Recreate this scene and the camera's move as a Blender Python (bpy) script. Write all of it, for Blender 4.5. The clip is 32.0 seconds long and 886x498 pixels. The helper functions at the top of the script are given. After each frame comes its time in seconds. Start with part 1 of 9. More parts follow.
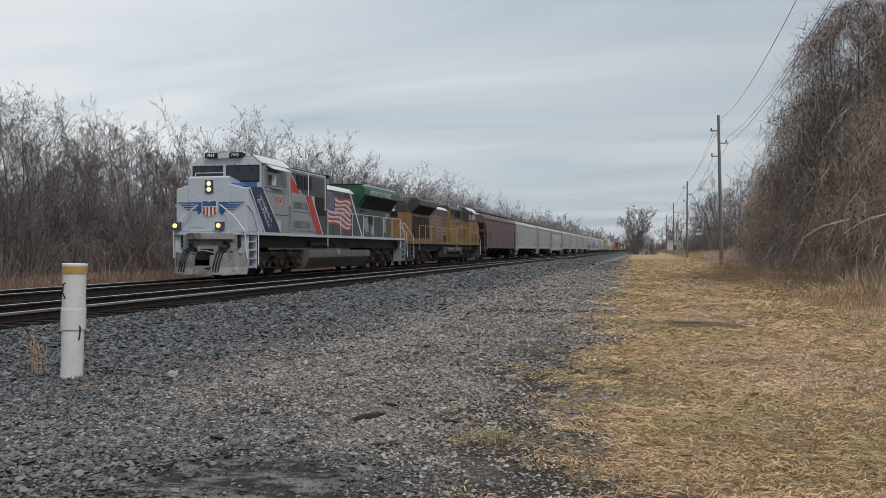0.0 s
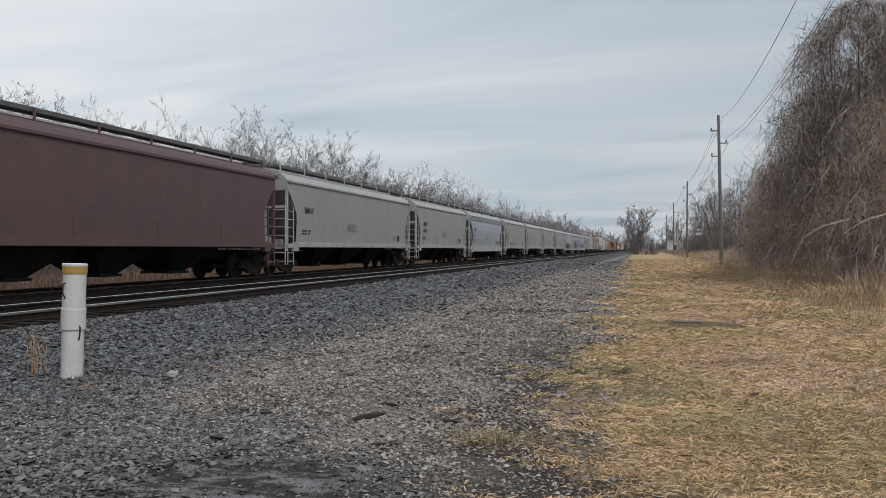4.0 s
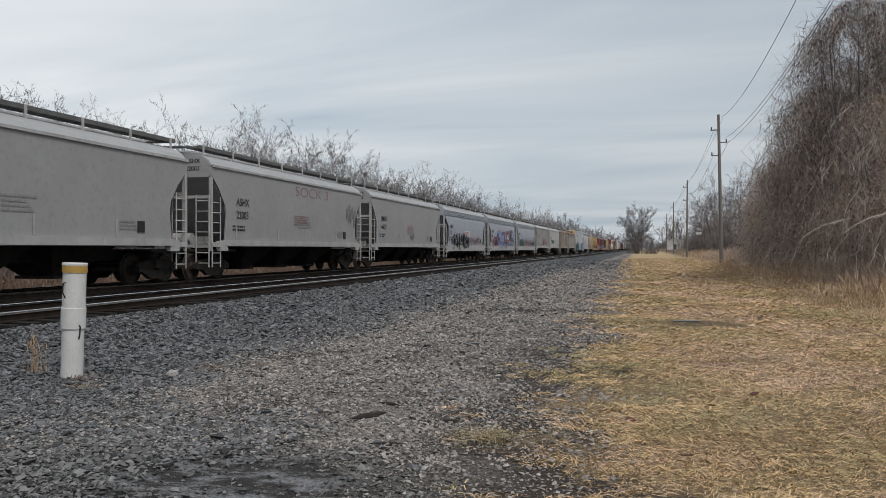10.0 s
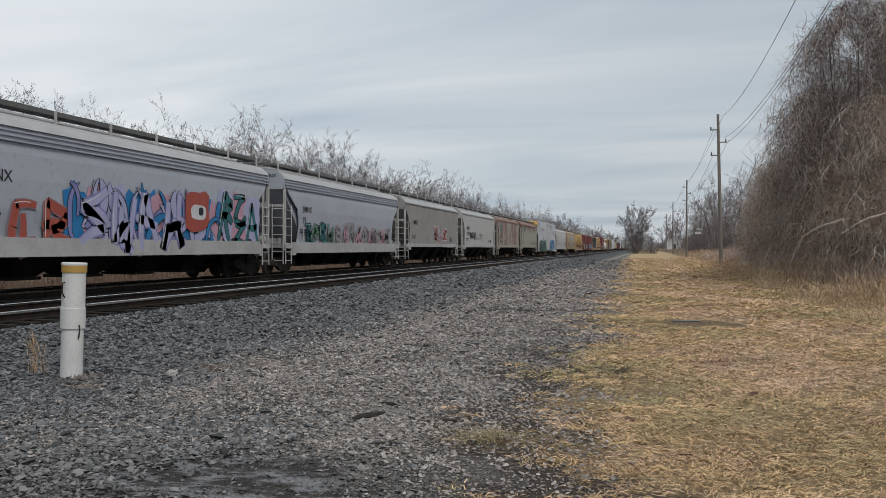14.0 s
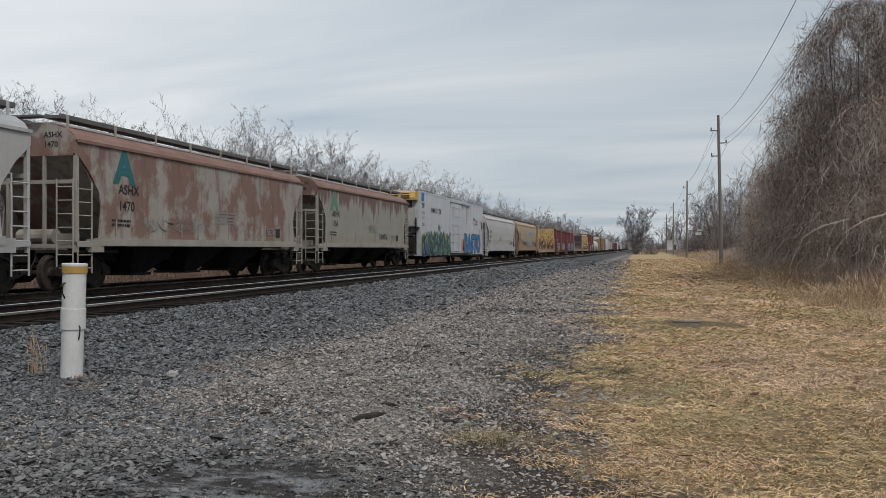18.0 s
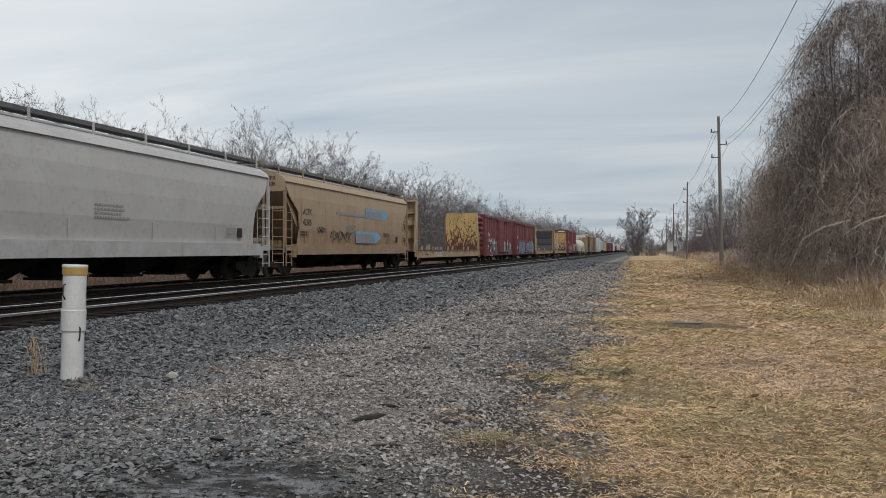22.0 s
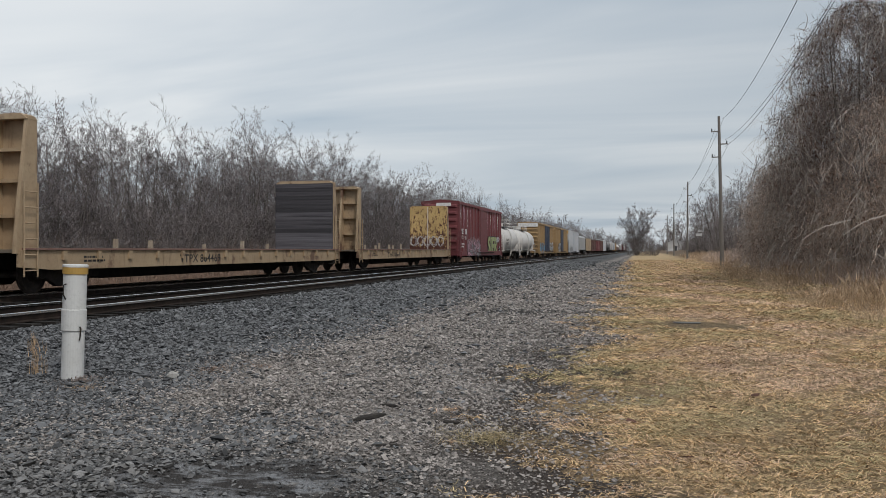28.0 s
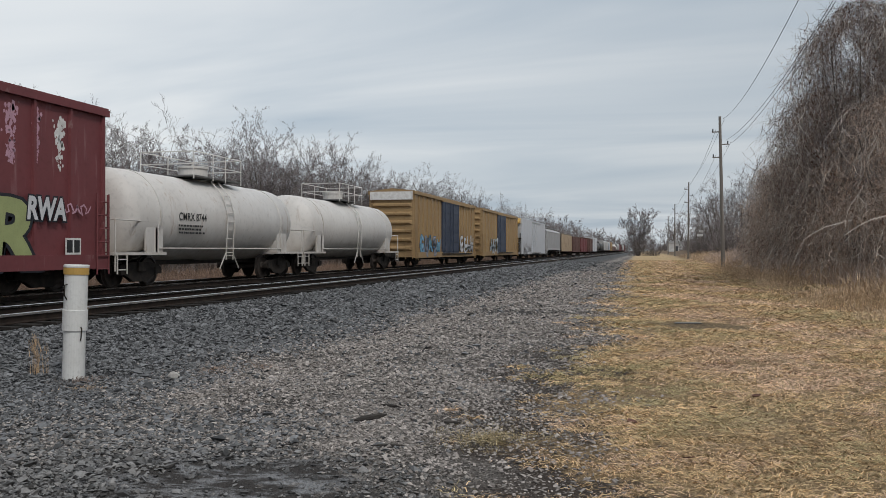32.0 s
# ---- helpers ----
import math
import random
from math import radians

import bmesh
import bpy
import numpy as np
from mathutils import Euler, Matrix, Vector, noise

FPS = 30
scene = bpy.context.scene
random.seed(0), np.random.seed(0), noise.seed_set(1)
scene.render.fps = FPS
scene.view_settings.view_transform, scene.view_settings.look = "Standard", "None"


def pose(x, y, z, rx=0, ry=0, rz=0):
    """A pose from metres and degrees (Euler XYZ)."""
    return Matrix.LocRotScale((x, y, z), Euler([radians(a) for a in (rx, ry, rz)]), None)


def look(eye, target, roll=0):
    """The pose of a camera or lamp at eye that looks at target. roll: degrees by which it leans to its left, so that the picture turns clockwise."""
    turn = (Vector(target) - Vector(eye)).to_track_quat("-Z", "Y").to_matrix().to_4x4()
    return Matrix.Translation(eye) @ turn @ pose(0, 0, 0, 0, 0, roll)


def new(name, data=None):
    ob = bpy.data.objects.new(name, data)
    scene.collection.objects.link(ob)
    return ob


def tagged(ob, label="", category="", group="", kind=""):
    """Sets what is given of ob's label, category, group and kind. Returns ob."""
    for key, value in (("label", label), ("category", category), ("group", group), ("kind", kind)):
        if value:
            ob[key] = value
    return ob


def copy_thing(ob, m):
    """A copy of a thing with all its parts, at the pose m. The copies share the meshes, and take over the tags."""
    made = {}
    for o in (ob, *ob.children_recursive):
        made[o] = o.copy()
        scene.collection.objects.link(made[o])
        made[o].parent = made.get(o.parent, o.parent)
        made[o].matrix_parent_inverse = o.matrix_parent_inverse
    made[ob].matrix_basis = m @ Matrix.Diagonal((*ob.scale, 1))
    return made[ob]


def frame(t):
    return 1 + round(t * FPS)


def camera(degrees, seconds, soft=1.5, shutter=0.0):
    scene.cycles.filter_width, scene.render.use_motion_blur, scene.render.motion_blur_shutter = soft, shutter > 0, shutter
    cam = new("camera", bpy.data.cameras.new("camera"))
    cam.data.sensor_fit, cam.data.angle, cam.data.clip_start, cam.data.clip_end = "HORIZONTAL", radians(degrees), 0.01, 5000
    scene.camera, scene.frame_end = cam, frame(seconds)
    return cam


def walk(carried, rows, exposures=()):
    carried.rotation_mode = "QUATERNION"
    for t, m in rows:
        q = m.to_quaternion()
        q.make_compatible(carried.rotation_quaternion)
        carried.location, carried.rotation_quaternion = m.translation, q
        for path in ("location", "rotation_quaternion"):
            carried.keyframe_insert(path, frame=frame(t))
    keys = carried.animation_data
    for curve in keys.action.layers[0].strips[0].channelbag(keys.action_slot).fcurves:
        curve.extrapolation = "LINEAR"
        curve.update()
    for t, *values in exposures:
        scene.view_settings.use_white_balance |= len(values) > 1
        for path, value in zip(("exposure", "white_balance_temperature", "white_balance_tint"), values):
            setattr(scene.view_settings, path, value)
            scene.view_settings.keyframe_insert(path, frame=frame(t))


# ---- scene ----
# The camera stands beside the tracks; it sags and swings by a hair over the half minute.
# World: y runs along the tracks, away from the camera; x to the right; the path beside the tracks is at z = 0.
cam = camera(55.0, 32.0, soft=0.6)
EYE_Z = 1.5
LOOK_LEFT = 13.32
SWAY = [(0, 0, 0), (8.5, 0, 0), (10, 0, -1.2), (14.5, -0.8, -1.6), (17, -0.5, -1.0), (18.5, -0.2, 0.2), (20, 0, 1.6), (21.5, 0.2, 2.2),
        (25.5, 0, 1.8), (28, 0.8, 1.6), (30, 1.8, 2.0), (32, 2.4, 2.2)]
walk(cam, [(t, pose(0, 0, EYE_Z, 90 + dy * 0.038, 0, LOOK_LEFT + dx * 0.038)) for t, dx, dy in SWAY])

# ---- light: an overcast winter afternoon, brighter to the left ----
world = bpy.data.worlds.new("overcast_sky")
scene.world = world
world.use_nodes = True
wn, wl = world.node_tree.nodes, world.node_tree.links
wn.clear()
SUN_ELEV, SUN_ROT = radians(50), radians(135)
sky = wn.new("ShaderNodeTexSky")
sky.sky_type, sky.sun_disc, sky.sun_elevation, sky.sun_rotation = "NISHITA", False, SUN_ELEV, SUN_ROT
sky.air_density, sky.dust_density = 1.2, 2.0
coord = wn.new("ShaderNodeTexCoord")
sep = wn.new("ShaderNodeSeparateXYZ")
wl.new(coord.outputs["Generated"], sep.inputs[0])


def wmath(op, a, b):
    n = wn.new("ShaderNodeMath")
    n.operation = op
    for k, v in enumerate((a, b)):
        if isinstance(v, (int, float)):
            n.inputs[k].default_value = v
        else:
            wl.new(v, n.inputs[k])
    return n.outputs[0]


# cloud sheets lie on a plane high above: directions are divided by their height
up = wmath("ADD", wmath("MAXIMUM", sep.outputs["Z"], 0.0), 0.13)
flat = wn.new("ShaderNodeCombineXYZ")
wl.new(wmath("DIVIDE", sep.outputs["X"], up), flat.inputs[0])
wl.new(wmath("DIVIDE", sep.outputs["Y"], up), flat.inputs[1])
turn = wn.new("ShaderNodeMapping")
turn.inputs["Rotation"].default_value = (0, 0, radians(38))
turn.inputs["Scale"].default_value = (0.5, 1.15, 1)
wl.new(flat.outputs[0], turn.inputs[0])
broad = wn.new("ShaderNodeTexNoise")
broad.inputs["Scale"].default_value, broad.inputs["Detail"].default_value, broad.inputs["Roughness"].default_value = 0.75, 5, 0.5
broad.inputs["Distortion"].default_value = 0.6
wl.new(turn.outputs[0], broad.inputs["Vector"])
clouds = wn.new("ShaderNodeValToRGB")
clouds.color_ramp.elements[0].position, clouds.color_ramp.elements[0].color = 0.33, (0.475, 0.558, 0.642, 1)
clouds.color_ramp.elements[1].position, clouds.color_ramp.elements[1].color = 0.66, (0.82, 0.85, 0.87, 1)
wl.new(broad.outputs["Fac"], clouds.inputs[0])
# the sun stands behind the sheet: the cloud is lighter on that side
side = wn.new("ShaderNodeVectorMath")
side.operation = "DOT_PRODUCT"
side.inputs[1].default_value = (math.sin(radians(-62)) * 0.9, math.cos(radians(-62)) * 0.9, 0.42)
wl.new(coord.outputs["Generated"], side.inputs[0])
lift = wn.new("ShaderNodeMapRange")
lift.inputs["From Min"].default_value, lift.inputs["From Max"].default_value = 0.0, 1.0
lift.inputs["To Min"].default_value, lift.inputs["To Max"].default_value = 0.85, 1.18
wl.new(side.outputs["Value"], lift.inputs["Value"])
glow = wn.new("ShaderNodeVectorMath")
glow.operation = "SCALE"
wl.new(clouds.outputs[0], glow.inputs[0])
wl.new(lift.outputs[0], glow.inputs["Scale"])
back_sky = wn.new("ShaderNodeBackground")
back_sky.inputs["Strength"].default_value = 0.10
wl.new(sky.outputs[0], back_sky.inputs["Color"])
back_cloud = wn.new("ShaderNodeBackground")
back_cloud.inputs["Strength"].default_value = 0.86
wl.new(glow.outputs[0], back_cloud.inputs["Color"])
mix = wn.new("ShaderNodeMixShader")
mix.inputs[0].default_value = 0.93
wl.new(back_sky.outputs[0], mix.inputs[1])
wl.new(back_cloud.outputs[0], mix.inputs[2])
out = wn.new("ShaderNodeOutputWorld")
wl.new(mix.outputs[0], out.inputs[0])

sun_lamp = bpy.data.lights.new("sun", "SUN")
sun_lamp.energy, sun_lamp.angle, sun_lamp.color = 1.5, radians(14), (1.0, 0.96, 0.9)
sun = new("sun", sun_lamp)
# high, from behind the right shoulder
sun.matrix_world = look((24, -24, 40), (0, 0, 0))
scene.view_settings.exposure = 0.0


# ---- materials ----
def material(name, colour, rough=0.6, metal=0.0, second=None, scale=6.0, bump=0.0, bump_scale=40.0, streak=None, streak_amount=0.5,
             blotch=None, blotch_amount=0.5, island=0.0, obj_random=0.0, stretch=(1, 1, 1), spec=0.4, dust=None, dust_top=0.0, drip=None, drip_top=4.0, drip_run=1.6):
    """Base colour with fine grain, broad stains (second), runs from above (streak), patches (blotch) and dust low down on the thing."""
    m = bpy.data.materials.new(name)
    m.use_nodes = True
    n, l = m.node_tree.nodes, m.node_tree.links
    b = n["Principled BSDF"]
    b.inputs["Roughness"].default_value, b.inputs["Metallic"].default_value = rough, metal
    b.inputs["Specular IOR Level"].default_value = spec
    tc = n.new("ShaderNodeTexCoord")
    oi = n.new("ShaderNodeObjectInfo")
    shift = n.new("ShaderNodeVectorMath")
    shift.operation = "MULTIPLY_ADD"
    l.new(oi.outputs["Random"], shift.inputs[0])
    shift.inputs[1].default_value = (37, 53, 29)
    l.new(tc.outputs["Object"], shift.inputs[2])
    vec = shift.outputs[0]

    def tex(sc, detail, st=(1, 1, 1), rough_n=0.6):
        mp = n.new("ShaderNodeMapping")
        mp.inputs["Scale"].default_value = st
        l.new(vec, mp.inputs[0])
        t = n.new("ShaderNodeTexNoise")
        t.inputs["Scale"].default_value, t.inputs["Detail"].default_value, t.inputs["Roughness"].default_value = sc, detail, rough_n
        l.new(mp.outputs[0], t.inputs["Vector"])
        return t.outputs["Fac"]

    def over(under, colour2, fac):
        mx = n.new("ShaderNodeMix")
        mx.data_type = "RGBA"
        l.new(fac, mx.inputs["Factor"])
        if isinstance(under, tuple):
            mx.inputs[6].default_value = (*under, 1)
        else:
            l.new(under, mx.inputs[6])
        mx.inputs[7].default_value = (*colour2, 1)
        return mx.outputs[2]

    def ramp(fac, lo, hi, top):
        r = n.new("ShaderNodeMapRange")
        r.inputs["From Min"].default_value, r.inputs["From Max"].default_value = lo, hi
        r.inputs["To Max"].default_value = top
        l.new(fac, r.inputs["Value"])
        return r.outputs[0]

    second = second or tuple(c * 0.72 for c in colour)
    c = over(colour, second, ramp(tex(scale, 6, stretch), 0.35, 0.72, 0.9))
    c = over(c, tuple(x * 0.55 for x in colour), ramp(tex(scale * 9, 3, stretch), 0.52, 0.8, 0.45))
    if blotch:
        c = over(c, blotch, ramp(tex(scale * 0.35 + 0.35, 8, (1, 1, 0.8), 0.68), 0.60 - 0.2 * blotch_amount, 0.68 - 0.2 * blotch_amount, 0.9))
    if streak:
        c = over(c, streak, ramp(tex(3.2, 5, (1, 1, 0.13), 0.65), 0.64 - 0.2 * streak_amount, 0.78 - 0.16 * streak_amount, 0.85))
    if drip:
        # rust that runs down unevenly from the eaves
        sp = n.new("ShaderNodeSeparateXYZ")
        l.new(tc.outputs["Object"], sp.inputs[0])
        ad = n.new("ShaderNodeMath")
        ad.operation = "MULTIPLY_ADD"
        l.new(ramp(sp.outputs["Z"], drip_top - drip_run, drip_top, 1.0), ad.inputs[0])
        ad.inputs[1].default_value = 0.42
        l.new(tex(2.4, 5, (1, 1, 0.10), 0.62), ad.inputs[2])
        c = over(c, drip, ramp(ad.outputs[0], 0.72, 0.80, 0.92))
    if dust:
        sp = n.new("ShaderNodeSeparateXYZ")
        l.new(tc.outputs["Object"], sp.inputs[0])
        low = ramp(sp.outputs["Z"], dust_top, dust_top - 1.0, 1.0)
        mu = n.new("ShaderNodeMath")
        mu.operation = "MULTIPLY"
        l.new(low, mu.inputs[0])
        l.new(ramp(tex(2.5, 5, (1, 1, 0.4)), 0.3, 0.75, 0.8), mu.inputs[1])
        c = over(c, dust, mu.outputs[0])
    for amount, socket in ((island, "island"), (obj_random, "object")):
        if amount:
            if socket == "island":
                src = n.new("ShaderNodeNewGeometry").outputs["Random Per Island"]
            else:
                src = oi.outputs["Random"]
            hsv = n.new("ShaderNodeHueSaturation")
            r = n.new("ShaderNodeMapRange")
            r.inputs["To Min"].default_value, r.inputs["To Max"].default_value = 1 - amount, 1 + amount
            l.new(src, r.inputs["Value"])
            l.new(r.outputs[0], hsv.inputs["Value"])
            l.new(c, hsv.inputs["Color"])
            c = hsv.outputs[0]
    l.new(c, b.inputs["Base Color"])
    rr = n.new("ShaderNodeMapRange")
    rr.inputs["To Min"].default_value, rr.inputs["To Max"].default_value = max(0.02, rough - 0.12), min(1, rough + 0.15)
    l.new(tex(scale * 3, 4), rr.inputs["Value"])
    l.new(rr.outputs[0], b.inputs["Roughness"])
    if bump:
        bp = n.new("ShaderNodeBump")
        bp.inputs["Strength"].default_value, bp.inputs["Distance"].default_value = bump, 0.02
        l.new(tex(bump_scale, 4), bp.inputs["Height"])
        l.new(bp.outputs[0], b.inputs["Normal"])
    return m


def peeling_paint(name, paint, rust, deep, top):
    """Old yellow paint that flakes off in small scabs, scratches and runs, and is gone along the foot of the wall."""
    m = bpy.data.materials.new(name)
    m.use_nodes = True
    n, l = m.node_tree.nodes, m.node_tree.links
    b = n["Principled BSDF"]
    b.inputs["Specular IOR Level"].default_value = 0.2
    b.inputs["Roughness"].default_value = 0.7
    tc = n.new("ShaderNodeTexCoord")
    sp = n.new("ShaderNodeSeparateXYZ")
    l.new(tc.outputs["Object"], sp.inputs[0])

    def tex(scale, stretch, detail=7, rough_n=0.7):
        mp = n.new("ShaderNodeMapping")
        mp.inputs["Scale"].default_value = stretch
        l.new(tc.outputs["Object"], mp.inputs[0])
        t = n.new("ShaderNodeTexNoise")
        t.inputs["Scale"].default_value, t.inputs["Detail"].default_value, t.inputs["Roughness"].default_value = scale, detail, rough_n
        l.new(mp.outputs[0], t.inputs["Vector"])
        return t.outputs["Fac"]

    def rng(v, a, c, lo=0.0, hi=1.0):
        r = n.new("ShaderNodeMapRange")
        for k, q in zip(("From Min", "From Max", "To Min", "To Max"), (a, c, lo, hi)):
            r.inputs[k].default_value = q
        l.new(v, r.inputs["Value"])
        return r.outputs[0]

    def ar(op, a, c):
        q = n.new("ShaderNodeMath")
        q.operation = op
        for k, v in enumerate((a, c)):
            if isinstance(v, (int, float)):
                q.inputs[k].default_value = v
            else:
                l.new(v, q.inputs[k])
        return q.outputs[0]

    def blend(f, c1, c2):
        mx = n.new("ShaderNodeMix")
        mx.data_type = "RGBA"
        l.new(f, mx.inputs[0])
        for k, c in ((6, c1), (7, c2)):
            if isinstance(c, tuple):
                mx.inputs[k].default_value = (*c, 1)
            else:
                l.new(c, mx.inputs[k])
        return mx.outputs[2]

    foot = ar("POWER", rng(sp.outputs["Z"], top, 1.1), 1.6)
    runs = ar("ADD", tex(8.0, (1, 1, 0.38)), ar("MULTIPLY", foot, 0.17))
    scratches = ar("ADD", tex(7.0, (0.5, 1, 2.0)), ar("MULTIPLY", foot, 0.10))
    bald = ar("MAXIMUM", rng(runs, 0.575, 0.61), rng(scratches, 0.61, 0.64))
    bald = ar("MAXIMUM", bald, rng(ar("ADD", tex(2.2, (1, 1, 0.8)), ar("MULTIPLY", foot, 0.34)), 0.76, 0.80))
    faded = blend(rng(tex(1.4, (1, 1, 0.6)), 0.35, 0.7), paint, tuple(c * 0.78 for c in paint))
    iron = blend(rng(tex(9, (1, 1, 0.5)), 0.35, 0.65), rust, deep)
    l.new(blend(bald, faded, iron), b.inputs["Base Color"])
    bp = n.new("ShaderNodeBump")
    bp.inputs["Strength"].default_value, bp.inputs["Distance"].default_value = 0.4, 0.01
    l.new(bald, bp.inputs["Height"])
    bp.invert = True
    l.new(bp.outputs[0], b.inputs["Normal"])
    return m


def glass_material(name):
    m = bpy.data.materials.new(name)
    m.use_nodes = True
    b = m.node_tree.nodes["Principled BSDF"]
    b.inputs["Base Color"].default_value, b.inputs["Roughness"].default_value = (0.02, 0.025, 0.03, 1), 0.06
    b.inputs["Specular IOR Level"].default_value = 0.6
    return m


def lamp_material(name, colour, strength):
    m = bpy.data.materials.new(name)
    m.use_nodes = True
    b = m.node_tree.nodes["Principled BSDF"]
    b.inputs["Base Color"].default_value = (*colour, 1)
    b.inputs["Emission Color"].default_value, b.inputs["Emission Strength"].default_value = (*colour, 1), strength
    return m


RUST = (0.13, 0.055, 0.03)
GRIME = (0.045, 0.04, 0.036)
MAT = {}


def mat(name, *a, **k):
    MAT[name] = material(name, *a, **k)


mat("black_iron", (0.022, 0.021, 0.021), 0.7, second=(0.05, 0.044, 0.038), scale=3, bump=0.3, spec=0.12)
mat("truck_iron", (0.024, 0.022, 0.021), 0.75, second=(0.055, 0.045, 0.038), scale=4, bump=0.3, obj_random=0.3, spec=0.12)
mat("wheel_steel", (0.035, 0.03, 0.028), 0.65, 0.2, second=(0.08, 0.062, 0.052), scale=5)
mat("rail_web", (0.02, 0.016, 0.014), 0.8, second=(0.045, 0.032, 0.026), scale=5, bump=0.3, spec=0.12)
mat("rail_head", (0.82, 0.81, 0.80), 0.18, 1.0, second=(0.66, 0.64, 0.62), scale=3, stretch=(1, 0.05, 1))
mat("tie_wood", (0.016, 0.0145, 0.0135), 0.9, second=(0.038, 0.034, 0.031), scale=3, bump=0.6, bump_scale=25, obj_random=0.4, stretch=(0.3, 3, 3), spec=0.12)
mat("hopper_grey", (0.375, 0.37, 0.374), 0.5, second=(0.325, 0.318, 0.318), scale=0.7, streak=(0.36, 0.345, 0.325), streak_amount=0.12, bump=0.03, bump_scale=3)
mat("hopper_bluegrey", (0.405, 0.43, 0.485), 0.42, second=(0.36, 0.38, 0.43), scale=0.6, streak=(0.40, 0.41, 0.42), streak_amount=0.1, bump=0.03, bump_scale=3)
mat("hopper_white", (0.50, 0.485, 0.478), 0.5, second=(0.43, 0.415, 0.405), scale=0.6, streak=(0.42, 0.38, 0.33), streak_amount=0.1, bump=0.03, bump_scale=3)
mat("hopper_drab", (0.33, 0.32, 0.31), 0.6, second=(0.27, 0.25, 0.235), scale=0.7, streak=(0.2, 0.17, 0.15), streak_amount=0.2)
mat("hopper_maroon", (0.135, 0.085, 0.088), 0.55, second=(0.11, 0.072, 0.074), scale=0.8, streak=(0.21, 0.13, 0.12), streak_amount=0.15)
mat("hopper_rusted", (0.40, 0.375, 0.335), 0.62, second=(0.33, 0.29, 0.25), scale=0.8, streak=(0.20, 0.105, 0.085), streak_amount=0.62, blotch=(0.23, 0.125, 0.10), blotch_amount=0.5)
mat("hopper_cream", (0.36, 0.35, 0.30), 0.6, second=(0.31, 0.295, 0.25), scale=0.7, streak=(0.27, 0.20, 0.14), streak_amount=0.1, drip=(0.165, 0.088, 0.07), drip_top=4.0, drip_run=1.7, dust=(0.26, 0.17, 0.11), dust_top=1.9)
mat("hopper_tan", (0.42, 0.315, 0.215), 0.6, second=(0.37, 0.265, 0.17), scale=0.7, streak=(0.27, 0.13, 0.055), streak_amount=0.42, dust=(0.25, 0.12, 0.05), dust_top=2.4)
mat("roof_steel", (0.45, 0.45, 0.455), 0.45, second=(0.37, 0.37, 0.375), scale=1.2, bump=0.05)
mat("roof_rust", (0.28, 0.17, 0.135), 0.65, second=(0.19, 0.10, 0.08), scale=1.2)
mat("grating", (0.10, 0.10, 0.10), 0.6, second=(0.16, 0.155, 0.15), scale=4)
mat("frame_white", (0.50, 0.495, 0.495), 0.5, second=(0.36, 0.345, 0.335), scale=1.5, streak=(0.24, 0.18, 0.14), streak_amount=0.15)
mat("frame_tan", (0.36, 0.27, 0.18), 0.6, second=(0.26, 0.17, 0.10), scale=1.5)
mat("lettering", (0.028, 0.028, 0.03), 0.6, scale=5)
mat("lettering_white", (0.80, 0.79, 0.78), 0.55, second=(0.55, 0.52, 0.5), scale=6)
mat("lettering_faint", (0.33, 0.32, 0.31), 0.6, scale=5)
mat("box_red", (0.185, 0.05, 0.055), 0.6, second=(0.15, 0.045, 0.05), scale=0.8, streak=(0.27, 0.14, 0.145), streak_amount=0.12, blotch=(0.33, 0.25, 0.24), blotch_amount=-0.1)
mat("box_yellow", (0.36, 0.24, 0.115), 0.6, second=(0.29, 0.19, 0.10), scale=0.8, streak=(0.19, 0.095, 0.04), streak_amount=0.3)
mat("box_blue", (0.045, 0.06, 0.10), 0.55, second=(0.035, 0.045, 0.075), scale=1)
mat("box_brown", (0.13, 0.062, 0.05), 0.65, second=(0.10, 0.05, 0.042), scale=0.8, streak=(0.08, 0.04, 0.035), streak_amount=0.3)
mat("reefer_white", (0.55, 0.563, 0.60), 0.4, second=(0.51, 0.52, 0.55), scale=0.6, streak=(0.46, 0.43, 0.40), streak_amount=-0.15)
mat("stake_wood", (0.42, 0.35, 0.275), 0.85, second=(0.30, 0.24, 0.185), scale=3, bump=0.4, spec=0.15)
mat("deck_wood", (0.22, 0.19, 0.15), 0.85, second=(0.15, 0.12, 0.10), scale=3, bump=0.4)
MAT["flat_yellow"] = peeling_paint("flat_yellow", (0.60, 0.415, 0.185), (0.15, 0.068, 0.05), (0.075, 0.035, 0.03), 4.3)
mat("frame_dull", (0.40, 0.375, 0.335), 0.6, second=(0.30, 0.26, 0.225), scale=1.5, streak=(0.2, 0.13, 0.09), streak_amount=0.25)
mat("flat_tan", (0.46, 0.345, 0.225), 0.65, second=(0.36, 0.255, 0.16), scale=1.6, blotch=(0.15, 0.085, 0.06), blotch_amount=0.2, streak=(0.14, 0.08, 0.05), streak_amount=0.35)
mat("plank_dark", (0.060, 0.056, 0.066), 0.75, second=(0.13, 0.122, 0.135), scale=2.2, stretch=(0.15, 1, 7), bump=0.3, obj_random=0.5)
mat("tank_white", (0.66, 0.635, 0.61), 0.45, second=(0.57, 0.54, 0.515), scale=0.7, streak=(0.33, 0.22, 0.14), streak_amount=0.2, dust=(0.40, 0.36, 0.31), dust_top=2.0)
mat("tank_black", (0.03, 0.03, 0.032), 0.5, second=(0.06, 0.055, 0.05), scale=1)
mat("chrome", (0.6, 0.6, 0.6), 0.25, 1.0, scale=3)
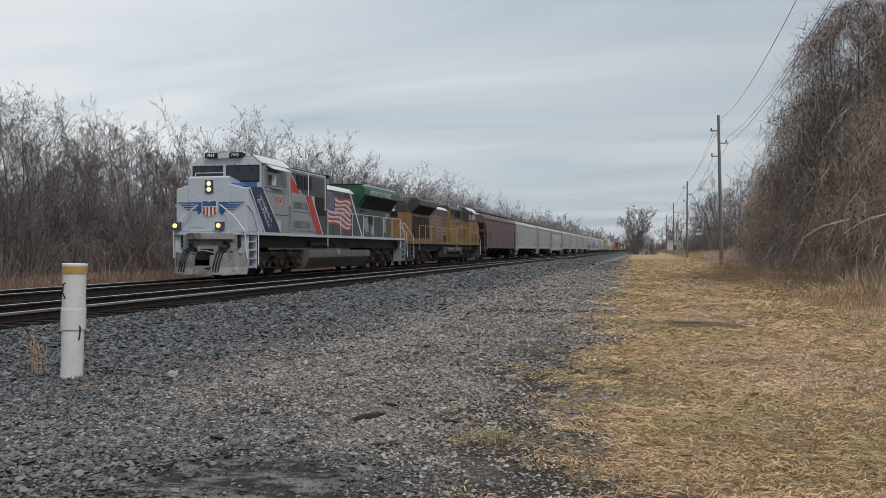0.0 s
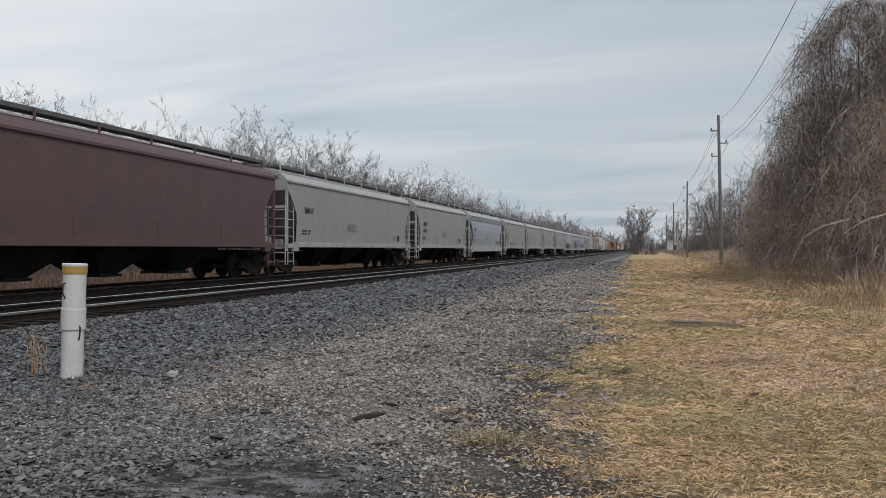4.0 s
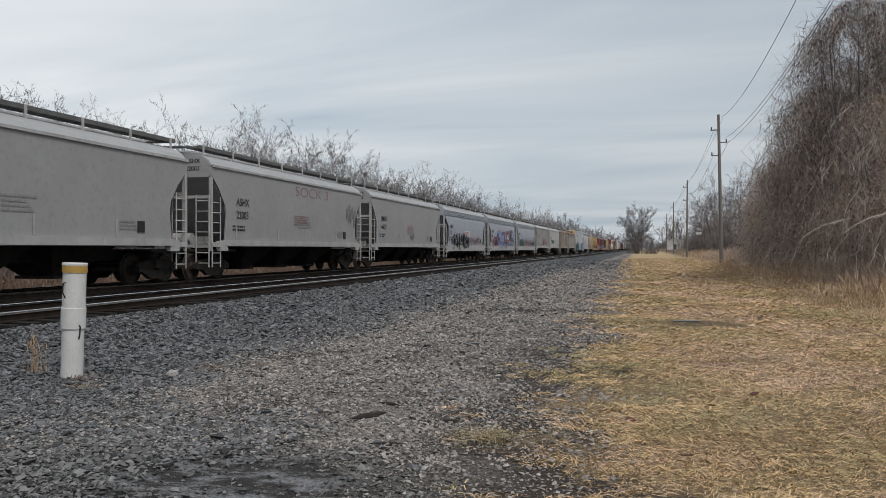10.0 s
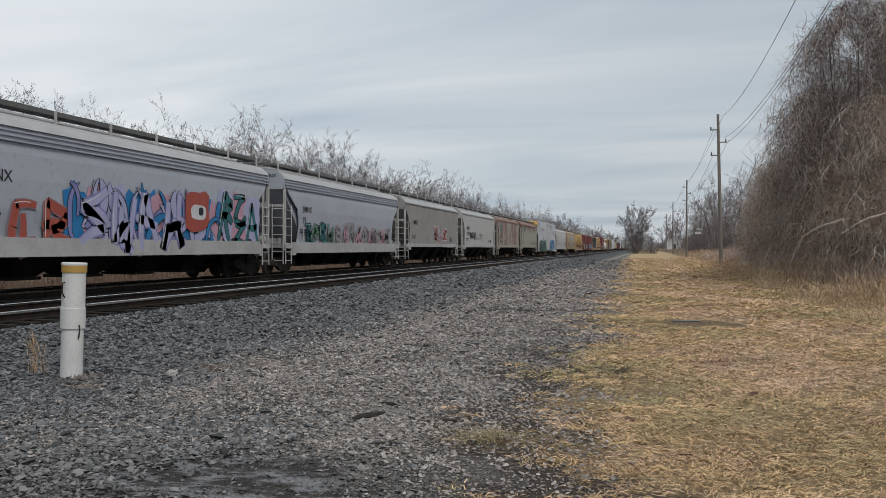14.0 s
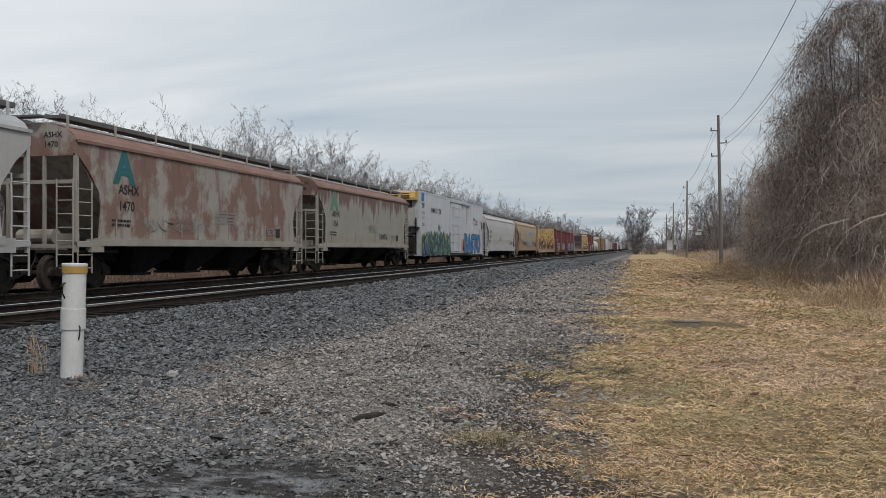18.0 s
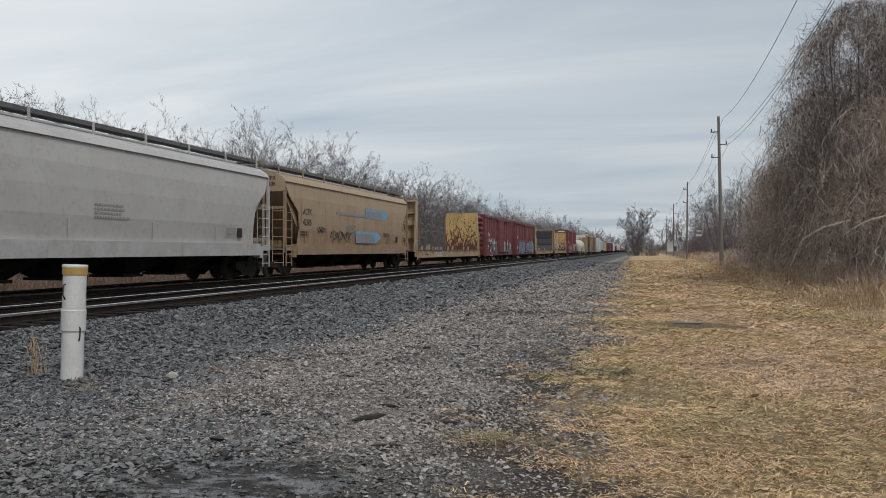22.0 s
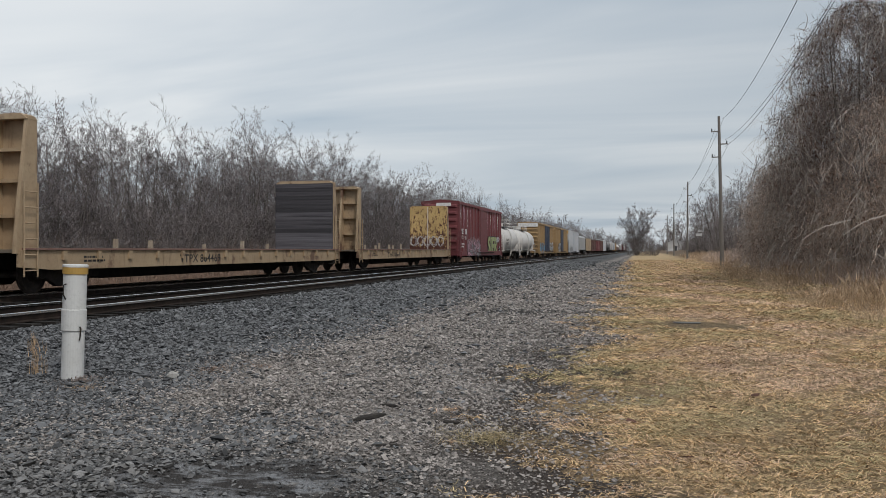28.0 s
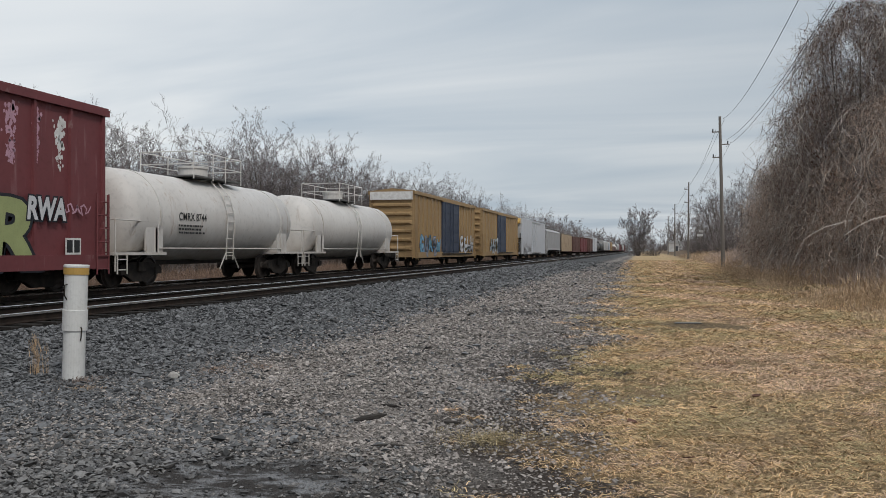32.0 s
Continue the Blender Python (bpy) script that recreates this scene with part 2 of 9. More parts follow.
mat("loco_grey", (0.30, 0.315, 0.34), 0.35, second=(0.275, 0.29, 0.315), scale=1, streak=(0.24, 0.245, 0.26), streak_amount=0.0)
mat("loco_nose", (0.52, 0.56, 0.62), 0.35, second=(0.48, 0.515, 0.57), scale=1)
mat("loco_dark", (0.075, 0.08, 0.088), 0.45, second=(0.06, 0.064, 0.07), scale=1)
mat("loco_tank", (0.16, 0.155, 0.15), 0.55, second=(0.12, 0.115, 0.11), scale=1.2, dust=(0.10, 0.09, 0.08), dust_top=1.0)
mat("loco_grimy", (0.34, 0.34, 0.35), 0.55, second=(0.20, 0.19, 0.185), scale=3, blotch=(0.08, 0.07, 0.065), blotch_amount=0.25, dust=(0.13, 0.11, 0.095), dust_top=1.1)
mat("loco_black", (0.02, 0.021, 0.022), 0.5, second=(0.03, 0.029, 0.028), scale=2, spec=0.15)
mat("loco_green", (0.02, 0.10, 0.05), 0.4, second=(0.018, 0.085, 0.042), scale=1)
mat("loco_red", (0.50, 0.045, 0.04), 0.4, second=(0.43, 0.04, 0.036), scale=1)
mat("loco_navy", (0.022, 0.032, 0.10), 0.4, second=(0.02, 0.028, 0.085), scale=1)
mat("loco_white", (0.74, 0.75, 0.77), 0.4, second=(0.66, 0.67, 0.69), scale=2)
mat("loco_blue", (0.04, 0.13, 0.34), 0.4, scale=2)
mat("loco_yellow", (0.30, 0.172, 0.066), 0.55, second=(0.185, 0.112, 0.058), scale=0.8, streak=(0.13, 0.085, 0.055), streak_amount=0.45, blotch=(0.17, 0.105, 0.07), blotch_amount=0.2, dust=(0.12, 0.085, 0.06), dust_top=2.4)
mat("loco_number", (0.24, 0.062, 0.035), 0.55, second=(0.30, 0.10, 0.045), scale=6)
mat("loco_roofgrey", (0.075, 0.068, 0.064), 0.5, second=(0.06, 0.054, 0.05), scale=1)
mat("flag_red", (0.42, 0.06, 0.06), 0.45, second=(0.33, 0.05, 0.05), scale=2)
mat("flag_white", (0.62, 0.60, 0.60), 0.45, second=(0.5, 0.48, 0.48), scale=2)
mat("flag_faded", (0.17, 0.085, 0.075), 0.5, second=(0.16, 0.085, 0.065), scale=2)
mat("flag_pale", (0.27, 0.20, 0.16), 0.5, second=(0.22, 0.155, 0.12), scale=2)
mat("camo_pale", (0.36, 0.37, 0.37), 0.5, scale=2)
for gname, gcol in (("spray_black", (0.02, 0.022, 0.03)), ("spray_white", (0.66, 0.66, 0.68)), ("spray_blue", (0.025, 0.20, 0.46)),
                    ("spray_sky", (0.20, 0.42, 0.58)), ("spray_violet", (0.24, 0.24, 0.48)), ("spray_lilac", (0.42, 0.42, 0.62)),
                    ("spray_red", (0.40, 0.085, 0.06)), ("spray_pink", (0.55, 0.32, 0.40)), ("spray_teal", (0.03, 0.16, 0.18)),
                    ("spray_lime", (0.36, 0.40, 0.18)), ("spray_green", (0.13, 0.28, 0.19)), ("spray_yellow", (0.60, 0.40, 0.06)),
                    ("spray_grey", (0.30, 0.29, 0.30)), ("spray_mauve", (0.30, 0.17, 0.18))):
    mat(gname, gcol, 0.55, second=tuple(c * 0.82 for c in gcol), scale=2.5)
mat("rust_run", (0.30, 0.19, 0.115), 0.7, second=(0.42, 0.34, 0.28), scale=3, stretch=(1, 1, 0.2))
mat("mural_blue", (0.055, 0.12, 0.20), 0.5, second=(0.09, 0.17, 0.24), scale=2.5)
mat("mural_green", (0.09, 0.20, 0.13), 0.5, second=(0.13, 0.26, 0.17), scale=2.5)
mat("mural_leaf", (0.20, 0.32, 0.21), 0.5, second=(0.15, 0.26, 0.18), scale=2.5)
mat("mural_lime", (0.40, 0.42, 0.17), 0.5, second=(0.46, 0.46, 0.25), scale=2.5)
mat("bark", (0.13, 0.112, 0.103), 0.9, second=(0.20, 0.178, 0.165), scale=3, obj_random=0.25, spec=0.1)
mat("twigs", (0.195, 0.172, 0.172), 0.9, second=(0.29, 0.26, 0.258), scale=2, obj_random=0.3, spec=0.1)
mat("vine", (0.20, 0.152, 0.13), 0.9, second=(0.29, 0.235, 0.205), scale=2, island=0.4, spec=0.1)
mat("pale_vine", (0.50, 0.445, 0.40), 0.9, second=(0.30, 0.255, 0.225), scale=2, island=0.4, spec=0.1)
mat("dead_leaf", (0.105, 0.055, 0.044), 0.9, second=(0.17, 0.095, 0.074), scale=2, island=0.5, spec=0.1)
mat("evergreen", (0.05, 0.075, 0.04), 0.8, scale=3, island=0.3)
mat("straw", (0.66, 0.475, 0.275), 0.9, second=(0.44, 0.31, 0.175), scale=0.6, island=0.7, spec=0.15)
mat("straw_pink", (0.72, 0.525, 0.37), 0.9, second=(0.42, 0.29, 0.21), scale=0.6, island=0.7, spec=0.15)
mat("vine_brown", (0.44, 0.34, 0.28), 0.9, second=(0.54, 0.43, 0.36), scale=2, island=0.5, spec=0.1)
mat("leaf_brown", (0.20, 0.132, 0.102), 0.9, second=(0.28, 0.19, 0.145), scale=2, island=0.5, spec=0.1)
mat("bramble", (0.56, 0.44, 0.37), 0.9, second=(0.38, 0.29, 0.245), scale=0.8, island=0.5, spec=0.1)
mat("straw_green", (0.44, 0.37, 0.205), 0.9, second=(0.50, 0.40, 0.24), scale=0.6, island=0.55, spec=0.15)
mat("reed", (0.46, 0.33, 0.21), 0.9, second=(0.36, 0.25, 0.165), scale=0.6, island=0.35, spec=0.15)
mat("reed_pink", (0.29, 0.205, 0.155), 0.9, second=(0.23, 0.16, 0.125), scale=0.6, island=0.35, spec=0.15)
mat("stone", (0.165, 0.169, 0.176), 0.8, second=(0.10, 0.101, 0.104), scale=12, island=0.6, spec=0.12)
mat("gravel", (0.355, 0.322, 0.30), 0.8, second=(0.22, 0.20, 0.186), scale=12, island=0.5, spec=0.12)
mat("reed_light", (0.68, 0.52, 0.36), 0.9, second=(0.42, 0.30, 0.21), scale=0.6, island=0.45, spec=0.15)
mat("rock_pale", (0.42, 0.41, 0.39), 0.85, second=(0.30, 0.285, 0.27), scale=8, bump=0.4)
mat("stone_wet", (0.15, 0.146, 0.143), 0.4, second=(0.09, 0.086, 0.084), scale=12, island=0.85, spec=0.4)
mat("stone_dark", (0.03, 0.0285, 0.028), 0.8, second=(0.016, 0.015, 0.0145), scale=12, island=0.8, spec=0.08)
mat("post_white", (0.70, 0.70, 0.69), 0.45, second=(0.62, 0.615, 0.60), scale=3, streak=(0.5, 0.47, 0.43), streak_amount=0.0)
mat("post_orange", (0.58, 0.36, 0.10), 0.5, scale=3)
mat("pole_wood", (0.18, 0.162, 0.148), 0.9, second=(0.24, 0.22, 0.20), scale=3, stretch=(4, 4, 0.2), spec=0.1)
mat("wire", (0.05, 0.05, 0.055), 0.6)
mat("charred_wood", (0.03, 0.027, 0.025), 0.8, second=(0.07, 0.062, 0.055), scale=5, bump=0.5)
mat("shed_white", (0.6, 0.6, 0.6), 0.6, scale=1)
MAT["glass"] = glass_material("glass")
MAT["headlight"] = lamp_material("headlight", (1.0, 0.80, 0.52), 1.25)
MAT["ditch_light"] = lamp_material("ditch_light", (1.0, 0.66, 0.26), 1.1)


# ---- mesh building ----
class Build:
    """Collects vertices and faces of one part."""

    def __init__(self):
        self.v, self.f = [], []

    def add(self, vs, fs):
        k = len(self.v)
        self.v.extend(vs)
        self.f.extend([tuple(i + k for i in f) for f in fs])
        return self

    def box(self, x0, x1, y0, y1, z0, z1):
        return self.add([(x, y, z) for z in (z0, z1) for y in (y0, y1) for x in (x0, x1)],
                        [(0, 2, 3, 1), (4, 5, 7, 6), (0, 1, 5, 4), (2, 6, 7, 3), (0, 4, 6, 2), (1, 3, 7, 5)])

    def prism(self, pts, axis, a, b):
        """A closed outline, pushed along an axis from a to b. The outline's coordinates are the other two axes in order."""
        put = {"x": lambda p, s: (s, p[0], p[1]), "y": lambda p, s: (p[0], s, p[1]), "z": lambda p, s: (p[0], p[1], s)}[axis]
        n = len(pts)
        vs = [put(p, a) for p in pts] + [put(p, b) for p in pts]
        fs = [(i, (i + 1) % n, n + (i + 1) % n, n + i) for i in range(n)] + [tuple(range(n))[::-1], tuple(range(n, 2 * n))]
        return self.add(vs, fs)

    def loft(self, rings, cap=True):
        n = len(rings[0])
        vs = [p for r in rings for p in r]
        fs = [(k * n + i, k * n + (i + 1) % n, (k + 1) * n + (i + 1) % n, (k + 1) * n + i) for k in range(len(rings) - 1) for i in range(n)]
        if cap:
            fs += [tuple(range(n))[::-1], tuple(range((len(rings) - 1) * n, len(rings) * n))]
        return self.add(vs, fs)

    def tube(self, p0, p1, r0, r1=None, n=8, cap=True):
        r1 = r0 if r1 is None else r1
        p0, p1 = Vector(p0), Vector(p1)
        d = (p1 - p0).normalized()
        s = d.orthogonal().normalized()
        t = d.cross(s)
        rings = [[tuple(p + (s * math.cos(2 * math.pi * i / n) + t * math.sin(2 * math.pi * i / n)) * r) for i in range(n)] for p, r in ((p0, r0), (p1, r1))]
        return self.loft(rings, cap)

    def pipe(self, pts, r, n=6):
        """One bent tube along a line of points."""
        pts = [Vector(p) for p in pts]
        rings, s = [], None
        for i, p in enumerate(pts):
            d = (pts[min(len(pts) - 1, i + 1)] - pts[max(0, i - 1)]).normalized()
            s = d.orthogonal().normalized() if s is None else (s - d * s.dot(d)).normalized()
            t = d.cross(s)
            rings.append([tuple(p + (s * math.cos(2 * math.pi * k / n) + t * math.sin(2 * math.pi * k / n)) * r) for k in range(n)])
        return self.loft(rings)

    def mesh(self, name):
        me = bpy.data.meshes.new(name)
        me.from_pydata(self.v, [], self.f)
        bm = bmesh.new()
        bm.from_mesh(me)
        bmesh.ops.recalc_face_normals(bm, faces=bm.faces)
        bm.to_mesh(me)
        bm.free()
        return me


def part(name, shape, material_name, parent=None, label="", smooth=False, at=None, bevel=0.0):
    """One mesh object, from a Build or from ready mesh data, under its thing."""
    me = shape if isinstance(shape, bpy.types.Mesh) else shape.mesh(name)
    if not me.materials:
        me.materials.append(MAT[material_name])
    if smooth:
        me.polygons.foreach_set("use_smooth", [True] * len(me.polygons))
    ob = new(name, me)
    ob.parent = parent
    if at is not None:
        ob.matrix_basis = at
    if bevel:
        bv = ob.modifiers.new("edges", "BEVEL")
        bv.width, bv.segments, bv.limit_method = bevel, 2, "ANGLE"
    return tagged(ob, label)


def thing(name, label, category, group="", at=None):
    ob = new(name)
    ob.empty_display_size = 0.2
    if at is not None:
        ob.matrix_basis = at
    return tagged(ob, label, category, group)


def raw_mesh(name, verts, faces, material_name):
    """Mesh data from numpy arrays of vertices and of faces with equal corner counts."""
    me = bpy.data.meshes.new(name)
    nv, nf, k = len(verts), len(faces), faces.shape[1]
    me.vertices.add(nv)
    me.vertices.foreach_set("co", np.asarray(verts, dtype=np.float32).ravel())
    me.loops.add(nf * k)
    me.loops.foreach_set("vertex_index", np.asarray(faces, dtype=np.int32).ravel())
    me.polygons.add(nf)
    me.polygons.foreach_set("loop_start", np.arange(0, nf * k, k, dtype=np.int32))
    me.polygons.foreach_set("use_smooth", [False] * nf)
    me.update(calc_edges=True)
    me.materials.append(MAT[material_name])
    return me


TEXT_MESHES = {}


def text_mesh(body, fat=0.0, bold_space=1.0):
    key = (body, fat, bold_space)
    if key not in TEXT_MESHES:
        cu = bpy.data.curves.new("lettering", "FONT")
        cu.body, cu.size, cu.extrude, cu.offset, cu.space_character, cu.resolution_u = body, 1.0, 0.0, fat, bold_space, 3
        cu.align_x = "LEFT"
        tmp = bpy.data.objects.new("lettering", cu)
        scene.collection.objects.link(tmp)
        dg = bpy.context.evaluated_depsgraph_get()
        TEXT_MESHES[key] = bpy.data.meshes.new_from_object(tmp.evaluated_get(dg))
        bpy.data.objects.remove(tmp)
    return TEXT_MESHES[key]


SIDE = Matrix(((0, 0, 1, 0), (1, 0, 0, 0), (0, 1, 0, 0), (0, 0, 0, 1)))      # writing on a side that faces +x
FRONT = Matrix(((1, 0, 0, 0), (0, 0, -1, 0), (0, 1, 0, 0), (0, 0, 0, 1)))    # writing on an end that faces -y


def letters(body, parent, material_name, x, y, z, height, face=SIDE, fat=0.012, stretch=1.0, name="lettering", slant=0.0, lean=0.0):
    """Writing of that height, its lower left corner at x, y, z."""
    me = text_mesh(body, fat).copy()
    me.materials.clear()
    me.materials.append(MAT[material_name])
    s = height / 0.70
    m = Matrix.Translation((x, y, z)) @ face @ Matrix.Rotation(lean, 4, "Z") @ Matrix(((1, slant, 0, 0), (0, 1, 0, 0), (0, 0, 1, 0), (0, 0, 0, 1))) @ Matrix.Diagonal((s * stretch, s, s, 1))
    me.transform(m)
    ob = new(name, me)
    ob.parent = parent
    return ob


def bars(parent, material_name, x, y, z, width, height, rows, face=SIDE, seed=1, name="small_lettering"):
    """Writing too small to read: rows of short bars."""
    rnd = random.Random(seed)
    b = Build()
    pitch = height / rows
    for k in range(rows):
        u = 0
        while u < width * (0.75 + 0.25 * rnd.random()):
            w = rnd.uniform(0.05, 0.16)
            b.add([(u, k * pitch, 0), (u + w, k * pitch, 0), (u + w, k * pitch + pitch * 0.55, 0), (u, k * pitch + pitch * 0.55, 0)], [(0, 1, 2, 3)])
            u += w + 0.035
    me = b.mesh(name)
    me.transform(Matrix.Translation((x, y, z)) @ face)
    return part(name, me, material_name, parent)


# ---- the ground ----
RAIL_TOP = 0.41
NEAR_TRACK, FAR_TRACK = -11.30, -15.74


def ground_height(x):
    return float(np.interp(x, [-400, -60, -21, -18.9, -17.6, -9.6, -8.0, -6, 5, 7, 9.5, 14, 60, 400],
                           [-0.4, -0.4, -0.25, -0.05, 0.2, 0.2, 0.03, 0, 0, 0.25, 0.9, 1.8, 3, 3]))


def swell(x, y):
    """Small rises and hollows of the trodden ground."""
    low = np.clip((x + 9.0) / 2.5, 0, 1) * np.clip((8.0 - x) / 2, 0, 1) * np.clip((70 - y) / 20, 0, 1)
    return low * (0.022 * np.sin(0.9 * x + 0.5 * y) + 0.018 * np.sin(1.7 * y - 1.1 * x + 2) + 0.010 * np.sin(3.1 * x + 2.3 * y + 1) + 0.006 * np.sin(6.3 * x - 4.1 * y))


def ground_material():
    """Bands beside the track: ballast, trodden gravel, dry grass, each with a ragged border."""
    m = bpy.data.materials.new("ground")
    m.use_nodes = True
    n, l = m.node_tree.nodes, m.node_tree.links
    b = n["Principled BSDF"]
    tc = n.new("ShaderNodeTexCoord")
    sp = n.new("ShaderNodeSeparateXYZ")
    l.new(tc.outputs["Object"], sp.inputs[0])

    def noise_of(sc, detail=5, st=(1, 1, 1), rough_n=0.6):
        mp = n.new("ShaderNodeMapping")
        mp.inputs["Scale"].default_value = st
        l.new(tc.outputs["Object"], mp.inputs[0])
        t = n.new("ShaderNodeTexNoise")
        t.inputs["Scale"].default_value, t.inputs["Detail"].default_value, t.inputs["Roughness"].default_value = sc, detail, rough_n
        l.new(mp.outputs[0], t.inputs["Vector"])
        return t.outputs["Fac"]

    def rng(v, a, c, lo=0.0, hi=1.0):
        r = n.new("ShaderNodeMapRange")
        for k, q in zip(("From Min", "From Max", "To Min", "To Max"), (a, c, lo, hi)):
            r.inputs[k].default_value = q
        l.new(v, r.inputs["Value"])
        return r.outputs[0]

    def ar(op, a, c):
        q = n.new("ShaderNodeMath")
        q.operation = op
        for k, v in enumerate((a, c)):
            if isinstance(v, (int, float)):
                q.inputs[k].default_value = v
            else:
                l.new(v, q.inputs[k])
        return q.outputs[0]

    def blend(f, c1, c2):
        mx = n.new("ShaderNodeMix")
        mx.data_type = "RGBA"
        if isinstance(f, float):
            mx.inputs[0].default_value = f
        else:
            l.new(f, mx.inputs[0])
        for k, c in ((6, c1), (7, c2)):
            if isinstance(c, tuple):
                mx.inputs[k].default_value = (*c, 1)
            else:
                l.new(c, mx.inputs[k])
        return mx.outputs[2]

    cell = n.new("ShaderNodeTexVoronoi")
    cell.inputs["Scale"].default_value = 34
    l.new(tc.outputs["Object"], cell.inputs["Vector"])
    tint = n.new("ShaderNodeSeparateColor")
    l.new(cell.outputs["Color"], tint.inputs[0])
    edge = ar("ADD", sp.outputs["X"], rng(noise_of(0.8), 0.25, 0.75, -1.1, 1.1))
    edge_fine = ar("ADD", edge, rng(noise_of(5), 0.25, 0.75, -0.35, 0.35))
    draw = ar("ADD", rng(sp.outputs["Y"], 14, 60, 0.0, 0.5), rng(sp.outputs["Y"], 60, 200, 0.0, 1.5))
    near_in = rng(sp.outputs["Y"], 4.6, 6.2, -1.0, 0.0)
    border = ar("ADD", ar("ADD", edge_fine, draw), near_in)
    # Colour darkened as the shade between stones; far off, paler to match the stones.
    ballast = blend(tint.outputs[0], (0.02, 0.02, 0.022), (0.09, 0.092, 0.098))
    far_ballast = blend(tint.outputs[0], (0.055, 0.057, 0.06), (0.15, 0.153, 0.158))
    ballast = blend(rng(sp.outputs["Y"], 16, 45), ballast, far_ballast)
    fines = blend(rng(noise_of(1.2, 6), 0.35, 0.68), (0.20, 0.182, 0.168), (0.11, 0.10, 0.094))

    def rut(cx, half):
        """1 along a wheel rut beside the track, 0 off it."""
        off = n.new("ShaderNodeMath")
        off.operation = "ABSOLUTE"
        l.new(ar("SUBTRACT", ar("ADD", sp.outputs["X"], rng(noise_of(0.5, 4), 0.3, 0.7, -0.5, 0.5)), cx), off.inputs[0])
        return rng(ar("ADD", off.outputs[0], rng(noise_of(6, 4), 0.3, 0.7, -0.25, 0.25)), half, half * 0.4)

    worn = ar("MAXIMUM", rut(-4.25, 0.9), ar("MULTIPLY", rut(-2.3, 0.8), 0.8))
    fines = blend(worn, fines, blend(rng(noise_of(2.5, 6), 0.35, 0.68), (0.40, 0.365, 0.335), (0.29, 0.26, 0.238)))
    grit = n.new("ShaderNodeTexVoronoi")
    grit.inputs["Scale"].default_value = 75
    l.new(tc.outputs["Object"], grit.inputs["Vector"])
    grit_tint = n.new("ShaderNodeSeparateColor")
    l.new(grit.outputs["Color"], grit_tint.inputs[0])
    fines = blend(rng(grit_tint.outputs[0], 0.6, 1.0), fines, (0.32, 0.30, 0.28))
    fines = blend(rng(grit_tint.outputs[1], 0.6, 1.0), fines, (0.05, 0.046, 0.043))
    mud = blend(rng(noise_of(0.33, 4), 0.56, 0.66), fines, (0.055, 0.051, 0.05))

    def oval(cx, cy, rx, ry):
        """1 inside a ragged oval on the ground, 0 outside."""
        qx = ar("DIVIDE", ar("SUBTRACT", sp.outputs["X"], cx), rx)
        qy = ar("DIVIDE", ar("SUBTRACT", sp.outputs["Y"], cy), ry)
        rr = ar("ADD", ar("MULTIPLY", qx, qx), ar("MULTIPLY", qy, qy))
        return rng(ar("ADD", rr, rng(noise_of(4.5, 6, (1, 1, 1), 0.7), 0.3, 0.7, -0.8, 0.8)), 1.15, 0.75)

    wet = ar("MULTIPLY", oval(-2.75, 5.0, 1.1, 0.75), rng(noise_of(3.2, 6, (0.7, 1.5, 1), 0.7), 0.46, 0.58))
    for spot in (oval(-3.45, 20.3, 1.4, 1.2), oval(-3.4, 5.1, 1.7, 0.8)):
        mud = blend(spot, mud, (0.075, 0.069, 0.066))
    # The pale grey puts part of the sky's sheen into the wet mud's colour.
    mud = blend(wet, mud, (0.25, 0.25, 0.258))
    # bare dark earth where the gravel thins out towards the grass
    mud = blend(ar("MULTIPLY", rng(border, -2.2, -1.3), rng(sp.outputs["Y"], 22, 9)), mud, blend(rng(grit_tint.outputs[2], 0.3, 1.0), (0.06, 0.05, 0.045), (0.15, 0.125, 0.11)))
    soil = blend(rng(noise_of(2.0, 5), 0.3, 0.7), (0.30, 0.21, 0.125), (0.18, 0.125, 0.075))
    # under the thin edge of the grass the earth is dark and gritty; far off the straw closes over it
    soil = blend(rng(border, -0.2, -0.9), soil, (0.085, 0.07, 0.06))
    soil = blend(rng(sp.outputs["Y"], 22, 60), soil, blend(rng(noise_of(0.8, 6, (1, 0.4, 1)), 0.3, 0.7), (0.62, 0.46, 0.27), (0.46, 0.34, 0.205)))
    soil = blend(oval(1.15, 17.5, 1.1, 1.0), soil, (0.09, 0.07, 0.05))
    thatch = rng(ar("ADD", ar("MULTIPLY", noise_of(55, 4, (1, 0.3, 1)), 0.5), ar("MULTIPLY", noise_of(48, 4, (0.35, 1, 1)), 0.5)), 0.44, 0.6)
    soil = blend(ar("MULTIPLY", thatch, rng(border, -0.9, -0.3)), soil, (0.46, 0.34, 0.205))
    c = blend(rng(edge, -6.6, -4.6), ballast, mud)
    # near-black ground across the bed of both tracks
    track_bed = blend(tint.outputs[1], (0.008, 0.0075, 0.0072), (0.028, 0.026, 0.025))
    c = blend(rng(edge_fine, -9.4, -9.9), c, track_bed)
    c = blend(rng(border, -1.25, -0.75), c, soil)
    litter = blend(rng(noise_of(3, 6), 0.3, 0.7), (0.22, 0.16, 0.11), (0.15, 0.11, 0.08))
    c = blend(rng(edge, 5.6, 7.2), c, litter)
    field = blend(rng(noise_of(0.7, 6), 0.3, 0.7), (0.26, 0.18, 0.12), (0.17, 0.125, 0.09))
    c = blend(rng(edge, -18.5, -19.5), c, field)
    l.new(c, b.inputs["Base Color"])
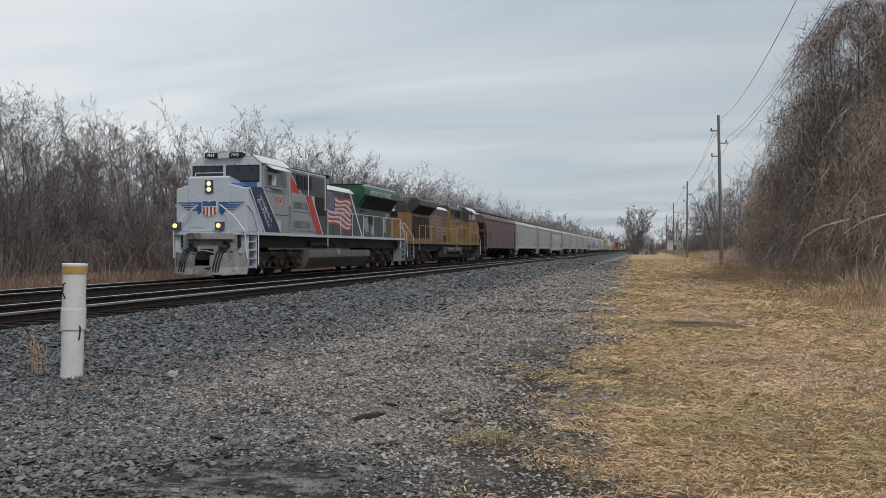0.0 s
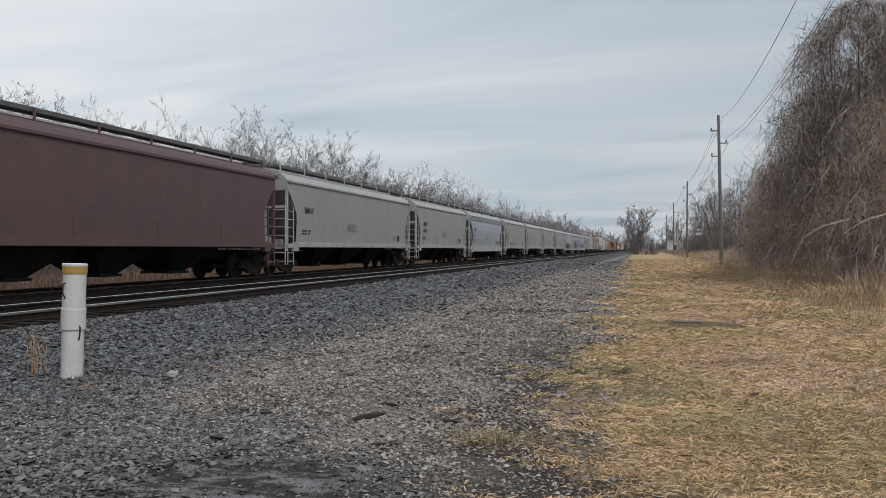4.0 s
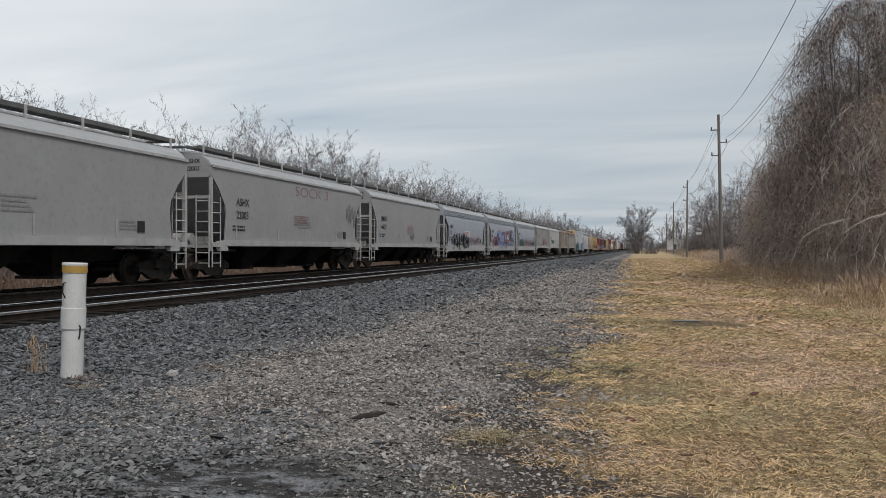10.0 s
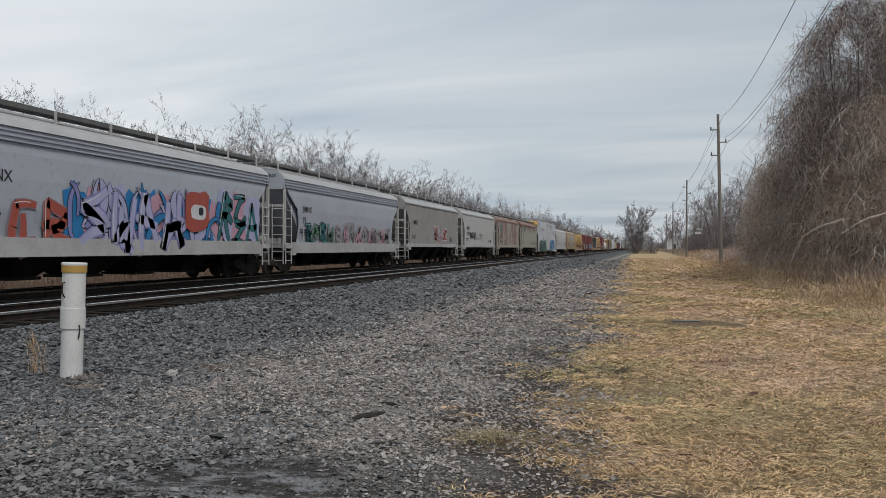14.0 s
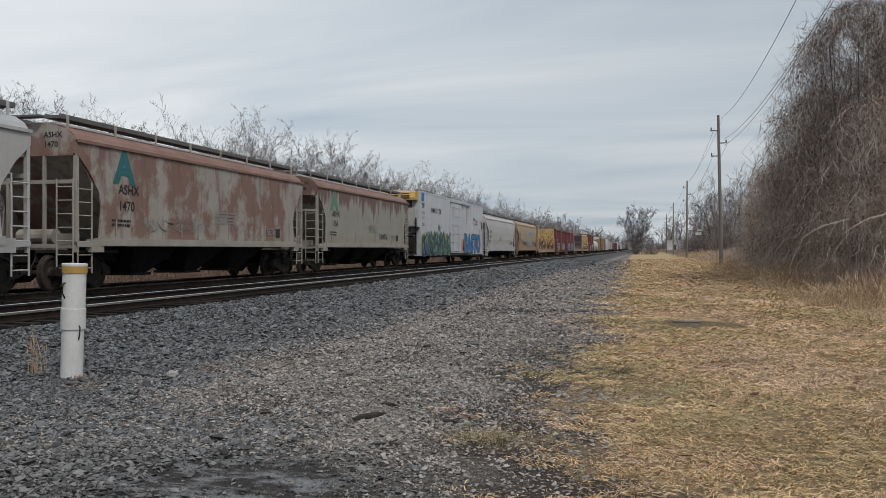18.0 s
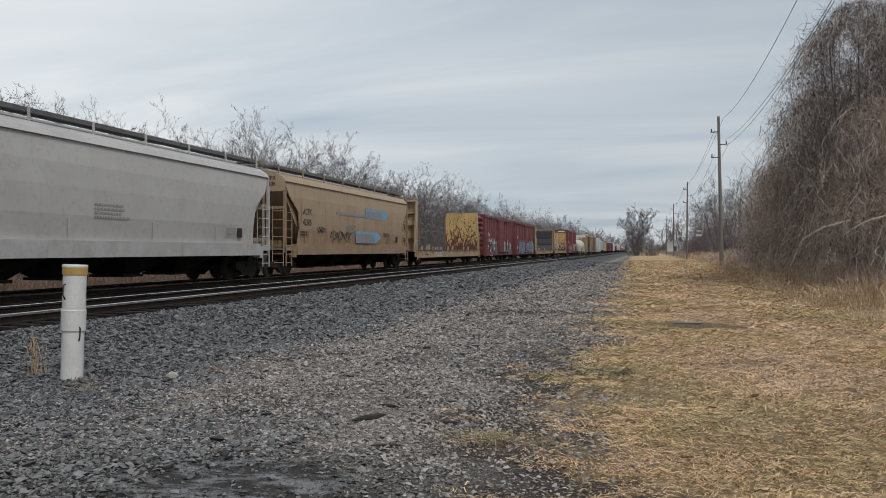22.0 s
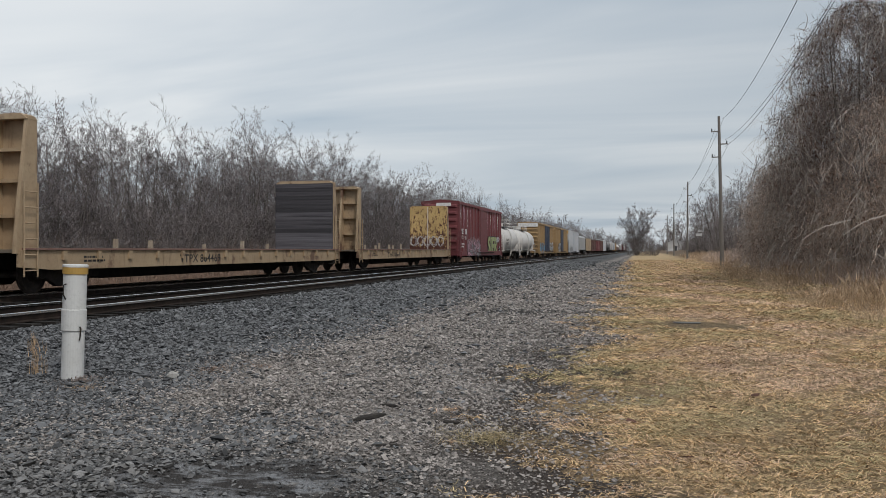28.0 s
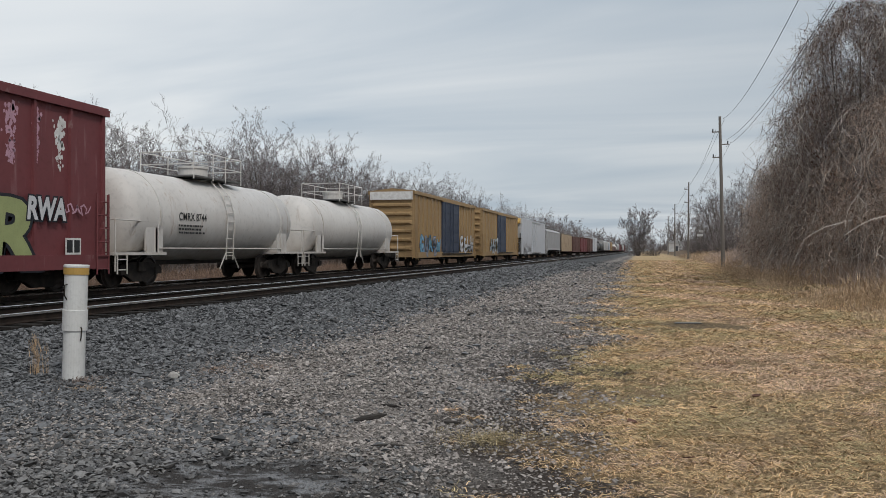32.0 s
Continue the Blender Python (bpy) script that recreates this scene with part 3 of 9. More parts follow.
    l.new(ar("SUBTRACT", rng(noise_of(0.4, 4), 0.5, 0.62, 0.95, 0.75), ar("MULTIPLY", wet, rng(noise_of(7, 4), 0.4, 0.6, 0.45, 0.68))), b.inputs["Roughness"])
    l.new(rng(wet, 0.0, 1.0, 0.1, 0.5), b.inputs["Specular IOR Level"])
    bp = n.new("ShaderNodeBump")
    bp.inputs["Strength"].default_value, bp.inputs["Distance"].default_value = 0.9, 0.03
    l.new(ar("ADD", ar("ADD", cell.outputs["Distance"], grit.outputs["Distance"]), noise_of(30, 4)), bp.inputs["Height"])
    l.new(bp.outputs[0], b.inputs["Normal"])
    return m


def make_ground():
    xs = np.concatenate([np.linspace(-400, -60, 8), np.linspace(-50, -22, 15), np.arange(-21, 12.01, 0.25), np.linspace(14, 60, 12), np.linspace(90, 400, 5)])
    ys = np.concatenate([np.linspace(-150, -10, 12), np.arange(-5, 40, 0.3), np.linspace(41, 120, 60), np.linspace(130, 1600, 60)])
    verts = []
    for y in ys:
        for x in xs:
            z = ground_height(x)
            z += float(swell(x, y))
            if x > 7 or x < -20:
                z += noise.noise(Vector((x * 0.12, y * 0.08, 0))) * 0.4 * min(1, max(x - 7, -20 - x) / 6)
            verts.append((x, y, z))
    nx, ny = len(xs), len(ys)
    i = np.arange(ny - 1)[:, None] * nx + np.arange(nx - 1)[None, :]
    faces = np.stack([i, i + 1, i + nx + 1, i + nx], -1).reshape(-1, 4)
    MAT["ground"] = ground_material()
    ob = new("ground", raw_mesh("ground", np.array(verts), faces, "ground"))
    ob.data.polygons.foreach_set("use_smooth", [True] * len(ob.data.polygons))
    return tagged(ob, "grey ballast, trodden gravel and dry winter grass beside the tracks", "ground", kind="structure")


make_ground()


def make_track(name, xc, label):
    track = thing(name, label, "railway track", at=pose(xc, 0, 0))
    track["kind"] = "structure"
    head = [(-0.037, -0.04), (-0.037, 0.0), (-0.025, 0.008), (0.025, 0.008), (0.037, 0.0), (0.037, -0.04)]
    web = [(-0.07, -0.17), (-0.07, -0.155), (-0.012, -0.135), (-0.012, -0.04), (0.012, -0.04), (0.012, -0.135), (0.07, -0.155), (0.07, -0.17)]
    for sx in (-1, 1):
        g = sx * (0.7175 + 0.037)
        rail = part("rail", Build().prism([(g + p[0], RAIL_TOP + p[1]) for p in web], "y", -140, 1150), "rail_web", track, "rusty steel rail")
        part("rail_head", Build().prism([(g + p[0], RAIL_TOP + p[1]) for p in head], "y", -140, 1150), "rail_head", rail, "polished running surface")
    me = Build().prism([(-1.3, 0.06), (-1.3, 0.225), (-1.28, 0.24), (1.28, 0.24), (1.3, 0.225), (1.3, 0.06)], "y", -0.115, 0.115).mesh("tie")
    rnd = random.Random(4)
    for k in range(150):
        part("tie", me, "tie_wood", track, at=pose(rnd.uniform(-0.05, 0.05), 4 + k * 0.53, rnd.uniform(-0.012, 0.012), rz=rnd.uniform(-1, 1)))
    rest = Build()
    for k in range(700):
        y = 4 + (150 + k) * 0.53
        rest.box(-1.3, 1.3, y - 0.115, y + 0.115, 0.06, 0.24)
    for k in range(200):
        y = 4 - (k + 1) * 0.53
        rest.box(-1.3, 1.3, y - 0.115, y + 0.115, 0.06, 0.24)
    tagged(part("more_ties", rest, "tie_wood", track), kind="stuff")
    return track


make_track("track_near", NEAR_TRACK, "empty track of worn steel rails on dark wooden ties")
make_track("track_far", FAR_TRACK, "steel rails on wooden ties beneath the passing train")


# ---- rolling stock ----
# Each vehicle's own space: y = 0 at its middle, the train's head towards -y, z = 0 on the rails, +x faces the path.
def wheelset_mesh(r):
    b = Build()
    b.tube((-0.85, 0, 0), (0.85, 0, 0), 0.085, n=10)
    for sx in (-1, 1):
        prof = [(0.66, r + 0.025), (0.69, r + 0.025), (0.70, r), (0.79, r - 0.005), (0.80, r - 0.06), (0.755, r - 0.08), (0.74, 0.17), (0.82, 0.15), (0.82, 0.06), (0.68, 0.06)]
        n = 24
        rings = [[(sx * px, pr * math.cos(2 * math.pi * i / n), pr * math.sin(2 * math.pi * i / n)) for i in range(n)] for px, pr in prof]
        b.loft(rings)
        for k in range(3):
            a = 2 * math.pi * k / 3
            b.tube((sx * 0.99, 0.05 * math.cos(a), 0.05 * math.sin(a)), (sx * 1.09, 0.05 * math.cos(a), 0.05 * math.sin(a)), 0.022, n=5)
        b.tube((sx * 0.82, 0, 0), (sx * 1.07, 0, 0), 0.10, n=10)
    return b.mesh("wheelset")


WHEEL_R = 0.46
WHEELSET = wheelset_mesh(WHEEL_R)
LOCO_WHEELSET = wheelset_mesh(0.53)


def side_frame_mesh():
    b = Build()
    pts = [(-1.12, 0.56), (-1.12, 0.40), (-0.80, 0.40), (-0.80, 0.36), (-0.62, 0.30), (-0.36, 0.16), (0.36, 0.16), (0.62, 0.30), (0.80, 0.36),
           (0.80, 0.40), (1.12, 0.40), (1.12, 0.56), (0.95, 0.66), (0.42, 0.74), (-0.42, 0.74), (-0.95, 0.66)]
    b.prism(pts, "x", 0.93, 1.07)
    for k in range(4):
        b.tube((1.0, -0.24 + k * 0.16, 0.20), (1.0, -0.24 + k * 0.16, 0.56), 0.062, n=8)
    for y in (-0.89, 0.89):
        b.box(0.93, 1.12, y - 0.16, y + 0.16, 0.38, 0.58)
    return b.mesh("side_frame")


SIDE_FRAME = side_frame_mesh()
BOLSTER = Build().box(-1.15, 1.15, -0.19, 0.19, 0.48, 0.74).box(-0.4, 0.4, -0.3, 0.3, 0.74, 0.92).box(-0.7, 0.7, -0.95, 0.95, 0.60, 0.66).mesh("truck")
WHEELS = []          # every wheelset, its vehicle's first place and its own place on it, for the rolling


def truck(car, y):
    t = part("truck", BOLSTER, "truck_iron", car, at=pose(0, y, 0))
    part("side_frame", SIDE_FRAME, "truck_iron", t)
    part("side_frame", SIDE_FRAME, "truck_iron", t, at=pose(0, 0, 0, rz=180))
    for dy in (-0.89, 0.89):
        w = part("wheelset", WHEELSET, "wheel_steel", t, at=pose(0, dy, WHEEL_R))
        WHEELS.append((w, car, y + dy, WHEEL_R, dy))
    return t


def coupler(car, y, way):
    b = Build()
    b.box(-0.09, 0.09, min(y, y - way * 0.9), max(y, y - way * 0.9), 0.74, 0.94)
    b.prism([(-0.17, 0), (-0.17, 0.14), (0.02, 0.26), (0.17, 0.20), (0.17, 0.05), (0.1, 0)], "z", 0.70, 1.0)
    for i in range(len(b.v) - 12, len(b.v)):
        vx, vy, vz = b.v[i]
        b.v[i] = (vx, y - way * (0.26 - vy), vz)
    part("coupler", b, "black_iron", car)
    hose = Build().pipe([(0.35, y - way * 0.7, 0.85), (0.38, y - way * 0.45, 0.55), (0.34, y - way * 0.1, 0.38), (0.3, y + way * 0.15, 0.40)], 0.025)
    part("air_hose", hose, "black_iron", car)


def ladder(car, x, y0, y1, z0, z1, rungs, material_name, along=True):
    b = Build()
    for y in (y0, y1):
        b.tube((x, y, z0), (x, y, z1), 0.022, n=6) if along else b.tube((y, x, z0), (y, x, z1), 0.022, n=6)
    for k in range(rungs):
        z = z0 + (z1 - z0) * (k + 0.4) / rungs
        b.tube((x, y0, z), (x, y1, z), 0.017, n=6) if along else b.tube((y0, x, z), (y1, x, z), 0.017, n=6)
    return part("ladder", b, material_name, car)


CARS = []            # thing and the place of its middle at the start


def vehicle(name, label, category, y0, y1):
    mid = (y0 + y1) / 2
    car = thing(name, label, category, "vehicles of the passing train", pose(FAR_TRACK, mid, RAIL_TOP))
    CARS.append((car, mid))
    return car, (y1 - y0) / 2


def running_board(car, h, frame, z=4.55, mid=False):
    """The walkway of steel grating on the roof, on brackets."""
    for sx in (-1, 1):
        x0, x1 = sx * 0.62, sx * 1.08
        u = [(x0, z - 0.03), (x0, z + 0.09), (x0 + sx * 0.03, z + 0.09), (x0 + sx * 0.03, z + 0.05), (x1 - sx * 0.03, z + 0.05), (x1 - sx * 0.03, z + 0.09), (x1, z + 0.09), (x1, z - 0.03)]
        part("running_board", Build().prism(u, "y", -h - 0.05, h + 0.05), "grating", car, "dark steel grating walkway")
        part("end_board", Build().box(-0.6, 0.6, *sorted((sx * (h + 0.25), sx * (h - 0.1))), z, z + 0.05), "grating", car)
    n = 8
    me = Build().box(-0.02, 0.02, -0.035, 0.035, 0, 0.34).mesh("bracket")
    for k in range(n):
        y = -h * 0.97 + 2 * h * 0.97 * k / (n - 1)
        for sx in (-1, 1):
            part("bracket", me, frame, car, at=pose(sx * 1.10, y, z - 0.25))
    hatch = Build().prism([(-0.5, 0), (-0.46, 0.1), (0.46, 0.1), (0.5, 0)], "y", -h * 0.92, h * 0.92)
    part("hatch_cover", hatch, "roof_steel", car, at=pose(0, 0, 4.38))


def hopper_end(car, h, way, body, frame, plate_z, text=None):
    """One end: the top plate, corner posts, ladders, slope sheet and brake platform."""
    e = way * h
    b = Build()
    ys = sorted((e, e - way * 0.05))
    b.box(-1.5, 1.5, ys[0], ys[1], plate_z, 3.92)
    b.prism([(-1.5, 3.92), (-1.2, 4.2), (-0.7, 4.36), (0.7, 4.36), (1.2, 4.2), (1.5, 3.92)], "y", ys[0], ys[1])
    part("end_plate", b, body, car)
    for sx in (-1, 1):
        part("corner_post", Build().box(sx * 1.48 - 0.05, sx * 1.48 + 0.05, *sorted((e, e - way * 0.10)), 1.0, plate_z + 0.05), frame, car)
        part("end_post", Build().box(sx * 0.55 - 0.035, sx * 0.55 + 0.035, *sorted((e, e - way * 0.07)), 1.1, plate_z + 0.02), frame, car)
    for z in (2.78, 1.12):
        part("end_rail", Build().box(-1.5, 1.5, *sorted((e + way * 0.003, e - way * 0.06)), z, z + 0.10), frame, car)
    ye = e + way * 0.05
    for sx in (-1, 1):
        ladder(car, ye, sx * 1.46, sx * 0.98, 0.45, 2.9, 7, frame, along=False)
        ladder(car, sx * 1.53, e - way * 0.05, e - way * 0.62, 0.45, 2.85, 7, frame)
    plat = Build().box(-1.45, 1.45, min(e, e - way * 1.9), max(e, e - way * 1.9), 0.98, 1.06)
    plat.box(-0.28, 0.28, min(e, e - way * 0.5), max(e, e - way * 0.5), 0.72, 1.0)
    part("end_platform", plat, "black_iron", car)
    gear = Build().tube((-0.6, e - way * 0.55, 1.42), (0.5, e - way * 0.55, 1.42), 0.2, n=12).box(0.5, 0.95, e - way * 0.75 - 0.15, e - way * 0.75 + 0.15, 1.1, 1.5)
    gear.pipe([(-0.7, e - way * 0.4, 1.15), (-0.75, e - way * 0.3, 1.7), (-0.9, e - way * 0.2, 1.3)], 0.025)
    part("brake_gear", gear, frame, car)
    if way < 0:
        if text:
            for k, line in enumerate(text):
                letters(line, car, "lettering", 0.56, e - 0.012, 3.98 - k * 0.25, 0.15, FRONT)
    coupler(car, e + way * 0.75, way)


def hopper(label, y0, y1, body, roof, frame, style="flat", text=None, sill=None, name="hopper_car"):
    car, h = vehicle(name, label, "hopper car", y0, y1)
    plate_z = 3.50
    if style == "flat":
        # tub with sloping ends between flat side sheets that are cut away towards the ends
        tub = [(-h + 0.08, 3.90), (-h + 0.08, 3.50), (-h + 2.3, 1.15), (h - 2.3, 1.15), (h - 0.08, 3.50), (h - 0.08, 3.90)]
        part("tub", Build().prism(tub, "x", -1.48, 1.48), body, car)
        cut = [(0, 3.90), (0, 3.55), (0.52, 3.1), (0.95, 2.55), (1.02, 2.2), (0.92, 1.36)]
        sheet = [(-h + a, z) for a, z in cut] + [(h - a, z) for a, z in reversed(cut)]
        for sx in (-1, 1):
            part("side_sheet", Build().prism(sheet, "x", *sorted((sx * 1.50, sx * 1.545))), body, car)
            s = Build().box(*sorted((sx * 1.40, sx * 1.62)), -h + 0.9, h - 0.9, 1.17, 1.38)
            for e in (-1, 1):
                s.box(*sorted((sx * 1.40, sx * 1.60)), *sorted((e * (h - 1.05), e * (h - 0.55))), 1.0, 1.34)
                s.box(*sorted((sx * 1.38, sx * 1.56)), *sorted((e * h, e * (h - 1.0))), 1.14, 1.26)
            part("side_sill", s, sill or frame, car)
            lip = Build().box(*sorted((sx * 1.50, sx * 1.60)), -h, h, 3.84, 3.92)
            part("eave_angle", lip, frame if roof != "roof_rust" else "roof_rust", car)
        bay_z, bays = 1.16, 3
    else:
        # rounded sides: the cross-section bulges, corrugations under the eaves
        prof = [(-1.47, 1.3), (-1.545, 2.0), (-1.555, 2.7), (-1.53, 3.3), (-1.45, 3.92), (1.45, 3.92), (1.53, 3.3), (1.555, 2.7), (1.545, 2.0), (1.47, 1.3)]
        def ring(a, widen=1.0):
            return [(x * widen, a, z) for x, z in prof]
        # each level of the side ends where the cut away corner lets it
        ends = {1.3: 1.35, 2.0: 1.45, 2.7: 1.28, 3.3: 0.42, 3.92: 0.0}
        b = Build()
        for sx in (-1, 1):
            zs = [1.3, 2.0, 2.7, 3.3, 3.92]
            xs = [1.47, 1.545, 1.555, 1.53, 1.45]
            vs = [(sx * x, -h + ends[z], z) for x, z in zip(xs, zs)] + [(sx * x, h - ends[z], z) for x, z in zip(xs, zs)]
            vi = [(sx * (x - 0.05), y, z) for x, y, z in [(abs(v[0]), v[1], v[2]) for v in vs]]
            fs = [(i, i + 1, 6 + i, 5 + i) for i in range(4)]
            fi = [(10 + i, 15 + i, 16 + i, 11 + i) for i in range(4)]
            edge = [0, 1, 2, 3, 4, 9, 8, 7, 6, 5]
            fe = [(edge[i], edge[(i + 1) % 10], 10 + edge[(i + 1) % 10], 10 + edge[i]) for i in range(10)]
            part("side_sheet", Build().add(vs + vi, fs + fi + fe), body, car, smooth=False)
            if style == "round":
                for k in range(3):
                    part("corrugation", Build().box(*sorted((sx * 1.48, sx * (1.50 + 0.03 * k + 0.01))), -h + 0.05, h - 0.05, 3.80 - k * 0.12, 3.84 - k * 0.12), body, car)
            s = Build().box(*sorted((sx * 1.38, sx * 1.63)), -h + 1.0, h - 1.0, 0.88 if style == "round" else 0.90, 1.34)
            for e in (-1, 1):
                s.box(*sorted((sx * 1.36, sx * 1.55)), *sorted((e * h, e * (h - 1.05))), 1.08, 1.24)
                s.box(*sorted((sx * 1.36, sx * 1.59)), *sorted((e * (h - 1.0), e * (h - 0.72))), 0.80, 1.24)
            part("side_sill", s, sill or frame, car)
        tub = [(-h + 0.08, 3.90), (-h + 0.08, 3.50), (-h + 2.3, 1.15), (h - 2.3, 1.15), (h - 0.08, 3.50), (h - 0.08, 3.90)]
        part("tub", Build().prism(tub, "x", -1.40, 1.40), body, car)
        bay_z, bays = 0.95, 4
    roof_b = Build().prism([(-1.52, 3.91), (-1.40, 4.08), (-1.15, 4.24), (-0.7, 4.37), (0.7, 4.37), (1.15, 4.24), (1.40, 4.08), (1.52, 3.91)], "y", -h + 0.02, h - 0.02)
    part("roof", roof_b, roof, car)
    running_board(car, h, frame, z=4.50)
    for k in range(bays):
        c = -h * 0.62 + 1.24 * h * (k + 0.5) / bays
        w = 1.24 * h / bays / 2
        chute = Build()
        chute.loft([[(-1.38, c - w, bay_z + 0.2), (1.38, c - w, bay_z + 0.2), (1.38, c + w, bay_z + 0.2), (-1.38, c + w, bay_z + 0.2)],
                    [(-0.5, c - 0.42, 0.36), (0.5, c - 0.42, 0.36), (0.5, c + 0.42, 0.36), (-0.5, c + 0.42, 0.36)]])
        chute.box(-0.6, 0.6, c - 0.5, c + 0.5, 0.28, 0.36)
        part("discharge_chute", chute, "black_iron", car)
    part("centre_sill", Build().box(-0.3, 0.3, -h, h, 0.72, 1.05), "black_iron", car)
    for e in (-1, 1):
        hopper_end(car, h, e, body, frame, plate_z, text)
        truck(car, e * (h - 0.95))
    # tall thin ties between sheets and sill
    for k in (0.11, 0.34, 0.55, 0.76):
        y = -h + 2 * h * k
        part("side_strut", Build().box(1.56, 1.575, y - 0.02, y + 0.03, 1.42, 1.9), frame if roof != "roof_rust" else body, car, at=pose(0, 0, 0))
    if text:
        for k, line in enumerate(text):
            letters(line, car, "lettering", 1.562, -h + 1.75, 2.62 - k * 0.46, 0.27)
        bars(car, "lettering", 1.562, -h + 1.45, 1.72, 0.95, 0.24, 2, seed=len(label))
        bars(car, "lettering_faint", 1.562, -h + 7.2, 1.95, 1.5, 0.45, 4, seed=len(label) + 1)
        bars(car, "lettering_faint", 1.562, h - 3.6, 1.62, 0.8, 0.3, 3, seed=len(label) + 2)
        part("defect_card_board", Build().box(1.555, 1.57, h - 2.75, h - 2.4, 1.55, 1.88), "lettering", car)
    return car, h


def outline_rect(car, x, y, z, w, hgt, material_name="lettering_faint", name="stencil_frame"):
    b = Build()
    t = 0.02
    for a in ((y, y + w, z, z + t), (y, y + w, z + hgt - t, z + hgt), (y, y + t, z, z + hgt), (y + w - t, y + w, z, z + hgt)):
        b.box(x, x + 0.006, *a)
    return part(name, b, material_name, car)


def blob_outline(rnd, y0, y1, z0, z1, n=18, rough=0.18):
    cy, cz, ry, rz = (y0 + y1) / 2, (z0 + z1) / 2, (y1 - y0) / 2, (z1 - z0) / 2
    pts = []
    for i in range(n):
        a = 2 * math.pi * i / n
        # a squared-off oval with a wavy edge
        c, s = math.cos(a), math.sin(a)
        k = 1 / max(abs(c) ** 4 + abs(s) ** 4, 1e-6) ** 0.25
        k *= 1 - rough * rnd.random()
        pts.append((cy + ry * c * k, cz + rz * s * k))
    return pts


def fill(car, pts, x, material_name, name):
    return part(name, Build().prism(pts, "x", x, x + 0.003), material_name, car)


def stroke(pts, width):
    """A flat ribbon along a line."""
    left, right = [], []
    for i, p in enumerate(pts):
        a, c = pts[max(0, i - 1)], pts[min(len(pts) - 1, i + 1)]
        dx, dy = c[0] - a[0], c[1] - a[1]
        q = math.hypot(dx, dy) or 1
        w = width * (0.65 + 0.35 * math.sin(math.pi * i / max(1, len(pts) - 1)))
        left.append((p[0] - dy / q * w, p[1] + dx / q * w))
        right.append((p[0] + dy / q * w, p[1] - dx / q * w))
    return left, right


def ribbon_part(car, lines, x, width, material_name, name):
    b = Build()
    for pts in lines:
        le, ri = stroke(pts, width)
        n = len(pts)
        b.add([(x, *p) for p in le] + [(x, *p) for p in ri], [(i, i + 1, n + i + 1, n + i) for i in range(n - 1)])
    return part(name, b, material_name, car)


def graffiti(car, x, y0, y1, z0, z1, count, line, fills, seed, cloud=None, width=0.05, bulk=1.0):
    """Sprayed lettering nobody can read: interlocked fat shapes with dark outlines, on a cloud of paint."""
    rnd = random.Random(seed)
    if cloud:
        for k in range(count):
            a = y0 + (y1 - y0) * k / count
            fill(car, blob_outline(rnd, a - 0.25, a + (y1 - y0) / count + 0.25, z0 - 0.02, z1 + rnd.uniform(-0.1, 0.25), rough=0.3), x + 0.001 + 0.0012 * (k % 3), cloud[k % len(cloud)], "paint_cloud")
    step = (y1 - y0) / count
    for k in range(count):
        a = y0 + (k - 0.12) * step
        wdt, lo, hi = step * 1.25, z0 + rnd.uniform(0, 0.1) * (z1 - z0), z1 - rnd.uniform(0, 0.15) * (z1 - z0)
        lean = rnd.uniform(-0.2, 0.3)

        def at(u, v):
            return (a + wdt * (0.12 + 0.76 * u) + lean * wdt * (v - 0.5), lo + (hi - lo) * v)

        # angular strokes between the knots of a crooked lattice, ends kicked out to points
        def line_of(*knots):
            pts = []
            for (u0, v0), (u1, v1) in zip(knots, knots[1:]):
                sag = rnd.uniform(-0.12, 0.12)
                for q in np.linspace(0, 1, 5):
                    bow = math.sin(math.pi * q) * sag
                    pts.append(at(u0 + (u1 - u0) * q + bow * (v1 - v0), v0 + (v1 - v0) * q - bow * (u1 - u0)))
            return pts
        j = lambda q: q + rnd.uniform(-0.12, 0.12)
        forms = (((0.1, 0.05), (0.25, 0.95), (0.9, 0.75), (0.35, 0.5), (0.95, 0.1)), ((0.9, 0.85), (0.2, 0.9), (0.15, 0.4), (0.5, 0.05), (0.95, 0.2)), ((0.1, 0.1), (0.45, 0.95), (0.9, 0.1)),
                 ((0.1, 0.9), (0.9, 0.95), (0.2, 0.45), (0.85, 0.4), (0.1, 0.05), (1.0, 0.0)), ((0.15, 1.0), (0.2, 0.05), (0.6, 0.5), (0.95, 0.05), (0.85, 1.0)), ((0.85, 0.95), (0.1, 0.7), (0.9, 0.4), (0.1, 0.05)))
        lines = [line_of(*[(j(u), j(v)) for u, v in rnd.choice(forms)])]
        lines.append(line_of((j(0.1), j(0.45)), (j(0.95), j(0.5))) if rnd.random() < 0.6 else line_of((j(0.5), j(0.9)), (j(0.5), j(0.05)), (j(1.1), j(0.0))))
        base = x + 0.006 + 0.005 * (k % 2)
        w = min(step, (z1 - z0) * 0.8) * rnd.uniform(0.10, 0.15) * bulk
        ribbon_part(car, lines, base, w + width, line, "paint_outline")
        ribbon_part(car, lines, base + 0.0025, w, fills[k % len(fills)], "paint_fill")
        ribbon_part(car, [[(p[0] - w * 0.35, p[1] + w * 0.35) for p in lines[0][1:6]]], base + 0.004, w * 0.12, "spray_white", "paint_highlight")


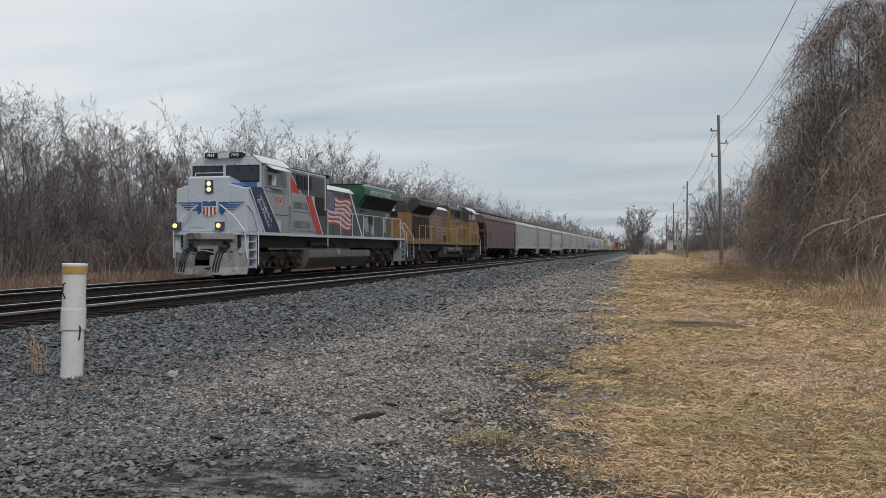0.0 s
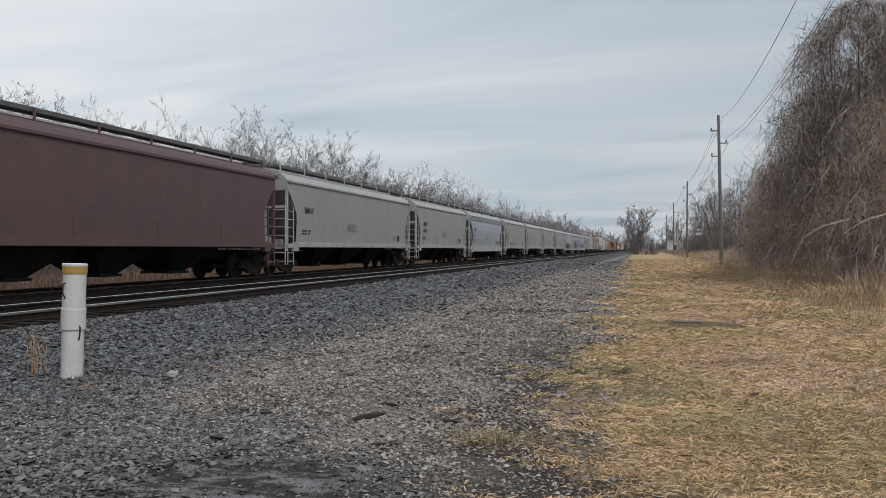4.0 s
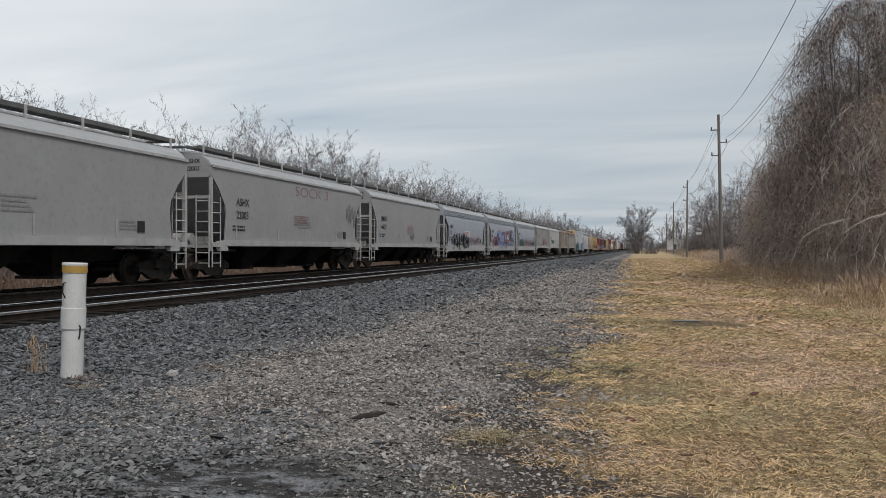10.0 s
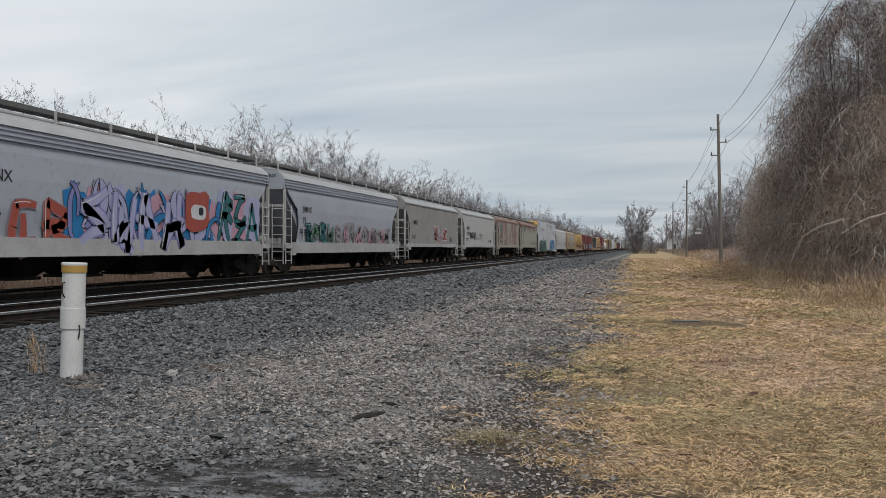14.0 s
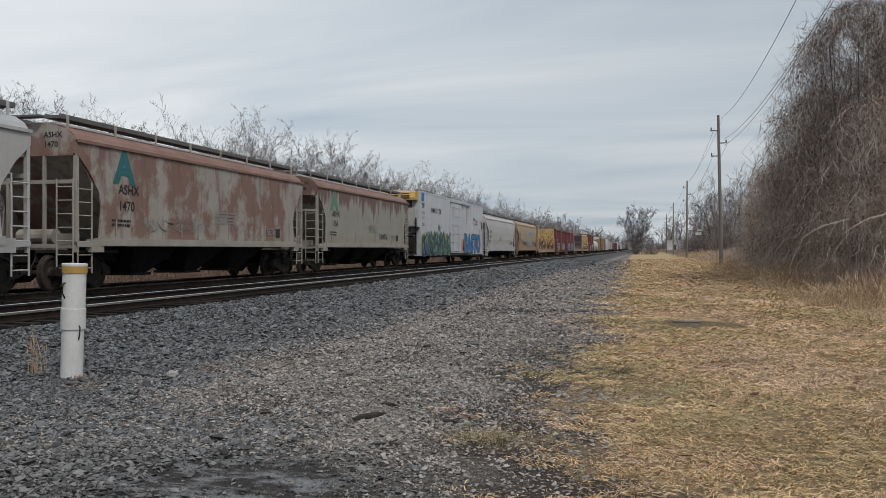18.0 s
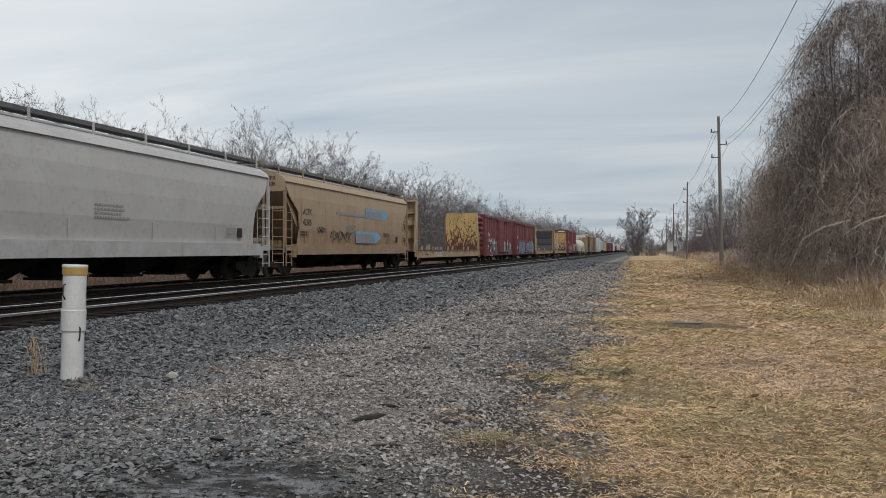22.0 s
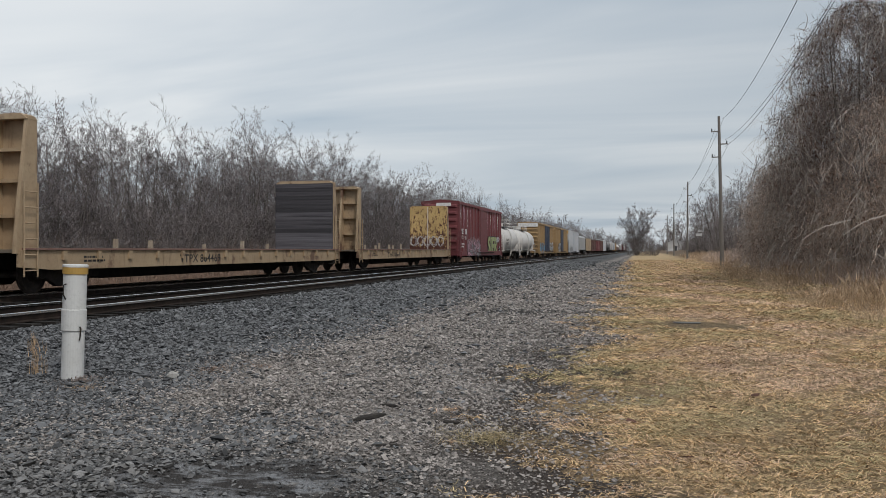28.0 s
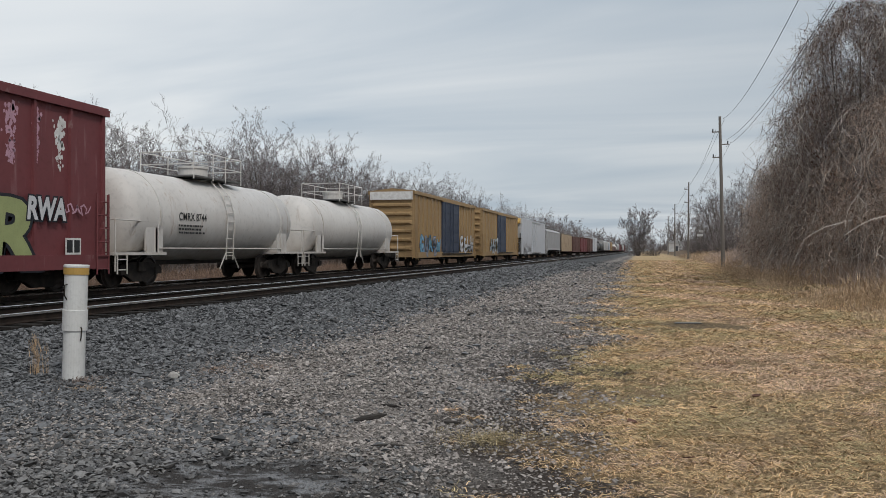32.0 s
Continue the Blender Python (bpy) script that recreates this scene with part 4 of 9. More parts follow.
def wild_letters(car, x, y0, y1, z0, z1, count, fills, seed, cloud=None, line="spray_black", band=None):
    """Sprayed lettering nobody can read: curling, pointed limbs wound through each other, shaded and outlined, over a cloud of paint."""
    rnd = random.Random(seed)
    if cloud:
        n = max(4, count // 5)
        for k in range(n):
            a = y0 + (y1 - y0) * k / n
            fill(car, blob_outline(rnd, a - 0.3, a + (y1 - y0) / n + 0.3, z0 - 0.02, z1 + rnd.uniform(-0.15, 0.12), rough=0.35), x + 0.001 + 0.0012 * (k % 3), cloud[k % len(cloud)], "paint_cloud")
    if band:
        part("painted_band", Build().box(x + 0.002, x + 0.006, y0, y1, z0 + 0.42, z0 + 0.54), band, car)
    hgt = z1 - z0
    for k in range(count):
        q = (k + rnd.uniform(0.1, 0.9)) / count
        a = y0 + (y1 - y0) * q
        base = z0 + hgt * rnd.choice((0.0, 0.05, 0.2, 0.35, 0.5))
        ln = min(hgt * rnd.uniform(0.45, 1.05), z1 + 0.12 - base)
        turn = rnd.choice((-1, 1)) * rnd.uniform(0.5, 2.6)
        ang = math.pi / 2 + rnd.uniform(-1.5, 1.5)
        wd = hgt * rnd.uniform(0.035, 0.10)
        spine = [(a, base)]
        steps = 9
        for i in range(steps):
            ang += turn / steps * (0.4 + 1.2 * i / steps)
            py, pz = spine[-1][0] + math.cos(ang) * ln / steps, spine[-1][1] + math.sin(ang) * ln / steps
            spine.append((min(max(py, y0 + 0.08), y1 - 0.05), min(max(pz, z0 + 0.06), z1 + 0.15)))

        def limb(grow_by, tip):
            left, right = [], []
            for i, (py, pz) in enumerate(spine):
                j, m = max(0, i - 1), min(steps, i + 1)
                dy, dz = spine[m][0] - spine[j][0], spine[m][1] - spine[j][1]
                dd = math.hypot(dy, dz) or 1
                t = i / steps
                w = wd * (0.55 + 1.1 * t - 1.62 * t ** 3) + grow_by if i < steps else tip
                w = max(w, tip)
                left.append((py - dz / dd * w, pz + dy / dd * w))
                right.append((py + dz / dd * w, pz - dy / dd * w))
            return left + right[::-1]
        lay = x + 0.008 + 0.0042 * (k % 11)
        paint = fills[int(q * len(fills) * 2) % len(fills)] if rnd.random() < 0.6 else rnd.choice(fills)
        fill(car, limb(0.026, 0.016), lay, line, "paint_outline")
        fill(car, limb(0.0, 0.004), lay + 0.0014, paint, "paint_fill")
        if rnd.random() < 0.6:
            mid = [(py + wd * 0.25, pz + wd * 0.1) for py, pz in spine[1:7]]
            ribbon_part(car, [mid], lay + 0.0028, wd * 0.10, rnd.choice(("spray_white", line, line)), "paint_highlight")


def flakes(car, x, y, z0, z1, width, count, seed, material_name="spray_pink"):
    """A column of small scabs where the top coat has peeled to the primer."""
    rnd = random.Random(seed)
    b = Build()
    for k in range(count):
        q = rnd.random()
        cy, cz, r = y + rnd.gauss(0, width * (1 - 0.5 * q)), z1 - (z1 - z0) * q, rnd.uniform(0.02, 0.09) * (1.1 - 0.6 * q)
        n = 6
        b.add([(x + 0.0004 * (k % 7), cy + r * rnd.uniform(0.5, 1.1) * math.cos(2 * math.pi * i / n), cz + 1.5 * r * rnd.uniform(0.5, 1.1) * math.sin(2 * math.pi * i / n)) for i in range(n)], [tuple(range(n))])
    tagged(part("peeled_paint", b, material_name, car, "pale patch of peeled paint"), kind="stuff")


def scrawl(car, x, y0, y1, z0, z1, material_name, seed, loops=6, width=0.018):
    rnd = random.Random(seed)
    pts = []
    for k in range(loops * 5):
        q = k / (loops * 5 - 1)
        pts.append((y0 + (y1 - y0) * (q + 0.06 * math.sin(k * 2.1)), (z0 + z1) / 2 + (z1 - z0) / 2 * math.sin(k * 1.35 + rnd.uniform(-0.6, 0.6)) * rnd.uniform(0.5, 1)))
    ribbon_part(car, [pts], x, width, material_name, "scrawl")


def boxcar(label, y0, y1, body, top=4.42, ribs=14, door=(0.42, 0.60), end_body=None, door_mat=None, plug=False, text=None, name="boxcar", white_text=True, smooth=False, two_doors=False, floor_z=0.95):
    car, h = vehicle(name, label, "boxcar", y0, y1)
    end_body = end_body or body
    part("body", Build().box(-1.46, 1.46, -h + 0.12, h - 0.12, floor_z - 0.1, top - 0.12), body, car)
    roof_b = Build().prism([(-1.56, top - 0.14), (-1.56, top - 0.08), (0, top + 0.08), (1.56, top - 0.08), (1.56, top - 0.14)], "y", -h + 0.05, h - 0.05)
    part("roof", roof_b, "roof_rust" if body == "box_brown" else body, car)
    fascia = Build()
    for sx in (-1, 1):
        fascia.box(*sorted((sx * 1.46, sx * 1.575)), -h + 0.02, h - 0.02, top - 0.30, top - 0.13)
    part("roof_rail", fascia, body, car)
    d0, d1 = -h + 2 * h * door[0], -h + 2 * h * door[1]
    for sx in (-1, 1):
        part("side_sill", Build().box(*sorted((sx * 1.44, sx * 1.56)), -h + 0.05, h - 0.05, floor_z - 0.35, floor_z + 0.02), body, car)
        if not smooth:
            me = Build().prism([(sx * 1.455, -0.06), (sx * 1.535, -0.04), (sx * 1.535, 0.04), (sx * 1.455, 0.06)], "z", floor_z, top - 0.28).mesh("side_post")
            for k in range(ribs + 1):
                y = -h + 0.2 + (2 * h - 0.4) * k / ribs
                if not (d0 - 0.15 < y < d1 + 0.15):
                    part("side_post", me, body, car, at=pose(0, y, 0))
        dm = door_mat or body
        spans = ((d0, d1),) if not two_doors else ((d0, (d0 + d1) / 2 - 0.03), ((d0 + d1) / 2 + 0.03, d1))
        for q0, q1 in spans:
            panel = part("door", Build().box(*sorted((sx * 1.45, sx * 1.57)), q0, q1, floor_z - 0.05, top - 0.32), dm, car)
            for k in range(6):
                z = floor_z + 0.12 + (top - 0.5 - floor_z) * k / 5
                part("door_rib", Build().box(*sorted((sx * 1.56, sx * 1.605)), q0 + 0.05, q1 - 0.05, z - 0.04, z + 0.04), dm, panel)
            for f in ((0.2, 0.8) if plug else (0.12,)):
                yb = q0 + (q1 - q0) * f
                part("lock_bar", Build().tube((sx * 1.63, yb, floor_z), (sx * 1.63, yb, top - 0.4), 0.024, n=6), dm, panel)
        part("door_track", Build().box(*sorted((sx * 1.54, sx * 1.64)), d0 - 0.3, d1 + (d1 - d0) * 0.9, floor_z - 0.16, floor_z - 0.08), "truck_iron", car)
        part("door_track", Build().box(*sorted((sx * 1.54, sx * 1.62)), d0 - 0.3, d1 + (d1 - d0) * 0.9, top - 0.36, top - 0.29), body, car)
    for e in (-1, 1):
        eb = Build().box(-1.46, 1.46, *sorted((e * (h - 0.14), e * (h - 0.06))), floor_z - 0.3, top - 0.1)
        part("end_wall", eb, end_body, car)
        me = Build()
        for k in range(7):
            z = floor_z + 0.25 + k * (top - floor_z - 0.7) / 6
            me.loft([[(-1.38, e * (h - 0.07), z - 0.15), (1.38, e * (h - 0.07), z - 0.15), (1.38, e * (h - 0.07), z + 0.15), (-1.38, e * (h - 0.07), z + 0.15)],
                     [(-1.2, e * (h + 0.06), z - 0.05), (1.2, e * (h + 0.06), z - 0.05), (1.2, e * (h + 0.06), z + 0.05), (-1.2, e * (h + 0.06), z + 0.05)]])
        part("end_corrugation", me, end_body, car)
        ladder(car, e * (h + 0.10), 1.42, 0.98, 0.55, 2.6, 6, body, along=False)
        ladder(car, 1.60, e * (h - 0.1), e * (h - 0.6), 0.45, 2.6, 6, body)
        coupler(car, e * (h + 0.95), e)
        truck(car, e * (h - 2.0))
    part("centre_sill", Build().box(-0.32, 0.32, -h - 0.3, h + 0.3, 0.62, 0.95).box(-1.2, 1.2, -2.0, 2.0, 0.45, 0.62), "black_iron", car)
    brake = Build().pipe([(1.0, -h + 3.4, 0.55), (1.0, h - 3.4, 0.55)], 0.03).tube((0.7, -1.2, 0.55), (0.7, -0.2, 0.55), 0.16, n=10)
    part("brake_rigging", brake, "black_iron", car)
    if text:
        tm = "lettering_white" if white_text else "lettering"
        for k, line in enumerate(text):
            letters(line, car, tm, 1.542, -h + 1.35, 2.42 - k * 0.55, 0.33)
        bars(car, tm, 1.542, -h + 1.35, 1.25, 1.0, 0.35, 3, seed=len(label))
    return car, h


def reefer(label, y0, y1, text, name="refrigerator_car"):
    car, h = vehicle(name, label, "refrigerator car", y0, y1)
    top = 4.93
    part("body", Build().box(-1.56, 1.56, -h, h, 0.62, top - 0.1), "reefer_white", car, bevel=0.03)
    part("roof", Build().prism([(-1.58, top - 0.14), (-1.58, top - 0.06), (0, top + 0.04), (1.58, top - 0.06), (1.58, top - 0.14)], "y", -h + 0.01, h - 0.01), "reefer_white", car)
    for k in range(1, 15):
        y = -h + 2 * h * k / 15
        part("panel_seam", Build().box(1.555, 1.566, y - 0.012, y + 0.012, 0.66, top - 0.18), "reefer_white", car)
    d0, d1 = -h + 2 * h * 0.395, -h + 2 * h * 0.56
    door = part("door", Build().box(1.55, 1.62, d0, d1, 0.78, top - 0.35), "reefer_white", car)
    for k in range(6):
        z = 0.95 + k * 0.66
        part("door_rib", Build().box(1.61, 1.66, d0 + 0.04, d1 - 0.04, z - 0.035, z + 0.035), "reefer_white", door)
    for f in (0.22, 0.72):
        y = d0 + (d1 - d0) * f
        part("lock_bar", Build().tube((1.68, y, 0.8), (1.68, y, top - 0.45), 0.026, n=6), "reefer_white", door)
    for z in (top - 0.32, 0.70):
        part("door_track", Build().box(1.56, 1.68, d0 - 0.2, d1 + (d1 - d0) * 1.0, z, z + 0.08), "frame_white" if z > 2 else "truck_iron", car)
    part("side_sill", Build().box(-1.5, 1.5, -h + 2.4, h - 2.4, 0.5, 0.64), "black_iron", car)
    # cooling unit on the front end
    unit = part("cooling_unit", Build().box(-1.25, 1.35, -h - 0.75, -h, 2.55, 3.75), "frame_white", car, "white cooling unit")
    part("hood", Build().prism([(-h, 4.88), (-h - 0.55, 4.80), (-h - 0.82, 4.4), (-h - 0.82, 4.25), (-h, 4.25)], "x", -1.25, 1.35), "post_orange", unit, "yellow top cover with black vents")
    part("grille", Build().prism([(-h, 4.25), (-h - 0.82, 4.25), (-h - 0.78, 3.75), (-h, 3.75)], "x", -1.22, 0.95), "loco_black", unit)
    vents = Build()
    for k in range(4):
        for u in range(3):
            vents.box(-1.1 + u * 0.75, -0.5 + u * 0.75, -h - 0.835, -h - 0.80, 4.30 + k * 0.11, 4.35 + k * 0.11)
    part("vent", vents, "lettering", unit)
    part("fuel_tank", Build().box(-1.2, 1.25, -h - 0.75, -h - 0.02, 0.85, 1.95), "black_iron", car, bevel=0.03)
    frame = Build()
    for x in (-1.4, 0.75, 1.42):
        frame.box(x - 0.04, x + 0.04, -h - 0.85, -h - 0.75, 0.7, 3.1)
    frame.box(-1.45, 1.46, -h - 0.85, -h - 0.76, 2.0, 2.12).box(-1.45, 1.46, -h - 0.85, -h - 0.0, 2.42, 2.5)
    part("end_frame", frame, "black_iron", car)
    for e in (-1, 1):
        coupler(car, e * (h + (1.5 if e < 0 else 0.95)), e)
        truck(car, e * (h - 3.0))
    part("centre_sill", Build().box(-0.32, 0.32, -h - 0.9, h + 0.4, 0.6, 0.95), "black_iron", car)
    ladder(car, 1.62, h - 0.1, h - 0.6, 0.5, 2.6, 6, "frame_white")
    return car, h


def flat_deck_car(label, y0, y1, body, rear_face, front_style, text=None, name="bulkhead_flatcar", planks=False, strip=False):
    car, h = vehicle(name, label, "flatcar", y0, y1)
    deck_z = 1.10
    part("deck", Build().box(-1.42, 1.42, -h, h, deck_z - 0.08, deck_z), "deck_wood", car, "weathered plank deck")
    for sx in (-1, 1):
        sill = [(-h - 0.1, deck_z - 0.02), (-h - 0.1, deck_z - 0.42), (-h + 1.0, deck_z - 0.50), (h - 1.0, deck_z - 0.50), (h + 0.1, deck_z - 0.42), (h + 0.1, deck_z - 0.02)]
        part("side_sill", Build().prism(sill, "x", *sorted((sx * 1.38, sx * 1.50))), body, car)
        me = Build().box(*sorted((sx * 1.50, sx * 1.57)), -0.07, 0.07, deck_z - 0.26, deck_z - 0.03).mesh("stake_pocket")
        for k in range(14):
            part("stake_pocket", me, body, car, at=pose(0, -h + 1.4 + (2 * h - 2.8) * k / 13, 0))
    for e in (-1, 1):
        # end bulkheads: a tall wall with raking frames behind
        y_in = e * (h - 0.55)
        w = Build().box(-1.42, 1.42, *sorted((y_in, y_in + e * 0.08)), deck_z, 4.25)
        face_mat = rear_face if e > 0 else body
        wall = part("bulkhead", w, face_mat, car)
        if e > 0 and strip:
            part("seam_strip", Build().box(-0.06, -0.02, y_in - 0.02, y_in, deck_z, 4.3), "lettering_white", wall, "pale strip down the middle")
        if planks and e > 0:
            me = Build().box(-1.44, 1.44, -0.03, 0.03, -0.094, 0.094).mesh("plank")
            lay = random.Random(77)
            for k in range(16):
                part("plank", me, "plank_dark", wall, at=pose(lay.uniform(-0.02, 0.02), y_in - 0.035 + lay.uniform(-0.012, 0.012), deck_z + 0.11 + k * 0.195, 0, lay.uniform(-0.25, 0.25)))
        for x in (-1.42, -0.5, 0.42, 1.34):
            post = Build().prism([(y_in + e * 0.08, deck_z - 0.1), (y_in + e * 0.75, deck_z - 0.1), (y_in + e * 0.62, 2.2), (y_in + e * 0.34, 4.3), (y_in + e * 0.08, 4.3)], "x", x, x + 0.10)
            part("bulkhead_frame", post, body, wall)
        cross = Build()
        for z in (1.9, 2.75, 3.5):
            cross.box(-1.4, 1.4, *sorted((y_in + e * 0.1, y_in + e * 0.28)), z - 0.04, z + 0.04)
        part("bulkhead_brace", cross, body, wall)
        part("bulkhead_cap", Build().prism([(-1.45, 4.22), (-1.25, 4.36), (1.25, 4.36), (1.45, 4.22)], "y", *sorted((y_in - e * 0.012, y_in + e * 0.38))), face_mat if not planks else body, wall)
        ladder(car, 1.54, e * (h + 0.04), e * (h - 0.42), 0.45, 2.7, 6, body)
        coupler(car, e * (h + 0.95), e)
        truck(car, e * (h - 2.1))
    if text:
        letters(text, car, "lettering" if planks or "6" in text else "lettering_white", 1.506, -h + (6.9 if planks else 5.0), deck_z - 0.40, 0.25, stretch=1.3)
        bars(car, "lettering", 1.506, -h + 2.2, deck_z - 0.32, 0.9, 0.2, 2, seed=5)
    # short stakes of wood standing in the deck
    rnd = random.Random(len(label))
    for k in range(10):
        for x in (-1.3, 1.3):
            if rnd.random() < (0.75 if not planks else 0.25):
                y = -h + 1.8 + k * (2 * h - 3.6) / 9 + rnd.uniform(-0.3, 0.3)
                hgt = rnd.uniform(0.22, 0.42)
                part("stake", Build().box(x - 0.05, x + 0.05, y - 0.06, y + 0.06, deck_z, deck_z + hgt), "stake_wood", car)
    belly = [(-h - 0.3, 1.0), (-h - 0.3, 0.62), (-h + 3.4, 0.55), (-h + 4.6, 0.27), (h - 4.6, 0.27), (h - 3.4, 0.55), (h + 0.3, 0.62), (h + 0.3, 1.0)]
    part("centre_sill", Build().prism(belly, "x", -0.35, 0.35), "black_iron", car, "deep black fish-belly girder")
    for sx in (-1, 1):
        part("deck_edge", Build().box(*sorted((sx * 1.42, sx * 1.56)), -h, h, deck_z - 0.012, deck_z + 0.035), "roof_rust", car, "rust-brown lip along the deck")
    return car, h


def tank_car(label, y0, y1, text, body="tank_white", name="tank_car"):
    car, h = vehicle(name, label, "tank car", y0, y1)
    r, zc = 1.42, 2.16
    n = 32
    stations = [(-h + 0.75, 0.02), (-h + 0.78, 0.35), (-h + 0.9, 0.72), (-h + 1.08, 0.93), (-h + 1.3, 1.0), (-0.6, 1.0), (-0.1, 1.02), (h - 1.3, 1.0), (h - 1.08, 0.93), (h - 0.9, 0.72), (h - 0.78, 0.35), (h - 0.75, 0.02)]
    rings = [[(r * k * math.cos(2 * math.pi * i / n), y, zc + r * k * math.sin(2 * math.pi * i / n)) for i in range(n)] for y, k in stations]
    part("tank", Build().loft(rings), body, car, smooth=True)
    for e in (-1, 1):
        band = [[(rr * math.cos(2 * math.pi * i / n), e * (h - 2.3) + dy, zc + rr * math.sin(2 * math.pi * i / n)) for i in range(n)] for dy, rr in ((-0.05, r), (-0.05, r + 0.025), (0.05, r + 0.025), (0.05, r))]
        part("tank_band", Build().loft(band, cap=False), body, car)
        sad = Build().prism([(-1.36, 0.95), (-1.36, 2.0), (-1.2, 2.0), (-1.05, 1.35), (-0.5, 1.0), (0.5, 1.0), (1.05, 1.35), (1.2, 2.0), (1.36, 2.0), (1.36, 0.95)], "y", e * (h - 2.3) - 0.2, e * (h - 2.3) + 0.2)
        part("saddle", sad, body, car)
        sheet = Build().box(1.30, 1.36, e * (h - 1.9) - 0.3, e * (h - 1.9) + 0.3, 1.0, 2.55)
        part("end_panel", sheet, body, car)
        plat = Build().box(-1.42, 1.42, *sorted((e * h, e * (h - 2.6))), 0.95, 1.03)
        part("end_platform", plat, body, car)
        rail = Build()
        for x in (-1.38, 1.38):
            rail.pipe([(x, e * (h - 2.2), 1.03), (x, e * (h - 2.2), 1.95), (x, e * (h - 0.05), 1.95), (x, e * (h - 0.05), 0.5)], 0.024)
        rail.pipe([(-1.38, e * (h - 0.05), 1.95), (1.38, e * (h - 0.05), 1.95)], 0.024)
        part("hand_rail", rail, body, car)
        ladder(car, 1.42, e * (h - 0.1), e * (h - 0.55), 0.42, 1.0, 2, body)
        coupler(car, e * (h + 0.6), e)
        truck(car, e * (h - 1.75))
    part("side_rail", Build().pipe([(1.4, -h + 2.2, 1.15), (1.4, h - 2.2, 1.15)], 0.024), body, car)
    lad = Build()
    for y in (-0.25, 0.25):
        lad.pipe([(1.42, y, 0.75), (1.50, y, 2.3), (1.30, y, 3.0), (0.85, y, 3.5)], 0.022)
    for z, x in ((0.9, 1.42), (1.2, 1.41), (1.5, 1.41), (1.8, 1.46), (2.1, 1.48), (2.4, 1.48), (2.7, 1.38), (3.0, 1.30)):
        lad.tube((x, -0.25, z), (x, 0.25, z), 0.016, n=5)
    lad.pipe([(1.42, -0.7, 0.45), (1.42, -0.25, 1.0), (1.42, 0.25, 1.0), (1.42, 0.7, 0.45)], 0.022)
    part("ladder", lad, body, car)
    dome = Build().tube((0, 0, 3.4), (0, 0, 3.98), 0.5, n=20).tube((0, 0, 3.98), (0, 0, 4.06), 0.54, n=20)
    dome.box(-0.2, 0.2, 0.7, 1.1, 3.35, 3.72).tube((0, -0.9, 3.3), (0, -0.9, 3.65), 0.12, n=10)
    part("dome", dome, body, car)
    walk_b = Build().box(-1.0, 1.0, -1.7, 1.7, 3.58, 3.63)
    part("platform", walk_b, "grating", car)
    rail = Build()
    for z in (4.0, 4.42):
        rail.pipe([(-1.0, -1.7, z), (1.0, -1.7, z), (1.0, 1.7, z), (-1.0, 1.7, z), (-1.0, -1.7, z)], 0.02)
    for x, y in ((-1, -1.7), (1, -1.7), (1, 1.7), (-1, 1.7), (1, -0.4), (1, 0.5), (-1, 0)):
        rail.tube((x, y, 3.5), (x, y, 4.42), 0.02, n=6)
    part("platform_rail", rail, body, car)
    part("centre_sill", Build().box(-0.3, 0.3, -h, h, 0.62, 0.95), "black_iron", car)
    if text:
        letters(text, car, "lettering", 1.432, -h + 3.3, 2.05, 0.24)
        bars(car, "lettering", 1.425, -h + 3.3, 1.62, 1.6, 0.34, 3, seed=3)
    return car, h


# ---- locomotives ----
def loco_truck(car, y):
    """Three axles in a heavy cast frame with brake gear."""
    t = part("truck", Build().box(-0.8, 0.8, -1.9, 1.9, 0.62, 0.78).box(-0.45, 0.45, -0.5, 0.5, 0.7, 1.17), "truck_iron", car, at=pose(0, y, 0))
    prof = [(-2.35, 0.72), (-2.35, 0.50), (-1.95, 0.42), (-1.5, 0.42), (-1.2, 0.56), (-0.5, 0.56), (-0.3, 0.42), (0.3, 0.42), (0.5, 0.56), (1.2, 0.56), (1.5, 0.42), (1.95, 0.42), (2.35, 0.50), (2.35, 0.72), (1.9, 0.98), (-1.9, 0.98)]
    for sx in (-1, 1):
        part("side_frame", Build().prism(prof, "x", *sorted((sx * 0.98, sx * 1.16))), "truck_iron", t)
        for dy in (-1.72, 0, 1.72):
            part("journal_box", Build().box(*sorted((sx * 1.0, sx * 1.27)), dy - 0.17, dy + 0.17, 0.34, 0.72), "truck_iron", t)
            part("axle_cap", Build().tube((sx * 1.25, dy, 0.53), (sx * 1.33, dy, 0.53), 0.13, n=12), "wheel_steel", t)
        for dy in (-0.86, 0.86):
            part("brake_cylinder", Build().tube((sx * 1.2, dy - 0.25, 0.86), (sx * 1.2, dy + 0.25, 0.86), 0.13, n=12), "truck_iron", t)
            part("spring", Build().tube((sx * 1.1, dy, 0.35), (sx * 1.1, dy, 0.6), 0.11, n=10), "truck_iron", t)
        part("brake_rod", Build().pipe([(sx * 1.22, -2.2, 0.40), (sx * 1.24, 0, 0.30), (sx * 1.22, 2.2, 0.40)], 0.03), "truck_iron", t)
    for dy in (-1.72, 0, 1.72):
        w = part("wheelset", LOCO_WHEELSET, "wheel_steel", t, at=pose(0, dy, 0.53))
        WHEELS.append((w, car, y + dy, 0.53, dy))


def side_panel(car, pts, x, material_name, name, thick=0.006):
    return part(name, Build().prism(pts, "x", x, x + thick), material_name, car)


